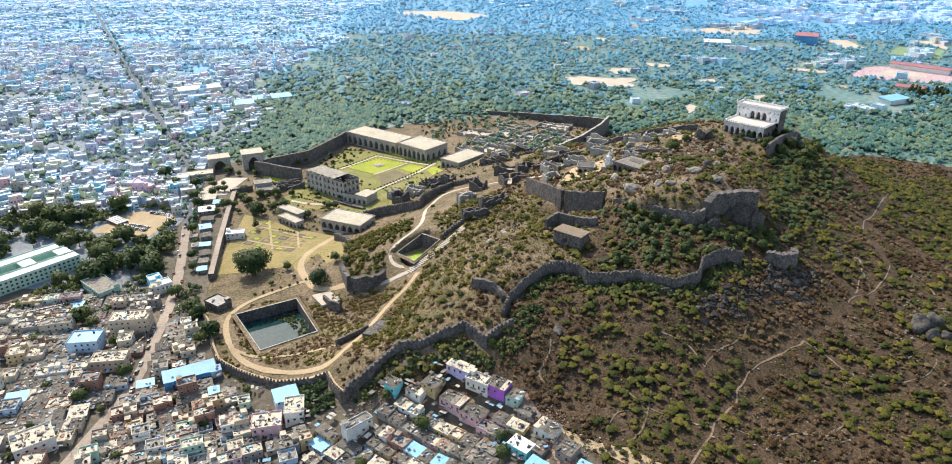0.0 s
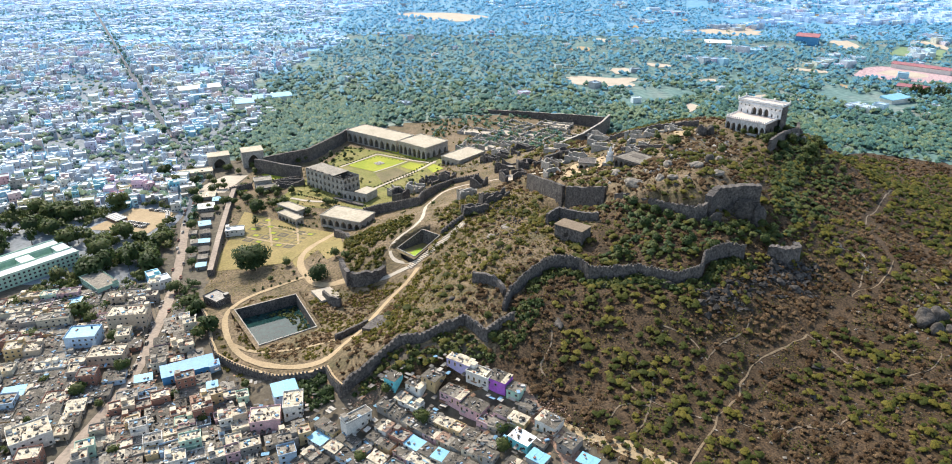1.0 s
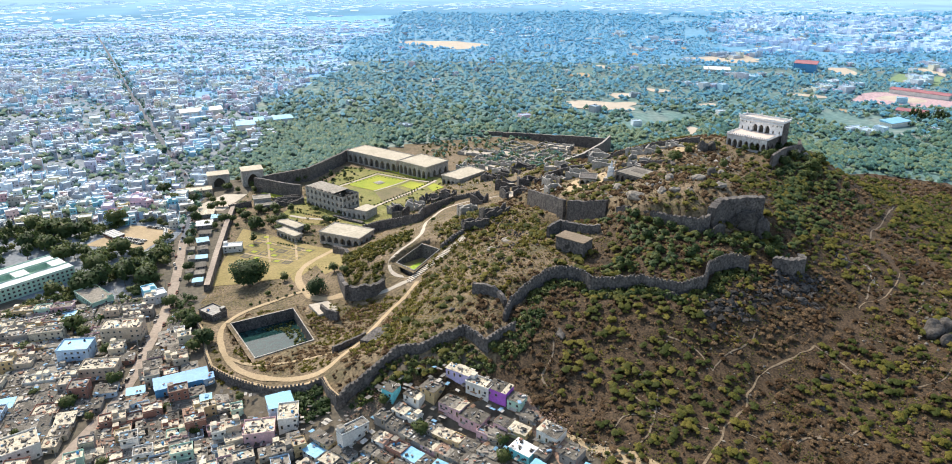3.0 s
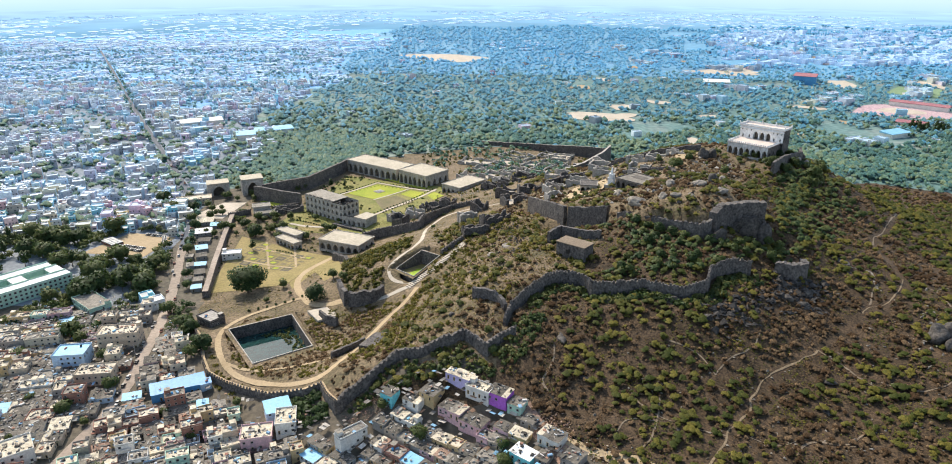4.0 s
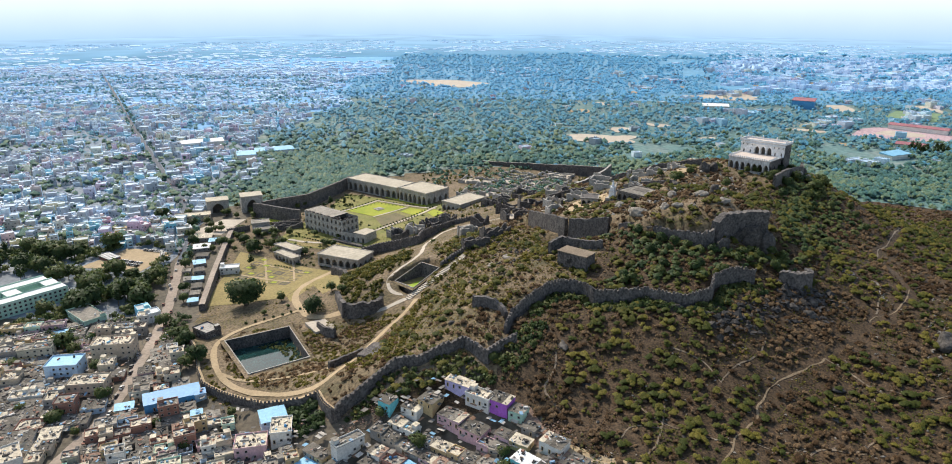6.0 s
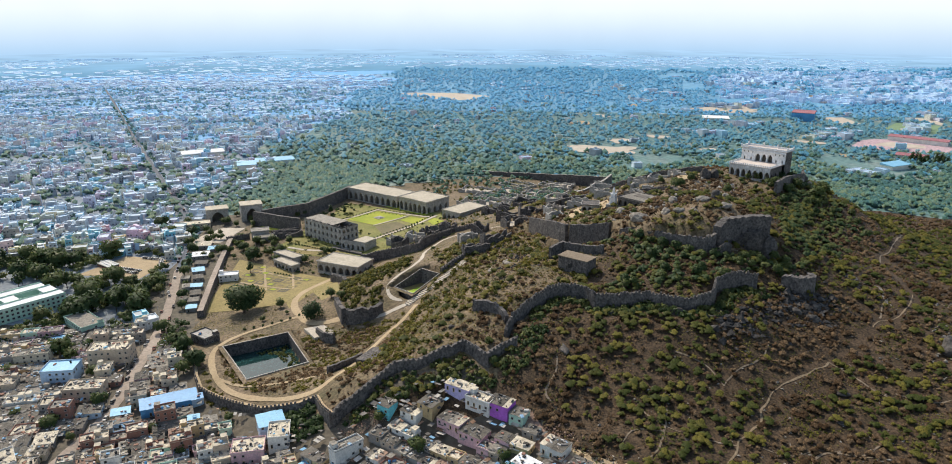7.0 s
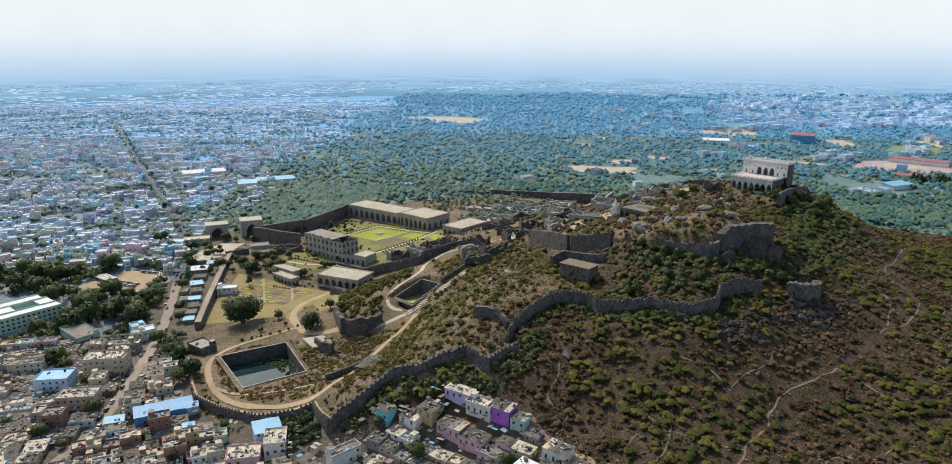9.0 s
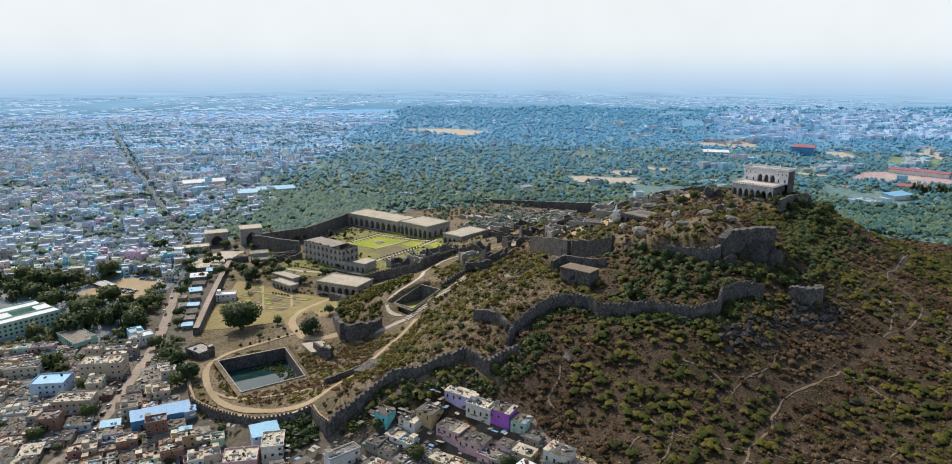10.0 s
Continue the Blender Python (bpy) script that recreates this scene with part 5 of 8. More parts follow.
def settle(area, rot, cell, seed, low, step_lane, limit, group):
    """Fills an area with houses in rows along lanes."""
    r = np.random.default_rng(seed)
    c, s = math.cos(radians(rot)), math.sin(radians(rot))
    cx, cy = np.mean(np.array(area), 0)
    spots = []
    v = -150.0
    k = 0
    while v < 150:
        depth = cell[1] * r.uniform(0.85, 1.15)
        u = -190.0
        while u < 190:
            wid = cell[0] * r.uniform(0.7, 1.4)
            spots.append((cx + c * (u + wid / 2) - s * (v + depth / 2), cy + s * (u + wid / 2) + c * (v + depth / 2), wid, depth))
            u += wid + (0.35 if r.random() < 0.8 else 2.2)
        v += depth + (step_lane if k % 2 else 0.5)
        k += 1
    n = 0
    spots.sort(key=lambda q: q[1])
    for x, y, wid, depth in spots:
        if n >= limit or not inside(area, np.array([x]), np.array([y]))[0] or near_line(ROAD, np.array([x]), np.array([y]), 2.6 + wid / 2)[0]:
            continue
        if any((x - a) ** 2 + (y - b) ** 2 < (rr * 0.82 + 0.42 * min(wid, depth)) ** 2 for a, b, rr in placed[:24]) or r.random() < 0.03:
            continue
        if near_line(LOWER, np.array([x]), np.array([y]), 7.5)[0] or near_line([(36, 250), (45, 236)], np.array([x]), np.array([y]), 0.1)[0]:
            continue
        wall, roof, lab = VARIETY[int(r.integers(0, len(VARIETY)))]
        if r.random() < low:
            house(x, y, wid, depth, float(r.uniform(2.4, 3.3)), rot + float(r.normal(0, 2.5)), wall, str(r.choice(["sheet"] * 16 + ["concrete"] * 4 + ["cream", "cream", "rubble", "skyblue"])), lab.replace("flat-roofed", "sheet-roofed") + " in a crowded lane", "sheet", group=group)
        else:
            house(x, y, wid, depth, float(r.choice([3.0, 3.2, 3.3, 5.8, 6.0, 6.2, 8.6] if low < 0.8 else [2.9, 3.0, 3.2, 3.2, 5.4])), rot + float(r.normal(0, 2)), wall, roof, lab + " in a crowded lane", "flat", group=group)
        n += 1


settle([(-88, 262), (-55, 256), (0, 244), (50, 236), (42, 255), (30, 270), (20, 280), (-14, 309), (-40, 299), (-51, 290), (-62, 286), (-76, 285)], -36, (7.0, 6.0), 41, 0.9, 2.0, 160, "houses under the hill")
settle([(-202, 264), (-93, 264), (-80, 285), (-88, 293), (-106, 302), (-150, 330), (-164, 350), (-168, 372), (-196, 425), (-205, 400), (-194, 345), (-200, 300)], 24, (7.6, 7.0), 42, 0.58, 1.6, 172, "houses east of the street")
settle([(-254, 266), (-209, 266), (-211, 300), (-205, 345), (-218, 405), (-232, 455), (-260, 452), (-300, 440), (-345, 420)], 14, (10.2, 9.2), 43, 0.45, 2.0, 190, "houses west of the street")

# the rest of the town, past counting
PAINTS = 1.1 * np.array([(0.74, 0.46, 0.30), (0.74, 0.64, 0.34), (0.18, 0.58, 0.68), (0.74, 0.40, 0.46), (0.20, 0.52, 0.62), (0.68, 0.38, 0.42), (0.62, 0.52, 0.24), (0.30, 0.27, 0.24), (0.24, 0.22, 0.20), (0.45, 0.38, 0.30), (0.72, 0.72, 0.70), (0.66, 0.66, 0.64), (0.60, 0.56, 0.48), (0.42, 0.40, 0.37), (0.46, 0.58, 0.70), (0.62, 0.45, 0.44), (0.34, 0.32, 0.30), (0.52, 0.44, 0.34), (0.44, 0.62, 0.66), (0.70, 0.69, 0.66), (0.55, 0.44, 0.52), (0.55, 0.50, 0.30)])
ROOFS = 0.88 * np.array([(0.24, 0.22, 0.20), (0.20, 0.185, 0.17), (0.40, 0.33, 0.27), (0.50, 0.47, 0.42), (0.58, 0.54, 0.48), (0.36, 0.34, 0.31), (0.28, 0.265, 0.245), (0.62, 0.60, 0.57), (0.68, 0.67, 0.65), (0.45, 0.42, 0.37), (0.30, 0.45, 0.60)])


def town(name, cx, cy, w, d, h, rot, label, seed, windows=0.72, pale=0.0, rim=0.8):
    """Many small houses as one mesh: walls, parapets, sunk roofs and dark openings; pale: share of haze blue in the
    paint.
    """
    r = np.random.default_rng(seed)
    n = len(cx)
    z0 = np.maximum(land(cx, cy), surf(cx, cy))
    c, s = np.cos(rot), np.sin(rot)

    def corners(a, b, z):
        X = cx[:, None] + c[:, None] * a * (w / 2)[:, None] - s[:, None] * b * (d / 2)[:, None]
        Y = cy[:, None] + s[:, None] * a * (w / 2)[:, None] + c[:, None] * b * (d / 2)[:, None]
        return np.stack([X, Y, np.broadcast_to(z[:, None], X.shape)], -1)

    a, b = np.array([-1, 1, 1, -1.0]), np.array([-1, -1, 1, 1.0])
    rings = [corners(a, b, z0 - 1.5), corners(a, b, z0 + h + rim), corners(a * 0.93, b * 0.93, z0 + h + rim), corners(a * 0.93, b * 0.93, z0 + h)]
    V = np.concatenate(rings, 1)
    f = [(j + 4 * k, (j + 1) % 4 + 4 * k, (j + 1) % 4 + 4 * k + 4, j + 4 * k + 4) for k in range(3) for j in range(4)] + [(12, 13, 14, 15)]
    F = (np.arange(n)[:, None, None] * 16 + np.array(f)[None]).reshape(-1, 4)
    wall = PAINTS[r.integers(0, len(PAINTS), n)] * r.uniform(0.75, 1.05, (n, 1))
    roof = ROOFS[r.integers(0, len(ROOFS), n)] * r.uniform(0.6, 1.0, (n, 1))
    # haze over the far town is painted into wall and roof colours
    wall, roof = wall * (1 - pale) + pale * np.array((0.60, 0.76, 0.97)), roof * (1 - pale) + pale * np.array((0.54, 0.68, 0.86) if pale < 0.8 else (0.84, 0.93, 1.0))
    P = np.concatenate([np.repeat(wall[:, None], 12, 1), roof[:, None]], 1).reshape(-1, 3)
    Vs, Fs, Ps = [V.reshape(-1, 3)], [F], [P]
    base = n * 16
    # stair rooms on the roofs
    big = np.where((r.random(n) < 0.5) & (w > 7) & (cy < 1800))[0]
    o = r.choice([-0.45, 0.45], (len(big), 2))
    for arr, kind in ((big, 0),):
        w2, d2, h2 = np.full(len(arr), 3.0), np.full(len(arr), 3.2), np.full(len(arr), 2.4)
        X0 = cx[arr] + c[arr] * o[:, 0] * w[arr] / 2 - s[arr] * o[:, 1] * d[arr] / 2
        Y0 = cy[arr] + s[arr] * o[:, 0] * w[arr] / 2 + c[arr] * o[:, 1] * d[arr] / 2
        Q = []
        for zz in (z0[arr] + h[arr], z0[arr] + h[arr] + h2):
            for aa, bb in ((-1, -1), (1, -1), (1, 1), (-1, 1)):
                Q.append(np.stack([X0 + c[arr] * aa * 1.5 - s[arr] * bb * 1.6, Y0 + s[arr] * aa * 1.5 + c[arr] * bb * 1.6, zz], -1))
        Q = np.stack(Q, 1)
        ff = np.array([(0, 1, 5, 4), (1, 2, 6, 5), (2, 3, 7, 6), (3, 0, 4, 7), (4, 5, 6, 7)])
        Vs.append(Q.reshape(-1, 3))
        Fs.append((base + np.arange(len(arr))[:, None, None] * 8 + ff[None]).reshape(-1, 4))
        Ps.append(np.repeat(wall[arr], 5, 0))
        base += len(arr) * 8
    if windows:
        for side in range(4):
            ang = rot + side * math.pi / 2
            nx_, ny_ = np.sin(ang), -np.cos(ang)
            L = w if side % 2 == 0 else d
            D = d if side % 2 == 0 else w
            for k in range(4):
                for i in range(4):
                    ok = np.where((ny_ < 0.35) & (h > 3.0 * k + 2.6) & (L > 2.6 * i + 2) & (r.random(n) < windows))[0]
                    if not len(ok):
                        continue
                    nu = np.maximum(1, np.floor(L[ok] / 2.6))
                    u = -L[ok] / 2 + (i + 0.5) * L[ok] / np.maximum(nu, i + 1)
                    tx, ty = np.cos(ang[ok]), np.sin(ang[ok])
                    ox, oy = cx[ok] + nx_[ok] * (D[ok] / 2 + 0.04) + tx * u, cy[ok] + ny_[ok] * (D[ok] / 2 + 0.04) + ty * u
                    ww = r.uniform(0.5, 0.75, len(ok))
                    zb = z0[ok] + k * 3.1 + 0.9
                    zt = zb + r.uniform(1.1, 1.5, len(ok))
                    Q = np.stack([np.stack([ox - tx * ww, oy - ty * ww, zb], -1), np.stack([ox + tx * ww, oy + ty * ww, zb], -1), np.stack([ox + tx * ww, oy + ty * ww, zt], -1), np.stack([ox - tx * ww, oy - ty * ww, zt], -1)], 1)
                    Vs.append(Q.reshape(-1, 3))
                    Fs.append(base + np.arange(len(ok) * 4).reshape(-1, 4))
                    Ps.append(np.tile((0.05, 0.05, 0.056), (len(ok), 1)))
                    base += len(ok) * 4
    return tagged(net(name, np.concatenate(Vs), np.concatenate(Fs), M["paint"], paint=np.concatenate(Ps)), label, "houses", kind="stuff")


WOODS_W = [(-470, 462), (-262, 462), (-240, 472), (-262, 590), (-300, 612), (-345, 598), (-440, 580), (-500, 556)]
COMPOUND = [(-352, 408), (-252, 408), (-236, 440), (-250, 470), (-352, 470)]
PARKING = [(-338, 556), (-282, 548), (-272, 592), (-318, 604)]


def block_layout(xr, yr, cell, seed):
    """House plots in slightly turned districts."""
    r = np.random.default_rng(seed)
    out = []
    for i in range(int((xr[1] - xr[0]) / 220) + 1):
        for j in range(int((yr[1] - yr[0]) / 220) + 1):
            x0, y0 = xr[0] + i * 220, yr[0] + j * 220
            rot = radians(float(r.choice([22, 28, 32, 10, 26])))
            g = np.arange(-170, 170, cell)
            u, v = np.meshgrid(g, g)
            u = u + np.where((np.arange(len(g)) % 3 == 0)[:, None], 2.0, 0) + r.uniform(-1, 1, u.shape)
            v = v + r.uniform(-1, 1, v.shape)
            X = x0 + 110 + np.cos(rot) * u - np.sin(rot) * v
            Y = y0 + 110 + np.sin(rot) * u + np.cos(rot) * v
            k = (X >= x0) & (X < x0 + 220) & (Y >= y0) & (Y < y0 + 220)
            out.append(np.column_stack([X[k], Y[k], np.full(k.sum(), rot)]))
    return np.concatenate(out)


def fill_town(xr, yr, cell, seed, label, test, windows, tall, pale=0.0, full=0.86, low=1.0):
    p = block_layout(xr, yr, cell, seed)
    r = np.random.default_rng(seed + 1)
    x, y, rot = p.T
    k = test(x, y) & (r.random(len(x)) < full) & ~near_line(ROAD, x, y, cell * 0.5 + 1.5)
    x, y, rot = x[k], y[k], rot[k]
    n = len(x)
    w, d = cell * r.uniform(0.45, 1.05, n), cell * r.uniform(0.45, 1.05, n)
    large = np.where(r.random(n) < 0.05, r.uniform(1.3, 2.0, n), 1.0)
    w, d = w * large, d * np.where(r.random(n) < 0.5, large, 1.0)
    rot = rot + r.normal(0, 0.09, n) + np.where(r.random(n) < 0.12, 0.5, 0)
    x, y = x + r.normal(0, cell * 0.1, n), y + r.normal(0, cell * 0.1, n)
    h = low * r.choice([3.4, 3.6, 6.5, 6.8, 7, 9.6, 10, 12.8], n, p=tall)
    town("town_houses", x, y, w, d, h, rot, label, seed, windows, pale, 0.8 * low)


def clear_of_houses(x, y):
    ok = np.ones(x.shape, bool)
    for a, b, w in placed:
        ok &= np.hypot(x - a, y - b) > w * 0.8 + 4.5
    return ok


NEAR_MIX, FAR_MIX = [0.2, 0.15, 0.2, 0.15, 0.1, 0.1, 0.07, 0.03], [0.1, 0.1, 0.2, 0.15, 0.15, 0.12, 0.1, 0.08]
glade = lambda x, y: field(x, y, 0.011, 30.0) < 0.24
fill_town((-700, -205), (225, 660), 10.5, 51, "crowded flat-roofed houses of the near town", lambda x, y: ((x < -335) | (y > 452) | ((y > 372) & (x < -214) & clear_of_houses(x, y))) & (x < city_edge(y) - 2) & (x > -700) & ~inside(WOODS_W, x, y) & ~inside(PARKING, x, y) & ~inside(COMPOUND, x, y) & ~((y > 462) & (y < 560) & (x > -520)), 0.72, NEAR_MIX, 0.0)
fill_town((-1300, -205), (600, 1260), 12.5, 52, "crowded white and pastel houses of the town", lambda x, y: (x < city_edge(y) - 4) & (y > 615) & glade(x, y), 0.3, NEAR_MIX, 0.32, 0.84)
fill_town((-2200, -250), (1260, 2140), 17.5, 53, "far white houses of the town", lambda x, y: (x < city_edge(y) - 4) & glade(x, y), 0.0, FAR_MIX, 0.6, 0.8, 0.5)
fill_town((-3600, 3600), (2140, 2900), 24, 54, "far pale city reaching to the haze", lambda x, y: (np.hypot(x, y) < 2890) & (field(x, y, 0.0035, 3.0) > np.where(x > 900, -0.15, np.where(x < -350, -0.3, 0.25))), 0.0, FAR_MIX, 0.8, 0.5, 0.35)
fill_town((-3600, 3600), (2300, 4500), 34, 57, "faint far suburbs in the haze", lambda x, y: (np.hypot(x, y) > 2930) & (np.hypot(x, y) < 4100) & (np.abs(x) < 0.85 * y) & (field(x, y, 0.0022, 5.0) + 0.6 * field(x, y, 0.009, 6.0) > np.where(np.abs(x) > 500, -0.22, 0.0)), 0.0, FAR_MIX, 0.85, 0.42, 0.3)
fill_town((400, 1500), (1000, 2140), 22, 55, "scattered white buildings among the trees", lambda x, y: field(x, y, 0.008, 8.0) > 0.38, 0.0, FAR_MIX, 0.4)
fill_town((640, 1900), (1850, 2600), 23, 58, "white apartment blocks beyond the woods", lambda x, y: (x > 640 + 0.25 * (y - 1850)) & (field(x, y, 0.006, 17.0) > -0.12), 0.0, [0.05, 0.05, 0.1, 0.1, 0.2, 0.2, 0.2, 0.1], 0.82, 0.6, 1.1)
fill_town((-240, 1500), (960, 2200), 17, 56, "single white buildings scattered through the woods", lambda x, y: (x > city_edge(y) + 25) & (field(x, y, 0.045, 12.0) > 0.55), 0.0, [0.1, 0.1, 0.3, 0.2, 0.1, 0.1, 0.1, 0], 0.2)


def roof_litter():
    """Bricks, sheets, pipes, clothes and pots on the near roofs, past counting."""
    p = np.array(roofs)
    r = np.random.default_rng(5)
    n = len(p)
    cube = np.array([(a, b, d) for d in (0, 1) for a, b in ((-0.5, -0.5), (0.5, -0.5), (0.5, 0.5), (-0.5, 0.5))], float)
    size = np.stack([r.uniform(0.2, 1.0, n) ** 2 * 2.6 + 0.2, r.uniform(0.15, 1.0, n) ** 2 * 1.6 + 0.15, r.uniform(0.1, 0.9, n) ** 2 + 0.1], -1)
    V = cube[None] * size[:, None]
    a = r.choice([0.2, -0.63, 1.77, 0.94], n) + r.normal(0, 0.15, n)
    c, s = np.cos(a)[:, None], np.sin(a)[:, None]
    V = np.stack([V[..., 0] * c - V[..., 1] * s + p[:, :1], V[..., 0] * s + V[..., 1] * c + p[:, 1:2], V[..., 2] + p[:, 2:]], -1)
    f = np.array([(4, 5, 6, 7), (0, 1, 5, 4), (1, 2, 6, 5), (2, 3, 7, 6), (3, 0, 4, 7)])
    tone = np.array([(0.16, 0.15, 0.14), (0.10, 0.095, 0.09), (0.40, 0.37, 0.32), (0.30, 0.17, 0.12), (0.22, 0.36, 0.50), (0.24, 0.21, 0.18), (0.33, 0.30, 0.26), (0.20, 0.19, 0.175), (0.04, 0.04, 0.04), (0.05, 0.045, 0.04), (0.55, 0.53, 0.50), (0.28, 0.24, 0.20), (0.14, 0.13, 0.12)])
    P = np.repeat(tone[r.integers(0, len(tone), n)], 5, 0)
    tagged(net("roof_litter", V.reshape(-1, 3), (np.arange(n)[:, None, None] * 8 + f[None]).reshape(-1, 4), M["clutter"], paint=P), "bricks, sheets and household clutter on the roofs", "clutter", kind="stuff")


roof_litter()


def lean_tos():
    """Patched sheets over yards and lanes between the near houses, past counting."""
    r = np.random.default_rng(8)
    x, y = r.uniform(-335, 45, 4200), r.uniform(228, 455, 4200)
    k = inside(HOUSE_AREA, x, y) & ~near_line(ROAD, x, y, 7) & ~near_line(LOWER, x, y, 5)
    x, y = x[k], y[k]
    n = len(x)
    a = np.where(x > -85, -0.63, 0.18) + r.choice([0, math.pi / 2], n) + r.normal(0, 0.08, n)
    w, d = r.uniform(1.2, 4.0, n), r.uniform(1.0, 2.6, n)
    h = land(x, y) + r.uniform(1.9, 3.4, n)
    tilt = r.uniform(-0.25, 0.25, n)
    c, s = np.cos(a), np.sin(a)
    lo, hi = [], []
    for p, q in ((-1, -1), (1, -1), (1, 1), (-1, 1)):
        X, Y = x + c * p * w / 2 - s * q * d / 2, y + s * p * w / 2 + c * q * d / 2
        lo.append(np.stack([X, Y, h + tilt * q * d / 2], -1))
        hi.append(np.stack([X, Y, h + tilt * q * d / 2 + 0.08], -1))
    V = np.stack(lo + hi, 1)
    f = np.array([(3, 2, 1, 0), (4, 5, 6, 7), (0, 1, 5, 4), (1, 2, 6, 5), (2, 3, 7, 6), (3, 0, 4, 7)])
    tone = np.array([(0.12, 0.11, 0.10), (0.20, 0.18, 0.16), (0.30, 0.28, 0.25), (0.07, 0.065, 0.06), (0.28, 0.17, 0.11), (0.22, 0.40, 0.55), (0.50, 0.46, 0.40), (0.16, 0.15, 0.135)])
    P = np.repeat(tone[r.integers(0, len(tone), n)] * r.uniform(0.7, 1.1, (n, 1)), 6, 0)
    tagged(net("lean_to_sheets", V.reshape(-1, 3), (np.arange(n)[:, None, None] * 8 + f[None]).reshape(-1, 4), M["clutter"], paint=P), "patched sheet lean-tos over the yards and lanes", "shelters", kind="stuff")


lean_tos()

# ---------------------------------------------------------------- fort buildings
def arch_wall(b, p0, p1, z0, z1, n, aw, ah, depth=1.6, m=0, inner=1, sill=0.0, pointed=1.0, margin=0.0):
    """A wall from p0 to p1 with n pointed arch openings and their reveals."""
    p0, p1 = np.array(p0, float), np.array(p1, float)
    L = np.linalg.norm(p1 - p0)
    t = (p1 - p0) / L
    nrm = np.array([-t[1], t[0]])          # inwards, to the left of the way

    def at(u, z, k=0.0):
        q = p0 + t * u + nrm * k
        return (q[0], q[1], z)

    bay = (L - 2 * margin) / n
    # the inner back wall's dark colour stands in for shade behind the arches
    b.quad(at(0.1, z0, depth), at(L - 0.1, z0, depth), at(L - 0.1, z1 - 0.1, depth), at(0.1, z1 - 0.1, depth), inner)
    if margin:
        b.quad(at(0, z0), at(margin, z0), at(margin, z1), at(0, z1), m)
        b.quad(at(L - margin, z0), at(L, z0), at(L, z1), at(L - margin, z1), m)
    for i in range(n):
        a, e = margin + i * bay, margin + (i + 1) * bay
        c = (a + e) / 2
        u0, u1 = c - aw / 2, c + aw / 2
        zb = z0 + sill
        zs = zb + ah * 0.55
        pts = [(u0, zb), (u0, zs)]
        for k in range(1, 6):
            f = k / 6
            pts.append((u0 + aw / 2 * f, zs + (ah * 0.45) * math.sin(f * math.pi / 2) ** pointed))
        pts.append((c, zb + ah))
        pts += [(2 * c - u, z) for u, z in pts[-2::-1]]
        b.quad(at(a, z0), at(u0, z0), at(u0, z1), at(a, z1), m)
        b.quad(at(u1, z0), at(e, z0), at(e, z1), at(u1, z1), m)
        if sill:
            b.quad(at(u0, z0), at(u1, z0), at(u1, zb), at(u0, zb), m)
        for (ua, za), (ub, zb2) in zip(pts[:-1], pts[1:]):
            if ub > ua + 1e-6:
                b.quad(at(ua, za), at(ub, zb2), at(ub, z1), at(ua, z1), m)
            b.quad(at(ua, za), at(ua, za, depth), at(ub, zb2, depth), at(ub, zb2), m)


def merlon_row(parent, p0, p1, z, step, w, h, material, t=0.4):
    q = along(np.array([(*p0, z), (*p1, z)], float), step)
    ang = math.degrees(math.atan2(p1[1] - p0[1], p1[0] - p0[0]))
    me = None
    for x, y, zz in q:
        if me is None:
            b = Build()
            b.prism([(-w / 2, -t / 2), (w / 2, -t / 2), (w / 2, t / 2), (-w / 2, t / 2)], 0, h * 0.65)
            b.prism([(-w / 3, -t / 2), (w / 3, -t / 2), (w / 3, t / 2), (-w / 3, t / 2)], h * 0.65, h)
            o = b.done("merlon", material, parent)
            me = o.data
        else:
            o = new("merlon", me)
            o.parent = parent
        o.matrix_basis = pose(x, y, zz, 0, 0, ang)


def hall(x, y, rot, w, d, h, arches, label, side_arches=4, name="vaulted_hall", roof="limeroof", wall="stonelight", base=None, parapet=0.5):
    """A flat-roofed stone hall; its front (-y) and right side open in pointed arches."""
    z0 = gz(x, y) if base is None else base
    e = thing(name, x, y, z0, rot, label, "hall")
    b = Build()
    arch_wall(b, (-w / 2, -d / 2), (w / 2, -d / 2), -2.5, h, arches, w / arches * 0.70, h * 0.72, 2.5, sill=2.5, pointed=0.8)
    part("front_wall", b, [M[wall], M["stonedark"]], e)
    b = Build()
    arch_wall(b, (w / 2, -d / 2), (w / 2, d / 2), -2.5, h, side_arches, d / side_arches * 0.5, h * 0.6, 2.0, sill=2.5)
    part("side_wall", b, [M[wall], M["stonedark"]], e)
    b = Build()
    b.quad((-w / 2, d / 2, -2.5), (-w / 2, -d / 2, -2.5), (-w / 2, -d / 2, h), (-w / 2, d / 2, h))
    b.quad((w / 2, d / 2, -2.5), (-w / 2, d / 2, -2.5), (-w / 2, d / 2, h), (w / 2, d / 2, h))
    part("back_wall", b, M[wall], e)
    b = Build()
    b.box(0, 0, h, w + 1.2, d + 1.2, 0.5)
    part("roof", b, M[roof], e)
    b = Build()
    for px, py, sx, sy in ((0, -d / 2 - 0.3, w + 1.2, 0.5), (0, d / 2 + 0.3, w + 1.2, 0.5), (-w / 2 - 0.3, 0, 0.5, d + 0.2), (w / 2 + 0.3, 0, 0.5, d + 0.2)):
        b.box(px, py, h + 0.5, sx, sy, parapet)
    part("parapet", b, M[wall], e)
    return e


hall(-114, 800, -36, 78, 30, 12, 9, "long vaulted stone hall with a broad lime-plastered roof", 4, base=2)
hall(-60, 760, -40, 42, 36, 13, 6, "square vaulted stone hall beside the lawns", 4, base=3)
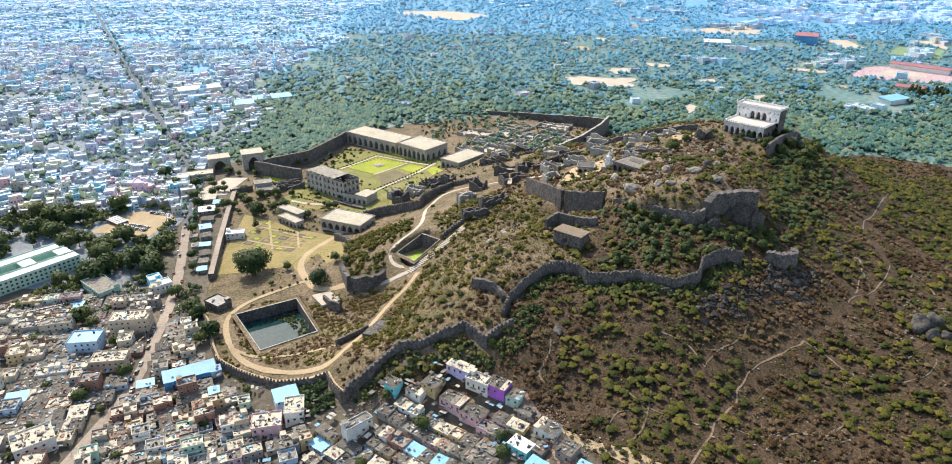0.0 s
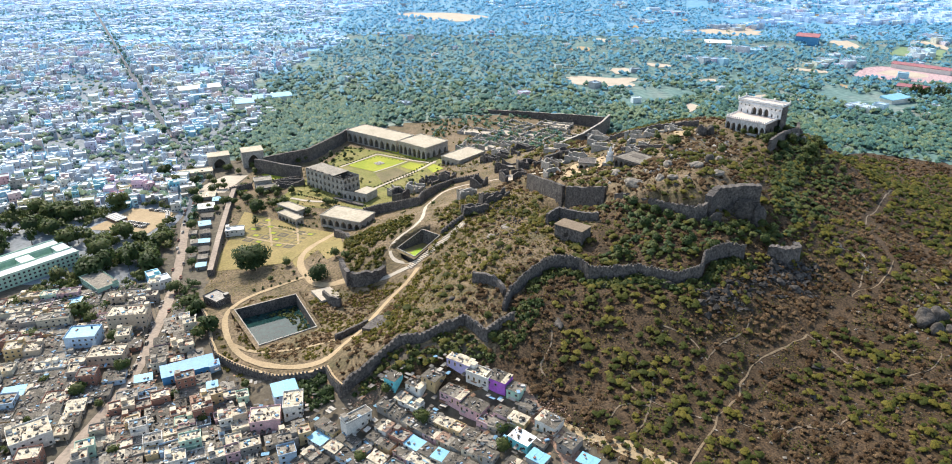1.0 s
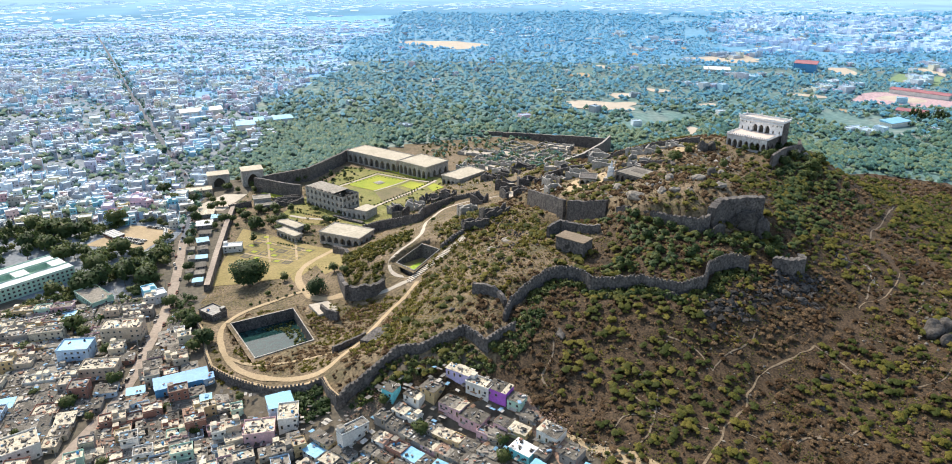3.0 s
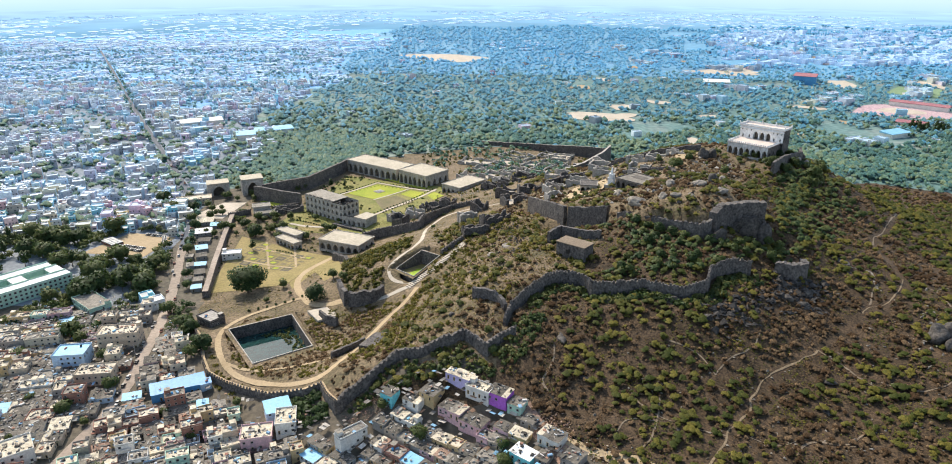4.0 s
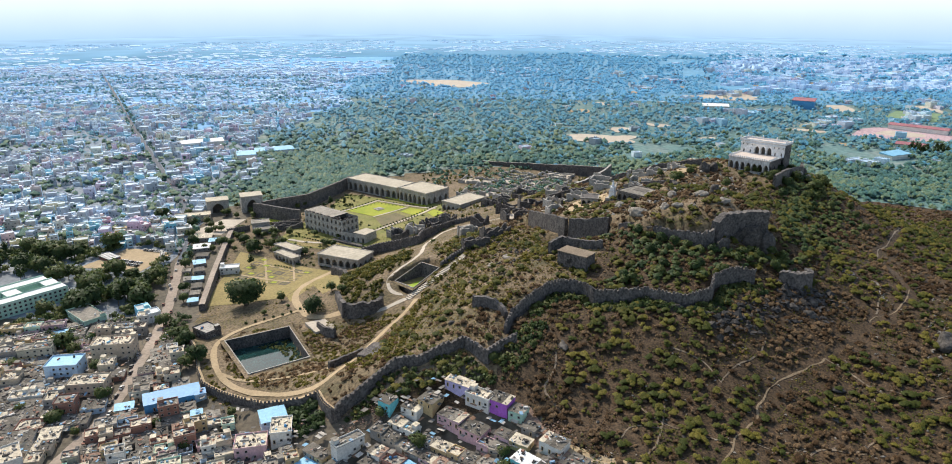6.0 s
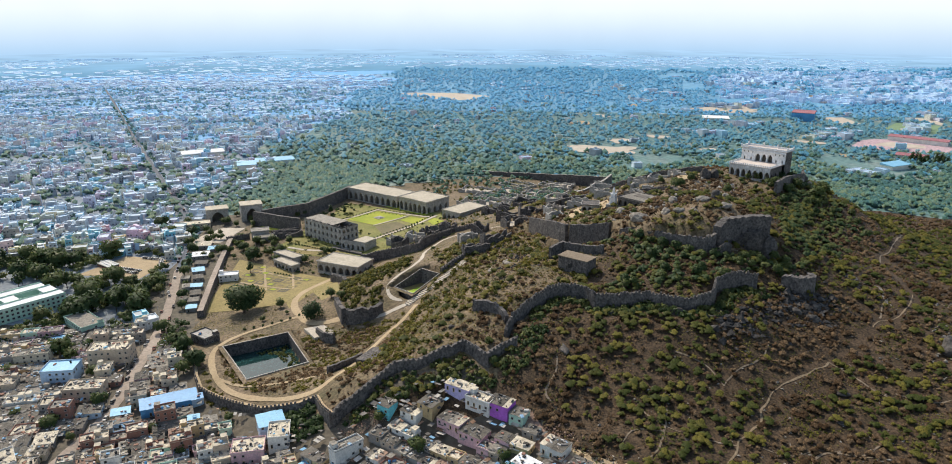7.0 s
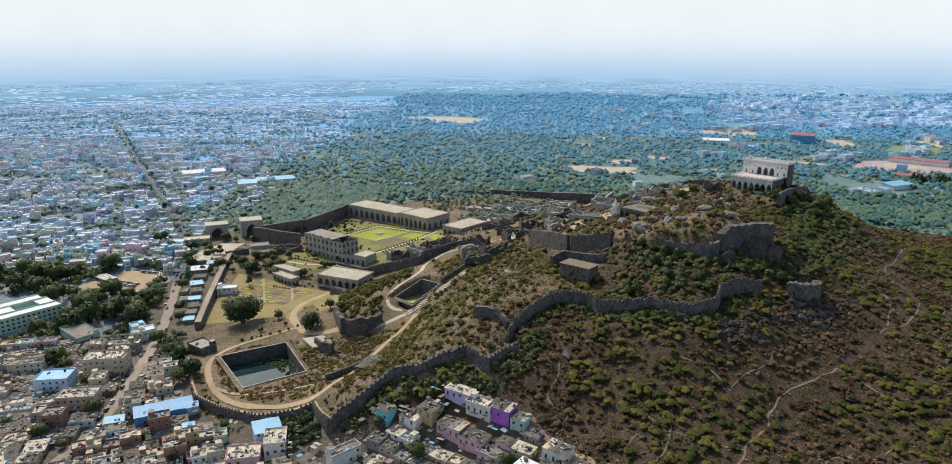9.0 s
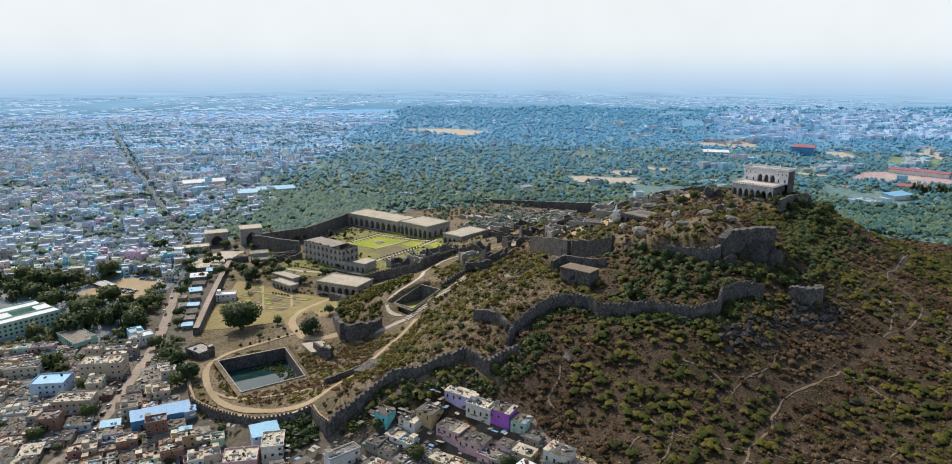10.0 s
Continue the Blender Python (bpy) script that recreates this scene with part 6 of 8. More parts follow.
hall(-14, 717, -40, 25, 42, 11, 4, "arched stone hall at the foot of the hill", 4, base=4)
hall(-112, 562, -24, 40, 24, 7.5, 6, "low arched garden hall with a broad cream roof", 3, base=3)
hall(-168, 591, -38, 28, 10, 6, 5, "low arcaded wing beside the garden", 2, base=0)
hall(-165, 573, -40, 26, 8, 5, 5, "low roofed arcade by the garden wall", 2, base=0)

# the three-storey palace ruin
def palace():
    e = thing("palace_ruin", -168, 655, 1.5, -38, "ruined three-storey stone palace with rows of arched windows", "palace")
    w, d, h = 54, 20, 19
    b = Build()
    for k in range(3):
        arch_wall(b, (0, 0), (w, 0), k * 6.3 - (3 if k == 0 else 0), (k + 1) * 6.3, 9, 2.6, 3.6, 1.6, sill=1.4 + (3 if k == 0 else 0))
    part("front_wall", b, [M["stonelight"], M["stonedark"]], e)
    b = Build()
    for k in range(3):
        arch_wall(b, (w, 0), (w, d), k * 6.3 - (3 if k == 0 else 0), (k + 1) * 6.3, 4, 2.4, 3.4, 1.6, sill=1.4 + (3 if k == 0 else 0))
    part("side_wall", b, [M["stonelight"], M["stonedark"]], e)
    b = Build()
    b.quad((0, d, -3), (0, 0, -3), (0, 0, h), (0, d, h))
    b.quad((w, d, -3), (0, d, -3), (0, d, h), (w, d, h))
    part("back_wall", b, M["stonelight"], e)
    b = Build()
    b.box(w * 0.36, d / 2, h, w * 0.72 + 0.8, d + 0.8, 0.5)
    part("roof", b, M["concrete"], e, "dark weathered flat roof")
    b = Build()
    b.box(w * 0.86, d / 2, 12.6, w * 0.27, d - 1, 0.4)
    part("fallen_floor", b, M["stonedark"], e)
    for i in range(9):
        b = Build()
        b.box(w * 0.74 + i * 1.7, float(rng.uniform(0.8, d - 1)), h - 3, 1.6, float(rng.uniform(0.8, 2.2)), float(rng.uniform(1.2, 4.2)), float(rng.uniform(-8, 8)))
        part("broken_wall", b, M["stone"], e)
    for k in range(10):
        b = Build()
        b.box(w * (0.05 + 0.1 * k), 0.2, h + 0.5, w * 0.07, 0.5, float(rng.uniform(0.3, 1.1)))
        part("parapet", b, M["stone"], e)
    # the lower eastern wing
    b = Build()
    arch_wall(b, (w, -2), (w + 26, 4), -3, 9.5, 5, 2.8, 4.4, 1.6, sill=4.5)
    b.quad((w + 26, 4, -3), (w + 24, 20, -3), (w + 24, 20, 9.5), (w + 26, 4, 9.5))
    part("wing_wall", b, [M["stonelight"], M["stonedark"]], e)
    b = Build()
    b.prism([(w + 12, 2), (w + 26, 4), (w + 24, 20), (w + 11, 19)], 9.2, 9.7)
    part("wing_roof", b, M["limeroof"], e)
    b = Build()
    b.prism([(w - 6, -9), (w + 30, -5), (w + 28, -1.5), (w - 6, -5)], -3, 2.2)
    part("plinth", b, M["stone"], e)


palace()


def ruin(x, y, w, d, h, rot, seed, label="roofless stone ruin with broken walls", inner=True, light=False):
    """Roofless walls of uneven height round a floor."""
    r = np.random.default_rng(seed)
    z0 = gz(x, y)
    e = thing("ruin", x, y, z0, rot, label, "ruin", "palace ruins")
    stone = M["stonelight" if light else "stone"]
    h *= 1.25

    def run(p0, p1, hh):
        p = along(np.array([p0, p1], float), 2.2)
        top = np.clip(hh * (0.68 + 0.36 * noise_line(len(p), r)) + r.normal(0, 0.35, len(p)), 0.7, hh * 1.15)
        b = Build()
        n = sides(p)
        for i in range(len(p) - 1):
            if r.random() < 0.12:
                continue
            q = [p[i] - n[i] * 0.6, p[i + 1] - n[i + 1] * 0.6, p[i + 1] + n[i + 1] * 0.6, p[i] + n[i] * 0.6]
            b.prism(q, -3, [top[i], top[i + 1], top[i + 1], top[i]])
        part("broken_wall", b, stone, e)

    a, c = w / 2, d / 2
    run((-a, -c), (a, -c), h)
    run((a, -c), (a, c), h)
    run((a, c), (-a, c), h)
    run((-a, c), (-a, -c), h)
    if inner:
        run((-a + w * r.uniform(0.25, 0.7), -c), (-a + w * r.uniform(0.3, 0.7), c), h * 0.8)
        run((-a, -c + d * r.uniform(0.3, 0.7)), (a, -c + d * r.uniform(0.3, 0.7)), h * 0.8)
    b = Build()
    b.box(0, 0, -0.5, w - 0.4, d - 0.4, 0.9)
    part("floor", b, M["pale" if r.random() < 0.5 else "brownbed"], e)
    return e


for i, (x, y, w, d, h, rot) in enumerate([(20, 745, 30, 20, 7, -36), (45, 770, 26, 20, 6, -30), (15, 790, 34, 22, 7, -36), (60, 735, 22, 16, 6, -28), (70, 800, 34, 26, 6, -34), (95, 830, 30, 26, 6, -34), (40, 820, 30, 24, 6, -30), (110, 790, 26, 22, 5, -30),
                                         (-10, 760, 20, 18, 8, -36), (0, 830, 40, 24, 6, -34), (50, 860, 36, 30, 6, -34), (100, 870, 40, 26, 6, -34)]):
    ruin(x, y, w, d, h * 0.62, rot + 17 * math.sin(3.1 * i), 60 + i, inner=i % 3 > 0, light=True)
for i, (x, y, w, d, h, rot) in enumerate([(-58, 622, 14, 12, 7, -30), (-70, 606, 12, 10, 8, -30), (-45, 638, 16, 12, 6, -32), (-28, 640, 12, 12, 7, -30), (-78, 622, 10, 8, 7, -30), (2, 578, 12, 10, 9, -30), (-1, 490, 19, 8, 7, 18), (14, 512, 22, 9, 8, 22), (-8, 545, 14, 8, 7, 25),
                                         (32, 578, 20, 14, 6, 20), (14, 678, 16, 12, 5, -30), (32, 672, 20, 14, 5, -14), (28, 706, 18, 16, 5, -40), (48, 690, 20, 16, 6, -24), (48, 600, 22, 14, 7, 5), (30, 620, 24, 16, 6, -10), (66, 575, 16, 12, 6, 30), (84, 600, 20, 12, 5, -5)]):
    ruin(x, y, w, d, h, rot, 90 + i, inner=i % 2 == 0, light=i % 4 == 0)


# hut on the slope
def stone_hut():
    e = thing("stone_hut", 61, 407, 60.0, -39, "square windowed stone hut with a pale flat roof", "hut")
    b = Build()
    b.box(0, 0, -7, 20, 11, 15.2)
    part("wall_body", b, M["stone"], e)
    b = Build()
    b.box(0, 0, 8.2, 20.8, 11.8, 0.5)
    part("roof", b, M["trail"], e)
    # dark blocks on the unbroken wall imitate the shade in a hole
    b = Build()
    b.prism([(-3, -5.62), (-0.6, -5.62), (-0.6, -5.4), (-3, -5.4)], 1.8, 4.6)
    b.prism([(-1.2, -5.62), (0.4, -5.62), (0.4, -5.4), (-1.2, -5.4)], 2.8, 5.4)
    part("breach", b, M["dark"], e, "dark blocks standing for a shaded ragged hole in the wall")


stone_hut()


def pool(name, poly, rim, depth, level, fill, label, wide_rim, coping="stone"):
    e = thing(name, 0, 0, 0, 0, label, "tank")
    inn, out = poly, wide(poly, wide_rim)
    if (inn[1][0] - inn[0][0]) * (inn[2][1] - inn[0][1]) - (inn[1][1] - inn[0][1]) * (inn[2][0] - inn[0][0]) > 0:
        inn, out = inn[::-1], out[::-1]
    for i in range(4):
        a, c, ao, co = inn[i], inn[(i + 1) % 4], out[i], out[(i + 1) % 4]
        b = Build()
        b.quad((*a, rim[i] - depth), (*c, rim[(i + 1) % 4] - depth), (*c, rim[(i + 1) % 4]), (*a, rim[i]), 0)
        part("side_wall", b, M["stone"], e)
        b = Build()
        am, cm = [tuple(np.array(p) * 0.8 + np.array(q) * 0.2) for p, q in ((a, ao), (c, co))]
        j = (i + 1) % 4
        b.quad((*a, rim[i]), (*c, rim[j]), (*cm, rim[j]), (*am, rim[i]), 0)
        b.quad((*am, rim[i]), (*cm, rim[j]), (*cm, rim[j] - 0.5), (*am, rim[i] - 0.5), 0)
        b.quad((*am, rim[i] - 0.5), (*cm, rim[j] - 0.5), (*co, rim[j] - 0.9), (*ao, rim[i] - 0.9), 1)
        part("coping", b, [M["stonelight"], M[coping]], e)
    b = Build()
    w2 = wide(inn, 0.3)
    b.quad(*[(x, y, level) for x, y in w2[::-1]])
    part("water" if fill == "water" else "floor", b, M[fill], e)
    return e


pool("pond", POND, [9, 9, 9.6, 9.6], 14, 0.8, "water", "square stone-walled pond with dark green water", 4.8, "grassland")
pool("dry_tank", TANK, [31, 36.5, 36.5, 28.5][::-1], 20, 25.6, "drygrass", "sunken stone tank with algae on its floor", 3.6, "grassland")


def baradari():
    """White summit pavilion: arcaded lower storey, terrace, and upper hall."""
    e = thing("summit_pavilion", 214, 589, 79.0, -45, "white two-storey arched pavilion on the hill top", "pavilion")
    w, d = 35.0, 23.0
    b = Build()
    arch_wall(b, (0, 0), (w, 0), -6, 11, 7, 3.9, 6.4, 2.6, sill=7.0, pointed=0.75)
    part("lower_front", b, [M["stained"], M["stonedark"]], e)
    b = Build()
    arch_wall(b, (w, 0), (w, d), -8, 11, 3, 2.2, 4.0, 1.5, sill=10)
    part("lower_side", b, [M["stone"], M["stonedark"]], e, "dark stone side wall")
    b = Build()
    b.quad((0, d, -6), (0, 0, -6), (0, 0, 11), (0, d, 11))
    part("lower_side", b, M["white"], e)
    b = Build()
    b.box(w / 2, d / 2, 10.6, w + 0.8, d + 0.8, 0.45)
    part("terrace", b, M["terrace"], e, "rosy cream plastered terrace floor")
    merlon_row(e, (0.5, 0), (w - 0.5, 0), 11.05, 1.9, 1.1, 1.5, M["white"])
    merlon_row(e, (w, 0.5), (w, d - 2), 11.05, 1.9, 1.1, 1.5, M["white"])
    merlon_row(e, (0, 0.5), (0, d - 2), 11.05, 1.9, 1.1, 1.5, M["white"])
    y0, y1 = d, d + 13.0
    b = Build()
    arch_wall(b, (10.5, y0), (26.5, y0), 11, 21.5, 3, 4.3, 6.6, 3.0, m=0, pointed=0.7)
    for a, c in ((-1, 10.5), (26.5, w + 2)):
        arch_wall(b, (a, y0), (c, y0), 11, 16, 2, 1.3, 3.0, 0.8, sill=0.6)
        arch_wall(b, (a, y0), (c, y0), 16, 21.5, 3, 0.9, 1.7, 0.6, sill=1.6)
    part("upper_front", b, [M["white"], M["stonedark"]], e)
    b = Build()
    arch_wall(b, (w + 2, y0), (w + 2, y1), -8, 21.5, 2, 1.4, 2.6, 0.8, sill=21)
    part("upper_side", b, [M["stone"], M["dark"]], e, "dark stone side wall")
    b = Build()
    b.quad((-1, y1, -8), (-1, y0, -8), (-1, y0, 21.5), (-1, y1, 21.5))
    b.quad((w + 2, y1, -8), (-1, y1, -8), (-1, y1, 21.5), (w + 2, y1, 21.5))
    part("back_wall", b, M["white"], e)
    b = Build()
    b.box(w / 2 + 0.5, (y0 + y1) / 2, 21.3, w + 4.4, y1 - y0 + 1.4, 0.4)
    part("roof", b, M["terrace"], e)
    b = Build()
    b.box(w / 2 + 0.5, y0 - 0.5, 19.6, w + 3.6, 1.4, 0.25)
    part("eave", b, M["white"], e)
    for px, py, sx, sy in ((w / 2 + 0.5, y0 - 0.5, w + 4.4, 0.4), (w / 2 + 0.5, y1 + 0.5, w + 4.4, 0.4), (-1.5, (y0 + y1) / 2, 0.4, y1 - y0 + 0.6), (w + 2.5, (y0 + y1) / 2, 0.4, y1 - y0 + 0.6)):
        b = Build()
        b.box(px, py, 21.7, sx, sy, 1.5)
        part("parapet", b, M["white"], e)
    for px, py in ((-1.5, y0 - 0.5), (w + 2.5, y0 - 0.5), (-1.5, y1 + 0.5), (w + 2.5, y1 + 0.5), (12, y1 + 0.5), (24, y1 + 0.5)):
        b = Build()
        b.tube(px, py, 21.7, 24.2, 0.55, 0.45, 8)
        b.tube(px, py, 24.2, 25.2, 0.7, 0.1, 8)
        part("finial", b, M["white"], e)


baradari()

# ---------------------------------------------------------------- gardens of the lower fort
GARDEN = [(-204, 476), (-143, 482), (-124, 546), (-212, 592)]
patch("garden_ground", GARDEN, M["drygrass"], "dry yellow grass of the fort garden", "lawn", 0.25)
c, s = math.cos(radians(-24)), math.sin(radians(-24))
for i in range(6):
    for j in range(6):
        u, v = -27 + 10.5 * i, -25 + 9.5 * j
        cx, cy = -166 + c * u - s * v, 550 + s * u + c * v
        if not inside(wide(GARDEN, -7), np.array([cx]), np.array([cy]))[0]:
            continue
        q = [(cx + c * a - s * b, cy + s * a + c * b) for a, b in ((-4.2, -3.6), (4.2, -3.6), (4.2, 3.6), (-4.2, 3.6))]
        patch("garden_bed", q, M[("brownbed", "drygrass", "brownbed", "soil")[(i * 3 + j) % 4]], "bare brown bed of the formal garden", "garden bed", 0.42)
        q = [(cx + c * a - s * b, cy + s * a + c * b) for a, b in ((-2.4, -1.8), (2.4, -1.8), (2.4, 1.8), (-2.4, 1.8))]
        patch("garden_bed", q, M[("lawn", "brownbed")[(i + j) % 2]] if (i + j) % 3 else M["drygrass"], "small planted bed of the formal garden", "garden bed", 0.5)
for a, b in (((-190, 566), (-140, 541)), ((-196, 540), (-150, 520)), ((-186, 578), (-168, 520)), ((-158, 566), (-146, 520))):
    ribbon("garden_path", [a, b], 1.8, M["sand"], "narrow sandy garden path", 0.46, round_it=0, wob=0.05)
patch("garden_ground", [(-142, 483), (-136, 470), (-112, 533), (-124, 546)], M["drygrass"], "dry yellow grass beside the walk", "lawn", 0.2)
patch("lawn", [(-128, 505), (-112, 470), (-100, 480), (-112, 525)], M["drygrass"], "yellow dry lawn below the bastion", "lawn", 0.22)

COURT = [(-150, 712), (-112, 772), (-40, 716), (-92, 645)]
patch("court_ground", [(-190, 605), (-150, 790), (-30, 730), (-70, 590)], M["courtgrass"], "grass and earth of the palace court", "ground", 0.15)
patch("lawn", [(-141, 722), (-111, 754), (-77, 733), (-107, 699)], M["lawn"], "square watered green lawn in the palace court", "lawn", 0.45)
patch("flower_bed", [(-106, 694), (-86, 712), (-64, 681), (-91, 654)], M["brownbed"], "bare earthen parterre in the palace court", "garden bed", 0.42)
patch("lawn", [(-106, 773), (-98, 784), (-50, 740), (-56, 728)], M["lawn"], "long green lawn before the vaulted halls", "lawn", 0.45)
patch("lawn", [(-82, 716), (-72, 728), (-52, 712), (-62, 694)], M["lawn"], "small green lawn in the palace court", "lawn", 0.46)
patch("lawn", [(-52, 702), (-46, 714), (-34, 690), (-44, 678)], M["lawn"], "bright green lawn beside the hall", "lawn", 0.6)
patch("lawn", [(-225, 692), (-217, 704), (-193, 680), (-202, 668)], M["lawn"], "small green lawn below the court wall", "lawn", 0.3)
patch("lawn", [(-243, 648), (-234, 664), (-224, 643), (-234, 637)], M["lawn"], "small green lawn beside the street", "lawn", 0.3)
patch("lawn", [(-168, 606), (-160, 626), (-126, 612), (-130, 598)], M["drygrass"], "dry lawn before the palace ruin", "lawn", 0.3)
ribbon("garden_path", [(-146, 716), (-112, 760), (-74, 736), (-56, 724), (-44, 716)], 2.6, M["pale"], "pale path round the lawn", 0.55, round_it=0, wob=0.05)
ribbon("garden_path", [(-44, 724), (-66, 690), (-94, 652), (-110, 630), (-130, 612), (-158, 612), (-176, 620)], 3.4, M["pale"], "pale path below the palace", 0.55, round_it=1, wob=0.05)
ribbon("garden_path", [(-75, 733), (-108, 697)], 2.2, M["pale"], "pale path between lawn and parterre", 0.56, round_it=0, wob=0.05)
b = Build()
for k, (sz, h) in enumerate(((9, 0.35), (6, 0.7), (3, 1.0))):
    b.box(-106, 727, 1.2, sz, sz, h, 45)
b.done("fountain_platform", M["stonelight"])
tagged(bpy.data.objects["fountain_platform"], "low stepped stone platform in the lawn", "platform")


def shrub():
    q = clump(60, 0.3, 5, 0.95, -0.8, 5)
    return tagged(net("shrub", q.reshape(-1, 3), np.arange(240).reshape(-1, 4), M["leaf"], tint=np.full(240, 0.15)), "clipped dark green round shrub", "shrub", "clipped shrubs along the paths")


first = shrub()
used = False
for line, step, s in (([(-149, 716), (-113, 763), (-70, 737)], 4.5, 1.0), ([(-138, 722), (-110, 750), (-80, 733)], 5, 0.8), ([(-48, 724), (-70, 690), (-98, 652), (-132, 616)], 4.5, 1.1), ([(-62, 694), (-92, 650)], 4.5, 1.0), ([(-170, 628), (-128, 606)], 3.2, 1.0),
                      ([(-100, 783), (-52, 741)], 3.4, 0.9), ([(-158, 437), (-124, 451)], 6, 1.3), ([(-172, 560), (-158, 554)], 3, 1.0), ([(-158, 566), (-146, 560)], 3, 1.0), ([(-206, 480), (-213, 560)], 9, 1.0), ([(-118, 470), (-112, 490)], 6, 1.0)):
    for x, y in along(line, step):
        m = pose(x, y, gz(x, y) + 0.8 * s, 0, 0, float(rng.uniform(0, 360)))
        o = copy_thing(first, m) if used else first
        if not used:
            o.matrix_basis = m
            used = True
        o.scale = (s, s, s * float(rng.uniform(0.9, 1.3)))

x, y, r = strew(260, (-190, -110, 690, 800), 106)
k = inside([(-178, 738), (-150, 790), (-118, 775), (-152, 722)], x, y)
plants("green_shrubbery", M["leaf"], x[k], y[k], r.uniform(1.2, 3.2, k.sum()), 40, 0.27, "green shrubbery inside the court wall", "shrubs", seed=107, tint=r.uniform(0.1, 0.7, k.sum()))
# trees that stand by themselves
for x, y, sz, k in ((-221, 486, 0.8, 0), (-229, 508, 0.9, 1), (-236, 532, 0.8, 2), (-247, 556, 1.0, 0), (-252, 574, 0.9, 1), (-205, 602, 0.9, 0), (-216, 616, 1.0, 1), (-226, 628, 0.8, 2), (-262, 612, 1.1, 1), (-272, 632, 1.0, 0), (-283, 665, 1.1, 1), (-300, 700, 1.0, 0), (-262, 708, 0.9, 2), (-232, 752, 1.2, 0), (-216, 745, 1.1, 1), (-130, 626, 0.7, 2), (-150, 700, 0.9, 4), (-64, 650, 0.6, 0), (-40, 660, 0.6, 2), (-150, 452, 0.6, 2), (-135, 459, 0.5, 3)):
    plant(x, y, sz, k)
tree(20, 16.5, 9, 3200, 0.055, (0.05, 0.25), label="huge spreading dark tree in the dry garden", flat=0.62).matrix_basis = pose(-170, 474, gz(-170, 474))
tree(12, 8.2, 12, 1500, 0.075, (-0.05, 0.12), label="round dense dark green tree beside the walk", flat=0.95).matrix_basis = pose(-112, 441, gz(-112, 441))
for x, y, sz, k in ((-322, 687, 1.5, 1), (-303, 663, 1.3, 0), (-193, 561, 1.0, 4), (-199, 590, 1.3, 1), (-234, 608, 1.1, 0), (-247, 600, 0.9, 3), (-195, 415, 1.2, 0), (-187, 408, 1.0, 1), (-217, 442, 1.1, 0), (-169, 380, 1.2, 1), (-173, 372, 0.9, 0), (-146, 300, 0.9, 2), (-209, 345, 0.9, 0),
                    (-225, 324, 1.0, 0), (-266, 406, 1.5, 0), (-256, 400, 1.2, 2), (-137, 300, 0.7, 2), (-27, 279, 0.9, 0), (-161, 741, 1.0, 4), (-146, 743, 0.9, 4), (-195, 729, 1.2, 2), (-188, 736, 1.0, 0), (-144, 475, 1.0, 2), (-72, 629, 0.7, 2), (-152, 585, 1.1, 2), (-186, 600, 1.3, 2), (-178, 606, 1.0, 0),
                    (170, 549, 0.9, 2), (-105, 470, 0.8, 0), (-96, 462, 0.7, 0), (-120, 585, 0.9, 2), (-283, 380, 1.0, 0), (-250, 335, 0.8, 2), (-300, 330, 0.9, 0), (-240, 300, 0.7, 3), (-184, 300, 0.7, 3), (-120, 262, 0.7, 2), (-56, 262, 0.7, 0), (12, 264, 0.6, 0), (8, 314, 0.6, 0), (-232, 316, 0.5, 2)):
    plant(x, y, sz, k)
r = np.random.default_rng(77)
SCHOOL = [(-378, 470), (-336, 430), (-303, 495), (-332, 524), (-378, 518)]
n = 0
while n < 80:
    x, y = r.uniform(-500, -236), r.uniform(440, 645)
    if inside(WOODS_W, np.array([x]), np.array([y]))[0] and not inside(SCHOOL, np.array([x]), np.array([y]))[0] and not inside(wide(PARKING, 6), np.array([x]), np.array([y]))[0] and not near_line(ROAD, np.array([x]), np.array([y]), 9)[0]:
        plant(x, y, float(r.uniform(1.0, 1.9)), int(r.choice([0, 0, 1, 1, 2, 4])))
        n += 1
x, y = r.uniform(-500, -236, 1500), r.uniform(440, 645, 1500)
k = inside(WOODS_W, x, y) & ~inside(wide(SCHOOL, 4), x, y) & ~inside(wide(PARKING, 5), x, y) & ~near_line(ROAD, x, y, 9)
k &= field(x, y, 0.02, 14.0) > -0.32
plants("grove", M["leaf"], x[k], y[k], r.uniform(3.0, 6.0, k.sum()), 84, 0.175, "dense green grove round the school", "trees", seed=79, lift=0.75)
for x, y in zip(r.uniform(-300, -225, 26), r.uniform(640, 790, 26)):
    if not near_line(ROAD, np.array([x]), np.array([y]), 9)[0]:
        plant(x, y, float(r.uniform(0.7, 1.2)), int(r.choice([0, 2, 3])))
x = r.uniform(-1500, -290, 9500)
y = 620 + 1500 * r.random(9500) ** 1.2
k = (x < city_edge(y)) & ~near_line(ROAD, x, y, 3.5) & ((field(x, y, 0.012, 21.0) > 0.13) | (field(x, y, 0.011, 30.0) > 0.17) | near_line(ROAD, x, y, 8) | (r.random(len(x)) < 0.16))
near_k = k & (y + r.normal(0, 60, len(y)) < 1050)
far_k = k & ~near_k
canopy("town_trees", M["midleaf"], x[near_k], y[near_k], r.uniform(2.8, 6.4, near_k.sum()), 6, "green trees between the houses of the town", 78, lift=1.0)
# far town trees take the leaf colour with haze painted in
canopy("town_trees", M["hazeleaf"], x[far_k], y[far_k], r.uniform(2.6, 6.0, far_k.sum()), 3, "haze-tinted trees between the far houses of the town", 77, lift=0.8)
p = along(rounded(ROAD[6:13], 2), 5.0)
q = sides(p)
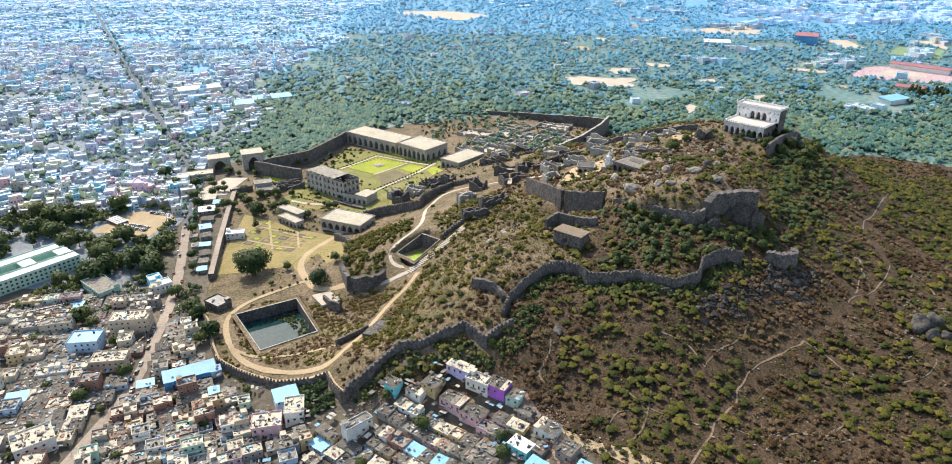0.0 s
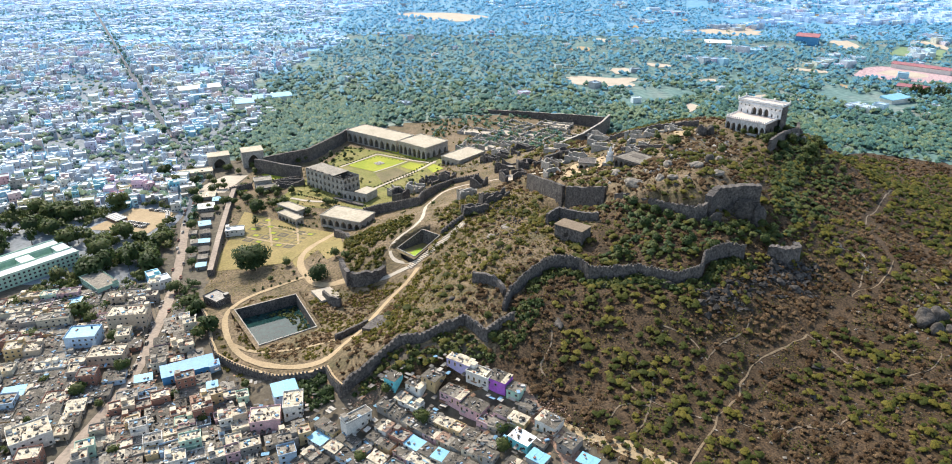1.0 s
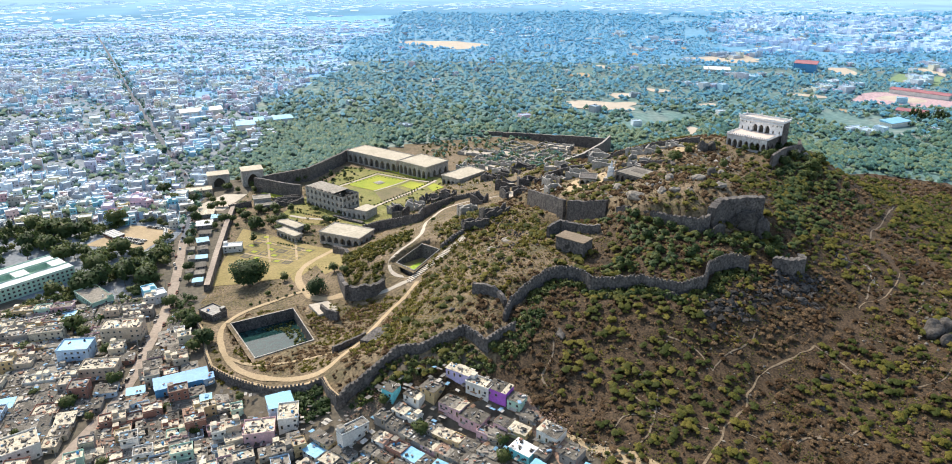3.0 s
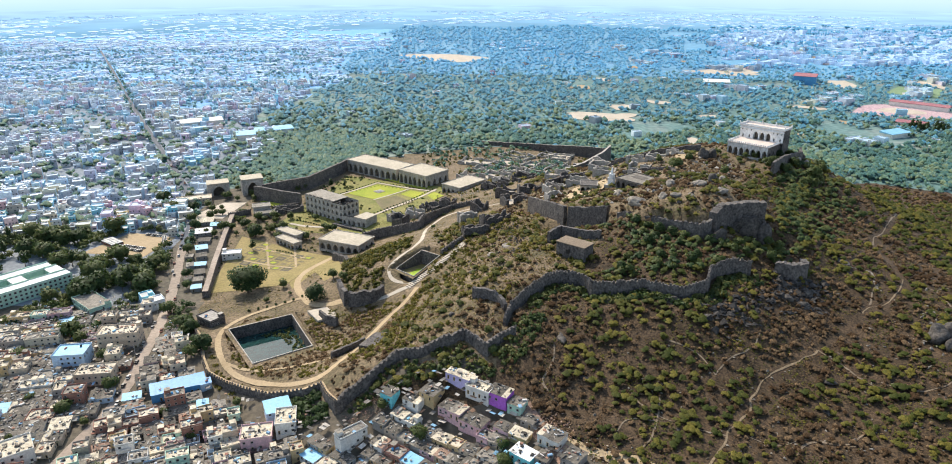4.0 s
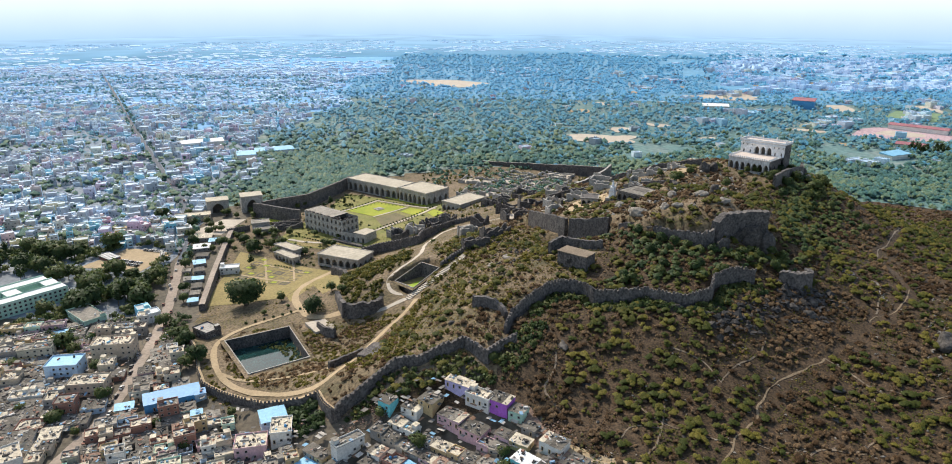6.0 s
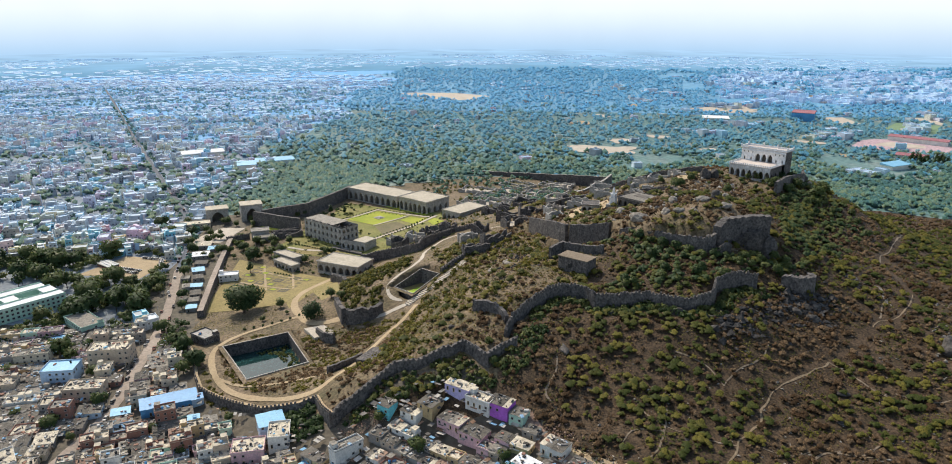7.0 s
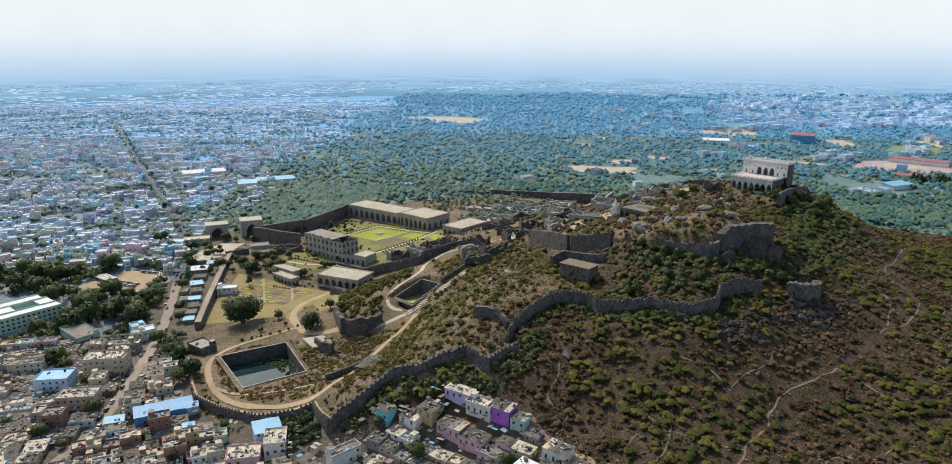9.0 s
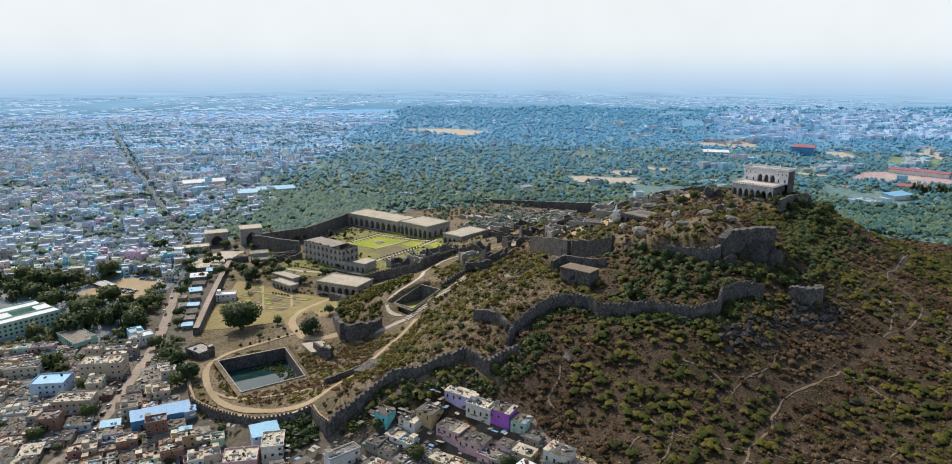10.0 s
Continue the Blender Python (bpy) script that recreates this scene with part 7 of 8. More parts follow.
off = np.where(np.arange(len(p)) % 2, 1, -1) * r.uniform(4.5, 8.0, len(p))
k = r.random(len(p)) < 0.8
plants("street_trees", M["midleaf"], (p[:, 0] + q[:, 0] * off)[k], (p[:, 1] + q[:, 1] * off)[k], r.uniform(2.2, 4.8, k.sum()), 22, 0.34, "green trees lining the main street", "trees", seed=84, lift=0.9, tint=r.uniform(0.0, 0.4, k.sum()))
x, y = r.uniform(-330, 40, 260), r.uniform(230, 450, 260)
k = inside(HOUSE_AREA, x, y) & ~near_line(ROAD, x, y, 5)
k &= np.array([all((a - p) ** 2 + (b - q) ** 2 > (0.75 * w) ** 2 for p, q, w in placed) for a, b in zip(x, y)])
for a, b2 in zip(x[k][:40], y[k][:40]):
    plant(a, b2, float(r.uniform(0.45, 0.9)), int(r.choice([0, 2, 3])))

x, y = r.uniform(-310, -110, 2600), r.uniform(700, 1010, 2600)
k = inside([(-290, 760), (-262, 742), (-232, 738), (-200, 742), (-165, 805), (-158, 840), (-115, 905), (-120, 960), (-300, 1010)], x, y) & (x > city_edge(y) - 25) & ~near_line(ROAD, x, y, 8)
canopy("grove", M["midleaf"], x[k], y[k], r.uniform(2.6, 5.8, k.sum()), 8, "green grove behind the court walls", 80, lift=0.75, tint=r.uniform(0.0, 0.6, k.sum()))
x, y = r.uniform(-216, -160, 200), r.uniform(372, 460, 200)
k = inside([(-207, 405), (-185, 396), (-172, 376), (-164, 384), (-180, 404), (-196, 430), (-206, 462), (-218, 462)], x, y) & ~near_line(ROAD, x, y, 6)
plants("grove", M["leaf"], x[k], y[k], r.uniform(1.8, 3.8, k.sum()), 50, 0.24, "green trees along the foot of the lower wall", "trees", seed=82, lift=0.75, tint=r.uniform(0.1, 0.5, k.sum()))
x, y = r.uniform(-360, -225, 330), r.uniform(400, 475, 330)
k = inside(COMPOUND, x, y) & ~inside(wide(SCHOOL, 3), x, y) & (np.hypot(x + 276, y - 453) > 17) & ~near_line([(-330, 415), (-270, 425), (-225, 440)], x, y, 5)
plants("grove", M["leaf"], x[k], y[k], r.uniform(2.2, 4.6, k.sum()), 50, 0.24, "green trees in the compound by the street", "trees", seed=83, lift=0.75, tint=r.uniform(0.1, 0.6, k.sum()))
fort_wall("compound_wall", [(-318, 412, 2.6), (-290, 428, 2.6), (-268, 441, 2.6)], 0.6, 1, "long low white compound wall", 0.02, seed=41, cover=M["whitewash"])
for a, b2 in ((104, 432), (110, 426), (116, 420), (123, 414), (130, 410), (137, 404), (144, 405), (126, 404), (112, 412), (150, 400), (118, 404)):
    plant(a, b2, float(r.uniform(0.5, 0.8)), int(r.choice([0, 1, 2])), "dense green tree before the cliff wall")
for a, b2 in zip(r.uniform(78, 205, 60), r.uniform(370, 425, 60)):
    if inside(LEE, np.array([a]), np.array([b2]))[0] or near_line([(100, 418), (120, 408), (140, 400), (165, 405)], np.array([a]), np.array([b2]), 6)[0]:
        plant(a, b2, float(r.uniform(0.45, 0.8)), int(r.choice([0, 1, 2, 2])), "dense green tree below the summit wall")
for a, b2 in zip(r.uniform(232, 300, 30), r.uniform(500, 650, 30)):
    plant(a, b2, float(r.uniform(0.55, 0.95)), int(r.choice([0, 1, 2])), "green tree on the steep summit slope")
for a, b2 in ((214, 560), (222, 548), (230, 545), (205, 568), (240, 548), (198, 572), (170, 549), (180, 535), (150, 500), (108, 470), (92, 470), (76, 520), (84, 512), (60, 530)):
    plant(a, b2, float(r.uniform(0.4, 0.65)), int(r.choice([0, 2, 3])), "small tree among the summit rocks")
x, y = r.uniform(-250, -20, 700), r.uniform(540, 740, 700)
k = inside(FORT_FLAT, x, y) & ~inside(wide(COURT, -4), x, y) & ~inside(GARDEN, x, y) & ~near_line([(-44, 724), (-66, 690), (-94, 652), (-130, 612), (-176, 620)], x, y, 4) & free(x, y, 1)
k &= field(x, y, 0.03, 6.0) > -0.15
plants("green_shrubbery", M["leaf"], x[k], y[k], r.uniform(0.8, 2.2, k.sum()), 40, 0.26, "green shrubbery round the palace", "shrubs", seed=81, tint=r.uniform(0.2, 0.7, k.sum()))
for a, b2 in zip(r.uniform(-240, -130, 22), r.uniform(585, 640, 22)):
    plant(a, b2, float(r.uniform(0.5, 1.0)), int(r.choice([0, 2, 3])))

# ---------------------------------------------------------------- other buildings of the plain
def school():
    e = thing("school", -343, 478, -1.0, 52, "long white school with mint green trim and courtyards", "building")
    for i, (cx, cy, sx, sy) in enumerate(((0, -12, 62, 11), (0, 14, 56, 11), (-26, 1, 9, 15), (0, 1, 9, 15), (26, 1, 9, 15))):
        b = Build()
        b.box(cx, cy, -2, sx, sy, 11.5, m=0)
        b.box(cx, cy, 9.5, sx + 0.8, sy + 0.8, 0.4, m=1)
        part("wing", b, [M["mint_wash"], M["white"]], e, "white-roofed mint green wing")
        for px, py, wx, wy in ((cx, cy - sy / 2 - 0.25, sx + 0.8, 0.3), (cx, cy + sy / 2 + 0.25, sx + 0.8, 0.3)):
            b = Build()
            b.box(px, py, 9.9, wx, wy, 0.9)
            part("parapet", b, M["mint_wash"], e)
    for k in range(3):
        for i in range(18):
            opening(e, "window", WINDOW_MESH, -29 + i * 3.4, -17.5, 0.9 + k * 3.1, 1.6, 1.5, 0)
    for k in range(3):
        for i in range(3):
            opening(e, "window", WINDOW_MESH, -31.0, -15 + i * 3.2, 0.9 + k * 3.1, 1.6, 1.5, -90)


school()
house(-276, 453, 30, 15, 6, -40, "mint_wash", "concrete", "pale green institute with a grey roof", name="institute", category="building")
house(-206, 546, 15, 9, 5, 12, "whitewash", "white", "small white flat-roofed garden office", name="office", category="building")
house(-178, 420, 15, 11, 5, -35, "stone", "stonelight", "dark stone guardhouse by the lower wall", name="guardhouse", category="building")
for x, y, w, d, rf in ((-238, 562, 10, 9, "skyblue"), (-232, 545, 9, 8, "sheet"), (-226, 528, 9, 7, "skyblue"), (-222, 512, 8, 8, "sheet"), (-216, 497, 8, 7, "concrete"), (-243, 580, 9, 8, "sheet"), (-212, 483, 7, 7, "skyblue"), (-225, 500, 6, 6, "sheet"), (-233, 526, 6, 7, "concrete"), (-240, 543, 6, 6, "sheet"), (-250, 600, 16, 12, "white"), (-258, 628, 14, 12, "cream"), (-244, 618, 10, 9, "skyblue")):
    house(x + float(rng.uniform(-1.5, 1.5)), y, w * float(rng.uniform(0.8, 1.2)), d, float(rng.uniform(2.6, 3.6)), 14 + float(rng.normal(0, 6)), "raw_cement", rf, "low roadside shed with a patched sheet roof", "sheet", "roadside_shed", "shed", "sheds along the street")
patch("plaza", [(-282, 640), (-262, 690), (-238, 690), (-246, 640)], M["pale"], "pale paved square before the gate", "pavement", 0.28)


def gatehouse(x, y, rot, w, d, h, label):
    e = thing("gatehouse", x, y, 0, rot, label, "gate")
    b = Build()
    arch_wall(b, (-w / 2, -d / 2), (w / 2, -d / 2), -2, h, 1, w * 0.52, h * 0.78, d * 0.5, sill=2)
    part("front_wall", b, [M["stonelight"], M["stonedark"]], e)
    b = Build()
    arch_wall(b, (w / 2, -d / 2), (w / 2, d / 2), -2, h, 1, d * 0.52, h * 0.74, 3, sill=2)
    part("side_wall", b, [M["stonelight"], M["stonedark"]], e)
    b = Build()
    b.quad((-w / 2, d / 2, -2), (-w / 2, -d / 2, -2), (-w / 2, -d / 2, h), (-w / 2, d / 2, h))
    b.quad((w / 2, d / 2, -2), (-w / 2, d / 2, -2), (-w / 2, d / 2, h), (w / 2, d / 2, h))
    part("back_wall", b, M["stonelight"], e)
    b = Build()
    b.box(0, 0, h, w + 0.8, d + 0.8, 0.6)
    part("roof", b, M["limeroof"], e)


gatehouse(-243, 727, 24, 22, 18, 17, "tall square stone gate hall with great arches")
gatehouse(-278, 722, 24, 22, 16, 13, "stone gate pavilion with a walled arch")
house(-292, 690, 34, 15, 5.5, 22, "beige_wash", "cream", "long low arcaded market building", name="market", category="building", tanks=False, stair=False)
hall(-212, 655, 20, 16, 12, 8, 2, "square stone gate tower with parapets", 2, base=1, roof="concrete")
hall(-204, 643, 20, 20, 10, 5, 3, "low gate building with a flat roof", 2, base=1, roof="concrete")
fort_wall("fort_wall", [(-240, 640, 6), (-222, 652, 6)], 1.6, 1.5, "low crenellated wall beside the lawn", 0.05, merlons=2.2, seed=31)
fort_wall("fort_wall", [(-203, 661, 6), (-178, 672, 7)], 1.6, 1.5, "low crenellated wall below the palace", 0.05, merlons=2.2, seed=32)
ruin(-185, 655, 26, 8, 7, 22, 130, "roofless arcaded passage to the palace")


# ---------------------------------------------------------------- vehicles
def car(colour, name="car", L=4.2, W=1.75, H=1.5, label="parked car with dark windows"):
    e = thing(name, 0, 0, 0, 0, label, name, "parked vehicles")
    b = Build()
    b.prism([(-L / 2, -W / 2), (L / 2, -W / 2), (L / 2, W / 2), (-L / 2, W / 2)], 0.3, [0.85, 0.8, 0.8, 0.85])
    part("body", b, M[colour], e)
    b = Build()
    i = len(b.v)
    lo = [(-L * 0.38, -W * 0.46), (L * 0.25, -W * 0.46), (L * 0.25, W * 0.46), (-L * 0.38, W * 0.46)]
    hi = [(-L * 0.3, -W * 0.4), (L * 0.1, -W * 0.4), (L * 0.1, W * 0.4), (-L * 0.3, W * 0.4)]
    b.v += [(x, y, 0.82) for x, y in lo] + [(x, y, H) for x, y in hi]
    b.f += [(j, (j + 1) % 4, 4 + (j + 1) % 4, 4 + j) for j in range(4)]
    b.m += [0] * 4
    part("glasshouse", b, M["dark"], e)
    b = Build()
    b.prism(hi, H - 0.02, H + 0.06)
    part("roof", b, M[colour], e)
    for x in (-L * 0.32, L * 0.32):
        for y in (-W / 2, W / 2):
            b = Build()
            b.box(x, y, 0, 0.62, 0.2, 0.62)
            part("wheel", b, M["tyre"], e)
    return e


def bus():
    e = thing("bus", 0, 0, 0, 0, "long white and red parked bus", "bus", "parked vehicles")
    b = Build()
    b.box(0, 0, 0.4, 10.5, 2.5, 1.0)
    part("body", b, M["brick_red"], e)
    b = Build()
    b.box(0, 0, 1.4, 10.4, 2.45, 0.95)
    part("window_band", b, M["dark"], e)
    b = Build()
    b.box(0, 0, 2.35, 10.5, 2.5, 0.65)
    part("roof", b, M["whitewash"], e)
    for x in (-3.4, 3.4):
        for y in (-1.2, 1.2):
            b = Build()
            b.box(x, y, 0, 0.95, 0.3, 0.95)
            part("wheel", b, M["tyre"], e)
    return e


patch("parking", PARKING, M["sand"], "bare sandy parking ground with rows of cars", "parking", 0.25)
CARS = [car("whitewash", label="white parked car with dark windows"), car("grey_render", label="grey parked car with dark windows"), car("dark", label="black car with dark windows"), car("brick_red", label="dark red car with dark windows")]
stood = set()


def park(k, x, y, rot, src=CARS):
    m = pose(x, y, gz(x, y) + 0.35, 0, 0, rot)
    if (id(src), k) not in stood:
        stood.add((id(src), k))
        src[k].matrix_basis = m
        return src[k]
    return copy_thing(src[k], m)


for row, (ax, ay, bx, by) in enumerate(((-306, 566, -290, 560), (-308, 572, -290, 566), (-318, 580, -306, 561), (-300, 598, -284, 594), (-282, 592, -276, 575))):
    for i, (x, y) in enumerate(along([(ax, ay), (bx, by)], 2.6)):
        park(int(rng.choice([0, 0, 0, 1, 1, 2])), x, y, 60 + float(rng.normal(0, 4)))
BUSES = [bus()]
for i in range(5):
    park(0, -328 + i * 3.1, 581 - i * 2.2, 55, BUSES)
road_pts = along(rounded(ROAD, 2), 8.0)
road_n = sides(road_pts)
for i in range(4, 92):
    if rng.random() < 0.62:
        sgn = float(rng.choice([-1, 1]))
        off = float(rng.choice([1.8, 3.6]))
        x, y = road_pts[i, :2] + road_n[i] * sgn * off
        park(int(rng.integers(0, 4)), x, y, math.degrees(math.atan2(-road_n[i, 0], road_n[i, 1])) + (0 if sgn > 0 else 180))


# ---------------------------------------------------------------- summit courts
patch("court", [(66, 515), (92, 510), (112, 556), (80, 556)], M["sand"], "pale paved summit court", "pavement", 0.9)
patch("court", [(162, 552), (190, 556), (186, 570), (164, 568)], M["sand"], "pale paved court before the summit pavilion", "pavement", 0.9)
ribbon("path", [(66, 556), (60, 565), (43, 570)], 5, M["pale"], "pale paved way into the summit court", 0.6)


def temple():
    e = thing("shrine", 105, 528, 67, -35, "small white tiered shrine tower on a stone base", "shrine")
    b = Build()
    b.box(0, 0, -3, 9, 7, 5.5)
    part("base", b, M["stonelight"], e)
    b = Build()
    b.box(0, 0, 2.5, 4.6, 4.2, 5.5)
    b.box(0, 0, 8.0, 3.6, 3.2, 3.0)
    b.box(0, 0, 7.7, 5.2, 4.8, 0.3)
    part("tower", b, M["white"], e)
    b = Build()
    b.tube(0, 0, 11.0, 13.5, 1.1, 0.9, 8)
    b.tube(0, 0, 13.5, 16.2, 1.0, 0.15, 8)
    part("dome", b, M["white"], e)
    for x, y in ((-1.8, -1.5), (1.8, -1.5), (1.8, 1.5), (-1.8, 1.5)):
        b = Build()
        b.tube(x, y, 10.5, 12.2, 0.4, 0.15, 6)
        part("pinnacle", b, M["white"], e)


temple()
hall(89, 537, -12, 13, 13, 4.5, 3, "square stone pavilion in the summit court", 3, base=63, roof="stone")
e_hall = hall(122, 505, -49, 28, 22, 6, 6, "roofed stone hall with an open court", 4, base=74, roof="concrete", wall="stone")
# dark slab laid on the roof imitates the shade of an open court
b = Build()
b.box(-3, 3, 6.55, 11, 7, 0.1)
part("open_court", b, M["stonedark"], e_hall, "dark slab in place of a shaded open court")
fort_wall("fort_wall", [(80, 512, 65), (92, 506, 68), (104, 499, 74), (116, 484, 78), (126, 474, 82)], 2.2, 4, "retaining wall below the shrine", 0.15, seed=33, cover=M["pale"])
fort_wall("fort_wall", [(70, 560, 58), (60, 590, 54), (78, 605, 55), (100, 600, 60), (120, 612, 64)], 1.8, 3, "low broken wall round the summit court", 0.6, seed=34)
fort_wall("fort_wall", [(120, 560, 72), (140, 545, 79), (152, 530, 83), (150, 516, 84)], 2.4, 7, "rough stone retaining wall of the upper terrace", 0.5, seed=35)
fort_wall("fort_wall", [(120, 612, 66), (140, 606, 74), (165, 590, 84), (190, 585, 88)], 1.8, 3, "ruined wall along the ridge", 0.7, seed=36)
fort_wall("fort_wall", [(232, 535, 86), (246, 552, 86), (256, 566, 84), (276, 584, 82), (284, 604, 80)], 2.0, 5, "rough wall below the summit pavilion", 0.9, seed=37)
for i, (x, y, w, d, h, rot) in enumerate(((140, 585, 22, 10, 5, -38), (168, 575, 16, 9, 4, -40), (86, 575, 18, 10, 5, -25), (62, 540, 12, 9, 4, 20), (128, 540, 14, 8, 4, -45), (112, 612, 20, 12, 5, -28), (76, 640, 22, 12, 5, -20), (120, 650, 24, 12, 5, -25), (134, 560, 16, 10, 4, -25), (110, 585, 18, 12, 4, -20), (150, 575, 14, 10, 4, -30))):
    ruin(x, y, w, d, h, rot, 140 + i, "low broken walls beside the summit court", inner=False, light=True)


# ---------------------------------------------------------------- boulders
def boulder(x, y, sx, sy, sz, seed, label="rounded grey granite boulder", rough=1.0, rot=0.0):
    bm = bmesh.new()
    bmesh.ops.create_icosphere(bm, subdivisions=3 if max(sx, sz) < 5 else 4, radius=1.0)
    for v in bm.verts:
        k = 1 + 0.42 * noise.noise(v.co * 1.0 + Vector((seed * 3.1, 0, 0))) + rough * (0.2 * noise.noise(v.co * 2.6 + Vector((0, seed, 0))) + 0.1 * noise.noise(v.co * 6.5 + Vector((0, 0, seed))) + 0.04 * noise.noise(v.co * 14))
        v.co *= k
        v.co.z = max(v.co.z, -0.75)
    me = bpy.data.meshes.new("boulder")
    bm.to_mesh(me)
    bm.free()
    me.materials.append(M["barerock" if y > 420 and sz < 6 else "rock"])
    for p in me.polygons:
        p.use_smooth = True
    o = new("boulder", me)
    o.matrix_basis = pose(x, y, gz(x, y) + sz * 0.1, 0, 0, rot) @ Matrix.Diagonal((sx * 0.75, sy * 0.75, sz * 0.75, 1))
    return tagged(o, label, "boulder", "boulders of the hill")


for i, (x, y, sx, sy, sz) in enumerate(((183, 556, 6, 5, 9), (190, 557, 5, 5, 8.5), (163, 468, 4, 4, 8), (174, 480, 4, 3.5, 5), (108, 452, 10, 6, 5), (124, 446, 5, 4, 3), (131, 442, 5, 4, 3), (139, 436, 4, 3, 2.6), (44, 325, 7, 3, 2.4), (249, 337, 9, 7, 9),
                                        (259, 341, 9, 7, 8), (252, 328, 6, 4, 6), (261, 330, 4, 4, 4), (193, 371, 4, 3, 3), (186, 360, 5, 3, 3), (108, 350, 6, 4, 3), (72, 354, 5, 3, 2.4), (91, 266, 2.6, 1.6, 1), (53, 300, 3.5, 2, 1), (175, 300, 4, 2.4, 1.6), (178, 364, 4, 3, 3), (232, 412, 9, 4, 1.6), (229, 400, 6, 3, 1.4), (278, 590, 6, 5, 6), (290, 594, 5, 4, 5), (270, 580, 6, 5, 7),
                                        (103, 487, 6, 5, 5), (150, 455, 7, 5, 4), (135, 470, 6, 4, 4), (160, 440, 6, 4, 4), (-14, 352, 3, 2, 1.5), (-2, 400, 4, 3, 2), (10, 425, 5, 4, 2), (20, 440, 6, 4, 2), (165, 280, 3, 2, 1.2), (240, 396, 5, 2.5, 1.2))):
    boulder(x, y, sx, sy, sz, i + 1, ("rounded grey granite boulder on the hill", "dark weathered granite boulder among scrub", "flat pale rock slab in the scrub")[2 if sz < 2 else i % 2], 0.3 if sz >= 6 else 0.7, rot=float(rng.uniform(0, 180)))


boulder(171, 416, 13, 5, 15, 81, "massive dark rock cliff under the wall", rot=5)
boulder(181, 415, 7, 5, 14, 82, "massive dark rock cliff under the wall", rot=40)
boulder(268, 577, 7, 5, 5, 84, "dark granite boulder beside the summit pavilion", 0.5, rot=15)
boulder(278, 577, 5, 4, 4, 85, "dark granite boulder beside the summit pavilion", 0.5, rot=50)
boulder(150, 407, 7, 4, 9, 83, "dark rock outcrop under the wall", rot=20)


def rubble(name, pts, spread_, n, lo, hi, label, seed, material="rock"):
    """Loose angular stones, past counting, as one mesh."""
    r = np.random.default_rng(seed)
    p = along(pts, 1.0)
    c = p[r.integers(0, len(p), n)][:, :2] + r.normal(0, spread_, (n, 2))
    z = land(c[:, 0], c[:, 1])
    sz = r.uniform(lo, hi, n) ** 1.3
    octa = np.array([(1, 0, 0), (0, 1, 0), (-1, 0, 0), (0, -1, 0), (0, 0, 1), (0, 0, -1)], float) * 0.62
    V = octa[None] * r.uniform(0.55, 1.35, (n, 6, 1)) * (r.uniform(0.6, 1.3, (n, 1, 3)) * np.array([1.3, 1, 0.75])) * sz[:, None, None] + r.normal(0, 0.1, (n, 6, 3)) * sz[:, None, None]
    a = r.uniform(0, 6.28, n)
    tl = r.uniform(-0.5, 0.5, n)
    ca, sa, ct, st = (f(q)[:, None] for f, q in ((np.cos, a), (np.sin, a), (np.cos, tl), (np.sin, tl)))
    X, Y, Z = V[..., 0] * ct - V[..., 2] * st, V[..., 1], V[..., 0] * st + V[..., 2] * ct
    V = np.stack([X * ca - Y * sa + c[:, :1], X * sa + Y * ca + c[:, 1:], Z + (z + 0.1 * sz)[:, None]], -1)
    f = np.array([(0, 1, 4), (1, 2, 4), (2, 3, 4), (3, 0, 4), (1, 0, 5), (2, 1, 5), (3, 2, 5), (0, 3, 5)])
    return tagged(net(name, V.reshape(-1, 3), (np.arange(n)[:, None, None] * 6 + f[None]).reshape(-1, 3), M[material]), label, "stones", kind="stuff")


rubble("scree", [(130, 345), (160, 360), (185, 365), (205, 375)], 8, 260, 0.7, 2.4, "dark tumbled boulders below the bastions", 201, "darkrock")
rubble("scree", [(178, 374), (188, 374), (196, 380)], 5, 130, 1.0, 3.2, "dark stepped rock outcrop below the lone bastion", 212, "darkrock")
rubble("scree", [(126, 338), (140, 342), (150, 346)], 5, 110, 0.9, 3.0, "dark rock outcrop below the terrace wall", 213, "darkrock")
rubble("scree", [(0, 400), (20, 430), (30, 470), (10, 520)], 11, 380, 0.4, 1.7, "scattered stones on the grassy slope", 202)
rubble("scree", [(90, 490), (140, 490), (160, 520), (150, 440)], 13, 380, 0.5, 2.0, "loose stones on the summit", 203)
rubble("scree", [(90, 480), (120, 470), (150, 500), (175, 530), (200, 545)], 11, 150, 0.5, 2.4, "granite blocks strewn over the summit", 209, "stonelight")
rubble("scree", [(100, 560), (140, 560), (170, 580), (120, 600)], 9, 260, 0.4, 1.8, "broken stone from fallen summit walls", 210)
rubble("scree", [(-20, 690), (40, 680), (60, 740), (100, 800), (20, 780)], 16, 700, 0.4, 1.6, "fallen stone blocks among the palace ruins", 211, "stonelight")
rubble("scree", [(230, 330), (300, 370), (260, 300)], 20, 300, 0.4, 2.0, "scattered rocks in the scrub", 204, "barerock")
rubble("scree", [(60, 260), (140, 280), (240, 280)], 26, 420, 0.3, 1.3, "scattered pale rocks in the scrub", 205, "barerock")
rubble("rubble_heap", [(-66, 292), (-50, 298), (-40, 305)], 3.5, 420, 0.25, 0.9, "stony rubble between the wall and the houses", 206, "rubble")
rubble("rubble_heap", [(26, 284), (34, 275), (42, 262)], 3.5, 420, 0.25, 1.0, "reddish rubble beside the row houses", 207, "rubble")
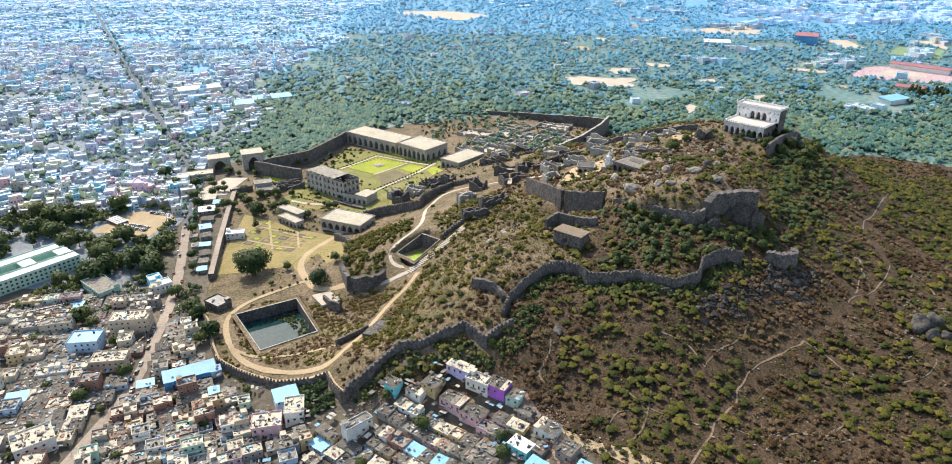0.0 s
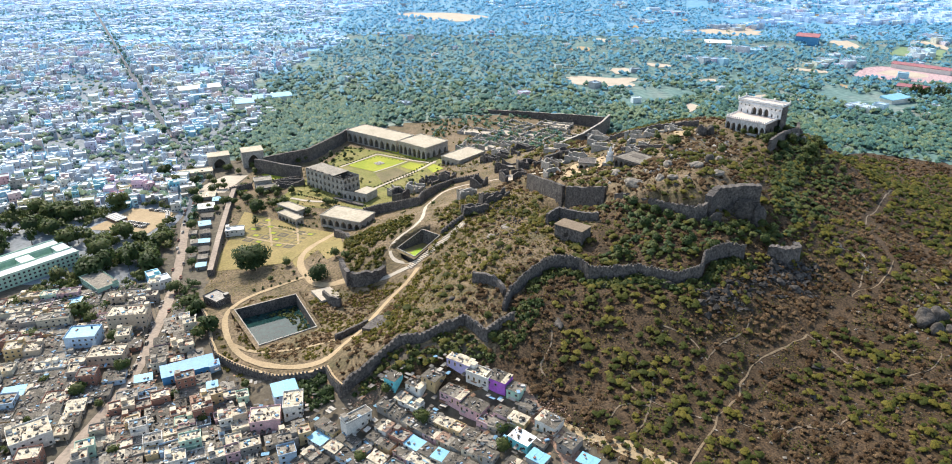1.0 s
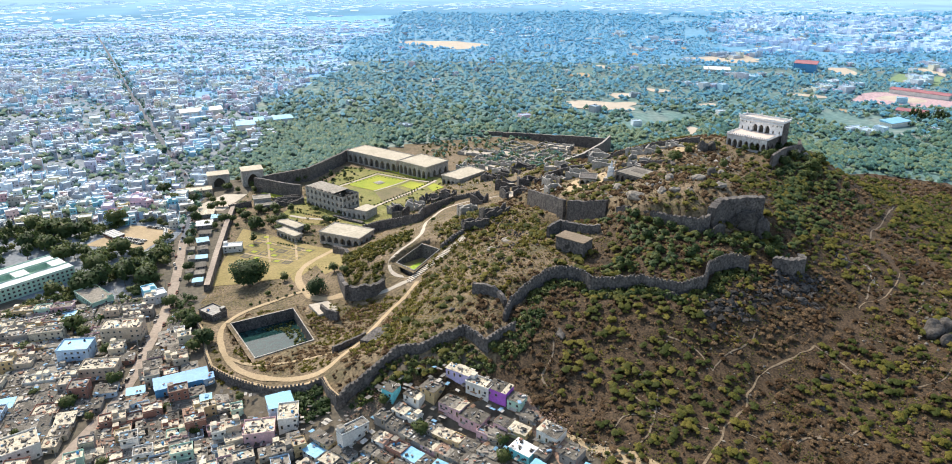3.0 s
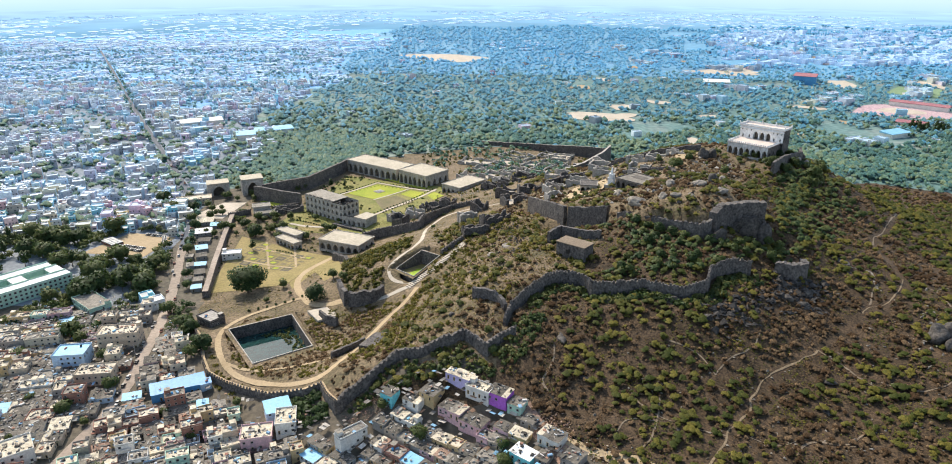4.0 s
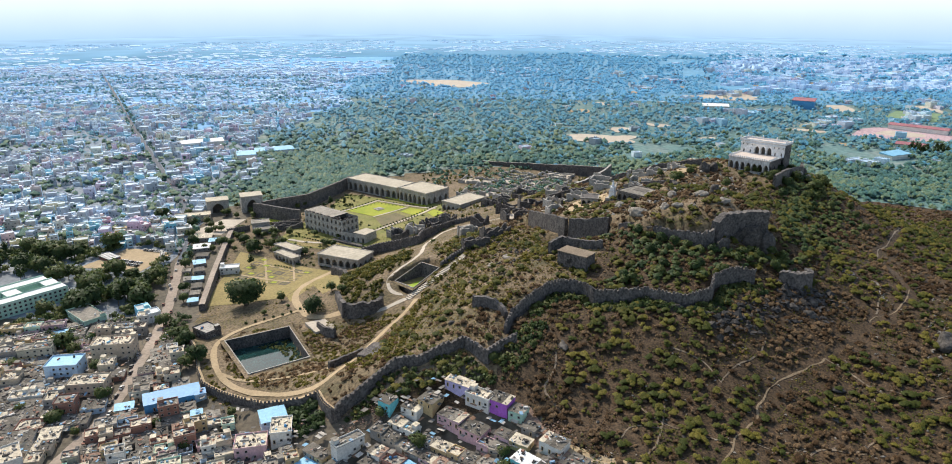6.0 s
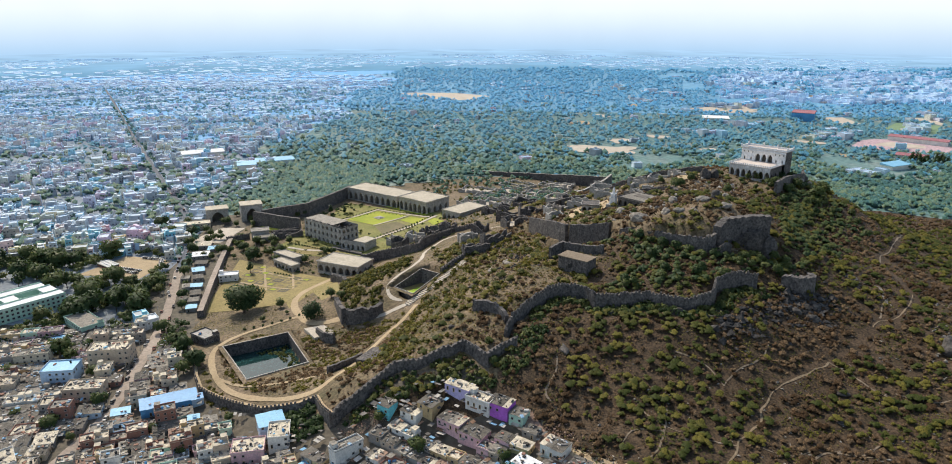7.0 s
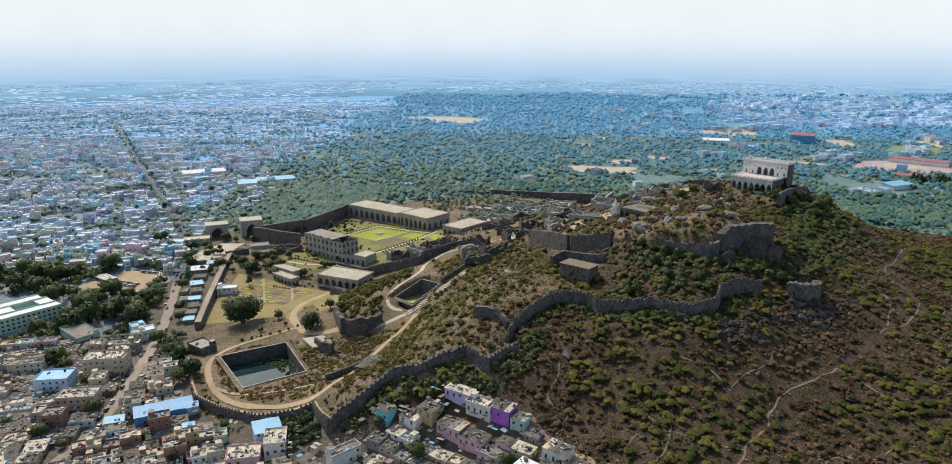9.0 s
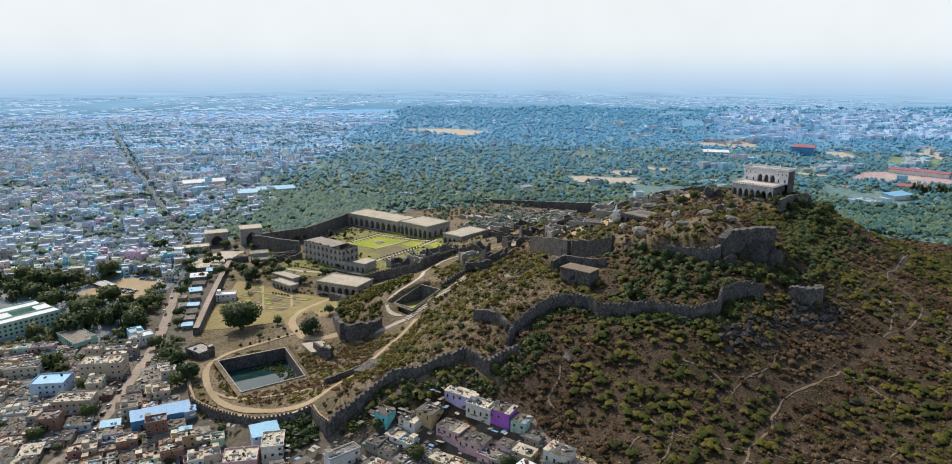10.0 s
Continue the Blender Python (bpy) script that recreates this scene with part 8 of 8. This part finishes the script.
rubble("rubble_heap", [(40, 262), (56, 252), (72, 240)], 4.5, 260, 0.2, 0.8, "pale scattered rubble beside the houses", 208, "pale")

# ---------------------------------------------------------------- the far plain
def blot(name, poly, material, label, category, lift=0.8, seed=1, rough=0.12):
    """A flat patch of ground with a rounded, uneven edge."""
    r = np.random.default_rng(seed)
    p = rounded(list(poly) + [poly[0]], 2)[:-1]
    c = p.mean(0)
    p = c + (p - c) * (1 + rough * r.normal(0, 1, (len(p), 1)))
    n = len(p)
    xy = np.concatenate([c[None]] + [c + (p - c) * f for f in (0.5, 1.0)])
    V = np.column_stack([xy, land(xy[:, 0], xy[:, 1]) + lift])
    i = np.arange(n)
    j = (i + 1) % n
    F = np.concatenate([np.stack([0 * i, 1 + i, 1 + j], 1), np.stack([1 + i, 1 + n + i, 1 + n + j], 1), np.stack([1 + i, 1 + n + j, 1 + j], 1)])
    a, b, d = V[F[0][0]], V[F[0][1]], V[F[0][2]]
    return tagged(net(name, V, F[:, ::-1] if np.cross(b - a, d - a)[2] < 0 else F, material, smooth=True), label, category, kind="structure")


for i, q in enumerate(SANDS):
    blot("clearing", q, M["pale" if i < 12 else "sand"], "bare sandy clearing among the woods" if i < 12 else "small bare tan clearing among the woods", "clearing", seed=300 + i)
blot("sports_ground", TRACK, M["pink"], "pink running track ground beside the woods", "sports ground", 0.8, 330, 0.03)
blot("sports_ground", [(734, 1297), (787, 1343), (836, 1281), (780, 1259)], M["pale"], "dry grass inside the running track", "sports ground", 1.1, 331, 0.03)
patch("sports_ground", PITCH, M["playfield"], "green playing field among the trees", "sports ground", 0.8, step=12)
ribbon("road", [(202, 2006), (268, 2067), (370, 2114)], 9, M["pale"], "pale track through the far woods", category="road", lift=1.5)


def stand(x, y, w, d, h, rot, roof, label, name="grandstand", wall="whitewash"):
    z0 = gz(x, y)
    e = thing(name, x, y, z0, rot, label, "building")
    b = Build()
    b.box(0, 0, -2, w, d, h + 2)
    part("body", b, M[wall], e)
    b = Build()
    b.prism([(-w / 2 - 1, -d / 2 - 1), (w / 2 + 1, -d / 2 - 1), (w / 2 + 1, d / 2 + 1), (-w / 2 - 1, d / 2 + 1)], h, [h + 0.6, h + 0.6, h + 3, h + 3])
    part("roof", b, M[roof], e)


stand(833, 1325, 101, 14, 9, -47, "red", "long grandstand with a red roof", "grandstand", "whitewash")
stand(720, 1154, 46, 14, 7, -38, "red", "red-roofed hall beside the cypress trees", "grandstand", "whitewash")
stand(646, 1071, 44, 20, 7, 26, "skyblue", "hall with a bright blue sheet roof", "hall", "whitewash")
stand(743, 1614, 46, 40, 18, -30, "red", "blue sports hall with a dull red roof", "hall", "blue")
stand(525, 1561, 54, 26, 8, -14, "white", "low white courtyard building among the trees", "hall", "whitewash")
stand(-322, 962, 24, 18, 11, 20, "skyblue", "bright turquoise town building", "town_building")
stand(-420, 1060, 60, 16, 9, 28, "white", "long white town building", "town_building")
stand(-300, 1010, 60, 16, 7, 25, "skyblue", "long low pale blue building", "town_building")
x, y, r = strew(70, (692, 761, 1122, 1155), 91)
for a, b2 in zip(x[:30], y[:30]):
    plant(a, b2 - 12, float(r.uniform(0.9, 1.4)), 4)
x, y, r = strew(500, (-260, 60, 440, 720), 92)
k = inside(FORT_FLAT, x, y) & ~inside(GARDEN, x, y) & ~inside(COURT, x, y) & free(x, y, 1.5) & ((y < 500) | (x > -60)) & (r.random(len(x)) < 0.7)
plants("green_scrub", M["scrub"], x[k], y[k], r.uniform(0.6, 1.6, k.sum()), 26, 0.3, "low weeds and bushes in the lower fort", "scrub", seed=93)
x, y, r = strew(1700, (-70, 190, 560, 900), 94)
k = (inside([(-40, 640), (20, 640), (60, 690), (140, 720), (190, 740), (165, 850), (60, 920), (-60, 880), (-100, 850), (-20, 780)], x, y)) & (r.random(len(x)) < 0.75)
plants("green_scrub", M["scrub"], x[k], y[k], r.uniform(0.9, 3.0, k.sum()), 22, 0.34, "bushes among the palace ruins", "scrub", seed=95, crown=0.5)
x, y, r = strew(2300, (-165, -40, 330, 425), 96)
k = free(x, y, 0.8) & ~inside(HOUSE_AREA, x, y)
k1 = k & ((field(x, y, 0.04, 3.0) < -0.12) | near_line([(-100, 400), (-70, 395), (-75, 410)], x, y, 12))
plants("dry_scrub", M["twig"], x[k1], y[k1], r.uniform(0.6, 1.8, k1.sum()), 16, 0.36, "dry brown scrub beside the pond", "scrub", seed=97, flat=0.45, crown=0.6, tint=r.uniform(0.4, 0.9, k1.sum()))
k2 = k & (field(x, y, 0.04, 3.0) > -0.05)
plants("green_scrub", M["scrub"], x[k2] + 1.5, y[k2], r.uniform(0.8, 2.2, k2.sum()), 24, 0.3, "green weeds beside the pond", "scrub", seed=98, flat=0.4, lift=0.1, tint=r.uniform(0.35, 0.95, k2.sum()))
x, y, r = strew(520, (-60, 190, 700, 930), 101)
k = inside([(-30, 760), (10, 700), (70, 690), (140, 730), (190, 750), (165, 850), (60, 920), (-60, 890), (-110, 850)], x, y) & (field(x, y, 0.02, 7.0) > -0.1)
plants("grove", M["midleaf"], x[k], y[k], r.uniform(2.2, 4.6, k.sum()), 34, 0.3, "green trees among the palace ruins", "trees", seed=102, lift=0.6, crown=0.5)
x, y, r = strew(60000, (-215, 60, 330, 720), 103)
k = inside(FORT_LAND, x, y)
x, y = x[k], y[k]
k = free(x, y) & ~inside(GARDEN, x, y) & ~inside(wide(COURT, 8), x, y) & (field(x, y, 0.05, 13.0) + r.normal(0, 0.2, len(x)) > -0.05)
x, y = x[k], y[k]
k = field(x, y, 0.035, 19.0) > 0.02
brush("dry_grass", M["straw"], x[~k], y[~k], r.uniform(0.2, 0.6, (~k).sum()), "fine straw-coloured dry grass in the lower fort", "grass", 104, r.uniform(0.0, 0.6, (~k).sum()))
brush("green_grass", M["scrub"], x[k], y[k], r.uniform(0.2, 0.55, k.sum()), "low green weeds in the lower fort", "grass", 105, r.uniform(0.2, 0.9, k.sum()))
# water plants
x, y, r = strew(900, (-160, -100, 360, 425), 99)
k = inside(wide(POND, -3), x, y) & (near_line([(-128, 418), (-106, 386), (-118, 378)], x, y, 5.5) | near_line([(-140, 412), (-120, 410)], x, y, 4))
plants("water_plants", M["leaf"], x[k], y[k], r.uniform(0.6, 1.5, k.sum()), 20, 0.4, "green water plants in the pond", "water plants", flat=0.3, zs=np.full(k.sum(), 0.85), lift=0.25, tint=np.full(k.sum(), 0.6), seed=100)
patch("algae_bed", [(-42, 463), (-48, 455), (-42, 446), (-34, 459)], M["algae"], "bright green algae on the tank floor", "algae", level=25.7)
# single trees on the summit slope
for x, y, s, k in ((154, 530, 0.75, 0), (185, 509, 0.7, 2), (224, 572, 0.6, 3), (241, 558, 0.7, 0), (262, 564, 0.8, 2), (279, 559, 0.85, 3), (247, 547, 0.65, 0), (149, 561, 0.55, 2), (272, 548, 0.8, 0), (262, 535, 0.7, 3), (290, 572, 0.75, 2)):
    plant(x, y, 1.5 * s, k)
# stone stairs up the slope
st = thing("stairs", 0, 0, 0, 0, "broad pale stone stairs up the hill", "stairs")
for i, (x, y) in enumerate(along([(-46, 432), (-28, 446), (-15, 461), (-8, 474)], 1.5)):
    b = Build()
    b.box(0, 0, -1.5, 4.6, 1.2, 1.9)
    o = part("step", b, M["pale"], st)
    o.matrix_basis = pose(x, y, gz(x, y) + 0.25, 0, 0, -48)
b = Build()
b.prism([(-114, 424), (-104, 410), (-92, 418), (-102, 430)], 4, 11.8)
tagged(b.done("paved_platform", [M["pale"]]), "pale plastered platform beside the walk", "platform")
b = Build()
b.prism([(-67.5, 353.5), (-58.4, 350), (-50, 366.6), (-60, 367.7)], 10, [26, 26.4, 27, 26.4])
tagged(b.done("stone_platform", [M["stone"]]), "large sloping stone platform beside the track", "platform")


# ---------------------------------------------------------------- poles and mast
def pole():
    e = thing("utility_pole", 0, 0, 0, 0, "slim grey concrete utility pole beside the street", "pole", "poles along the street")
    b = Build()
    b.tube(0, 0, -0.5, 8.5, 0.16, 0.1, 6)
    part("shaft", b, M["grey_render"], e)
    b = Build()
    b.box(0, 0, 7.8, 1.8, 0.12, 0.12)
    part("crossarm", b, M["dark"], e)
    return e


first_pole = None
for i in range(5, 74, 4):
    x, y = road_pts[i, :2] + road_n[i] * (4.6 if i % 8 else -4.6)
    m = pose(x, y, gz(x, y), 0, 0, math.degrees(math.atan2(road_n[i, 1], road_n[i, 0])))
    if first_pole is None:
        first_pole = pole()
        first_pole.matrix_basis = m
    else:
        copy_thing(first_pole, m)


def mast(x, y, h):
    e = thing("telecom_mast", x, y, gz(x, y), 0, "tall grey lattice telecom mast between houses", "mast")
    for a, b2 in ((-1, -1), (1, -1), (1, 1), (-1, 1)):
        b = Build()
        b.tube(a * 1.6, b2 * 1.6, 0, h, 0.12, 0.08, 4, x1=a * 0.45, y1=b2 * 0.45)
        part("leg", b, M["grey_render"], e)
    for k in range(8):
        z = h * (k + 0.5) / 8
        w = 1.6 - 1.15 * (k + 0.5) / 8
        b = Build()
        for q in range(4):
            c0, s0 = ((-w, -w), (w, -w), (w, w), (-w, w))[q], ((w, -w), (w, w), (-w, w), (-w, -w))[q]
            b.quad((*c0, z), (*s0, z + h / 10), (*s0, z + h / 10 + 0.14), (*c0, z + 0.14))
        part("brace", b, M["grey_render"], e)
    for q in range(3):
        b = Build()
        b.box(0.7 * math.cos(q * 2.1), 0.7 * math.sin(q * 2.1), h - 2.4, 0.35, 0.35, 2.0, q * 120)
        part("antenna", b, M["whitewash"], e)


mast(-243, 424, 24)
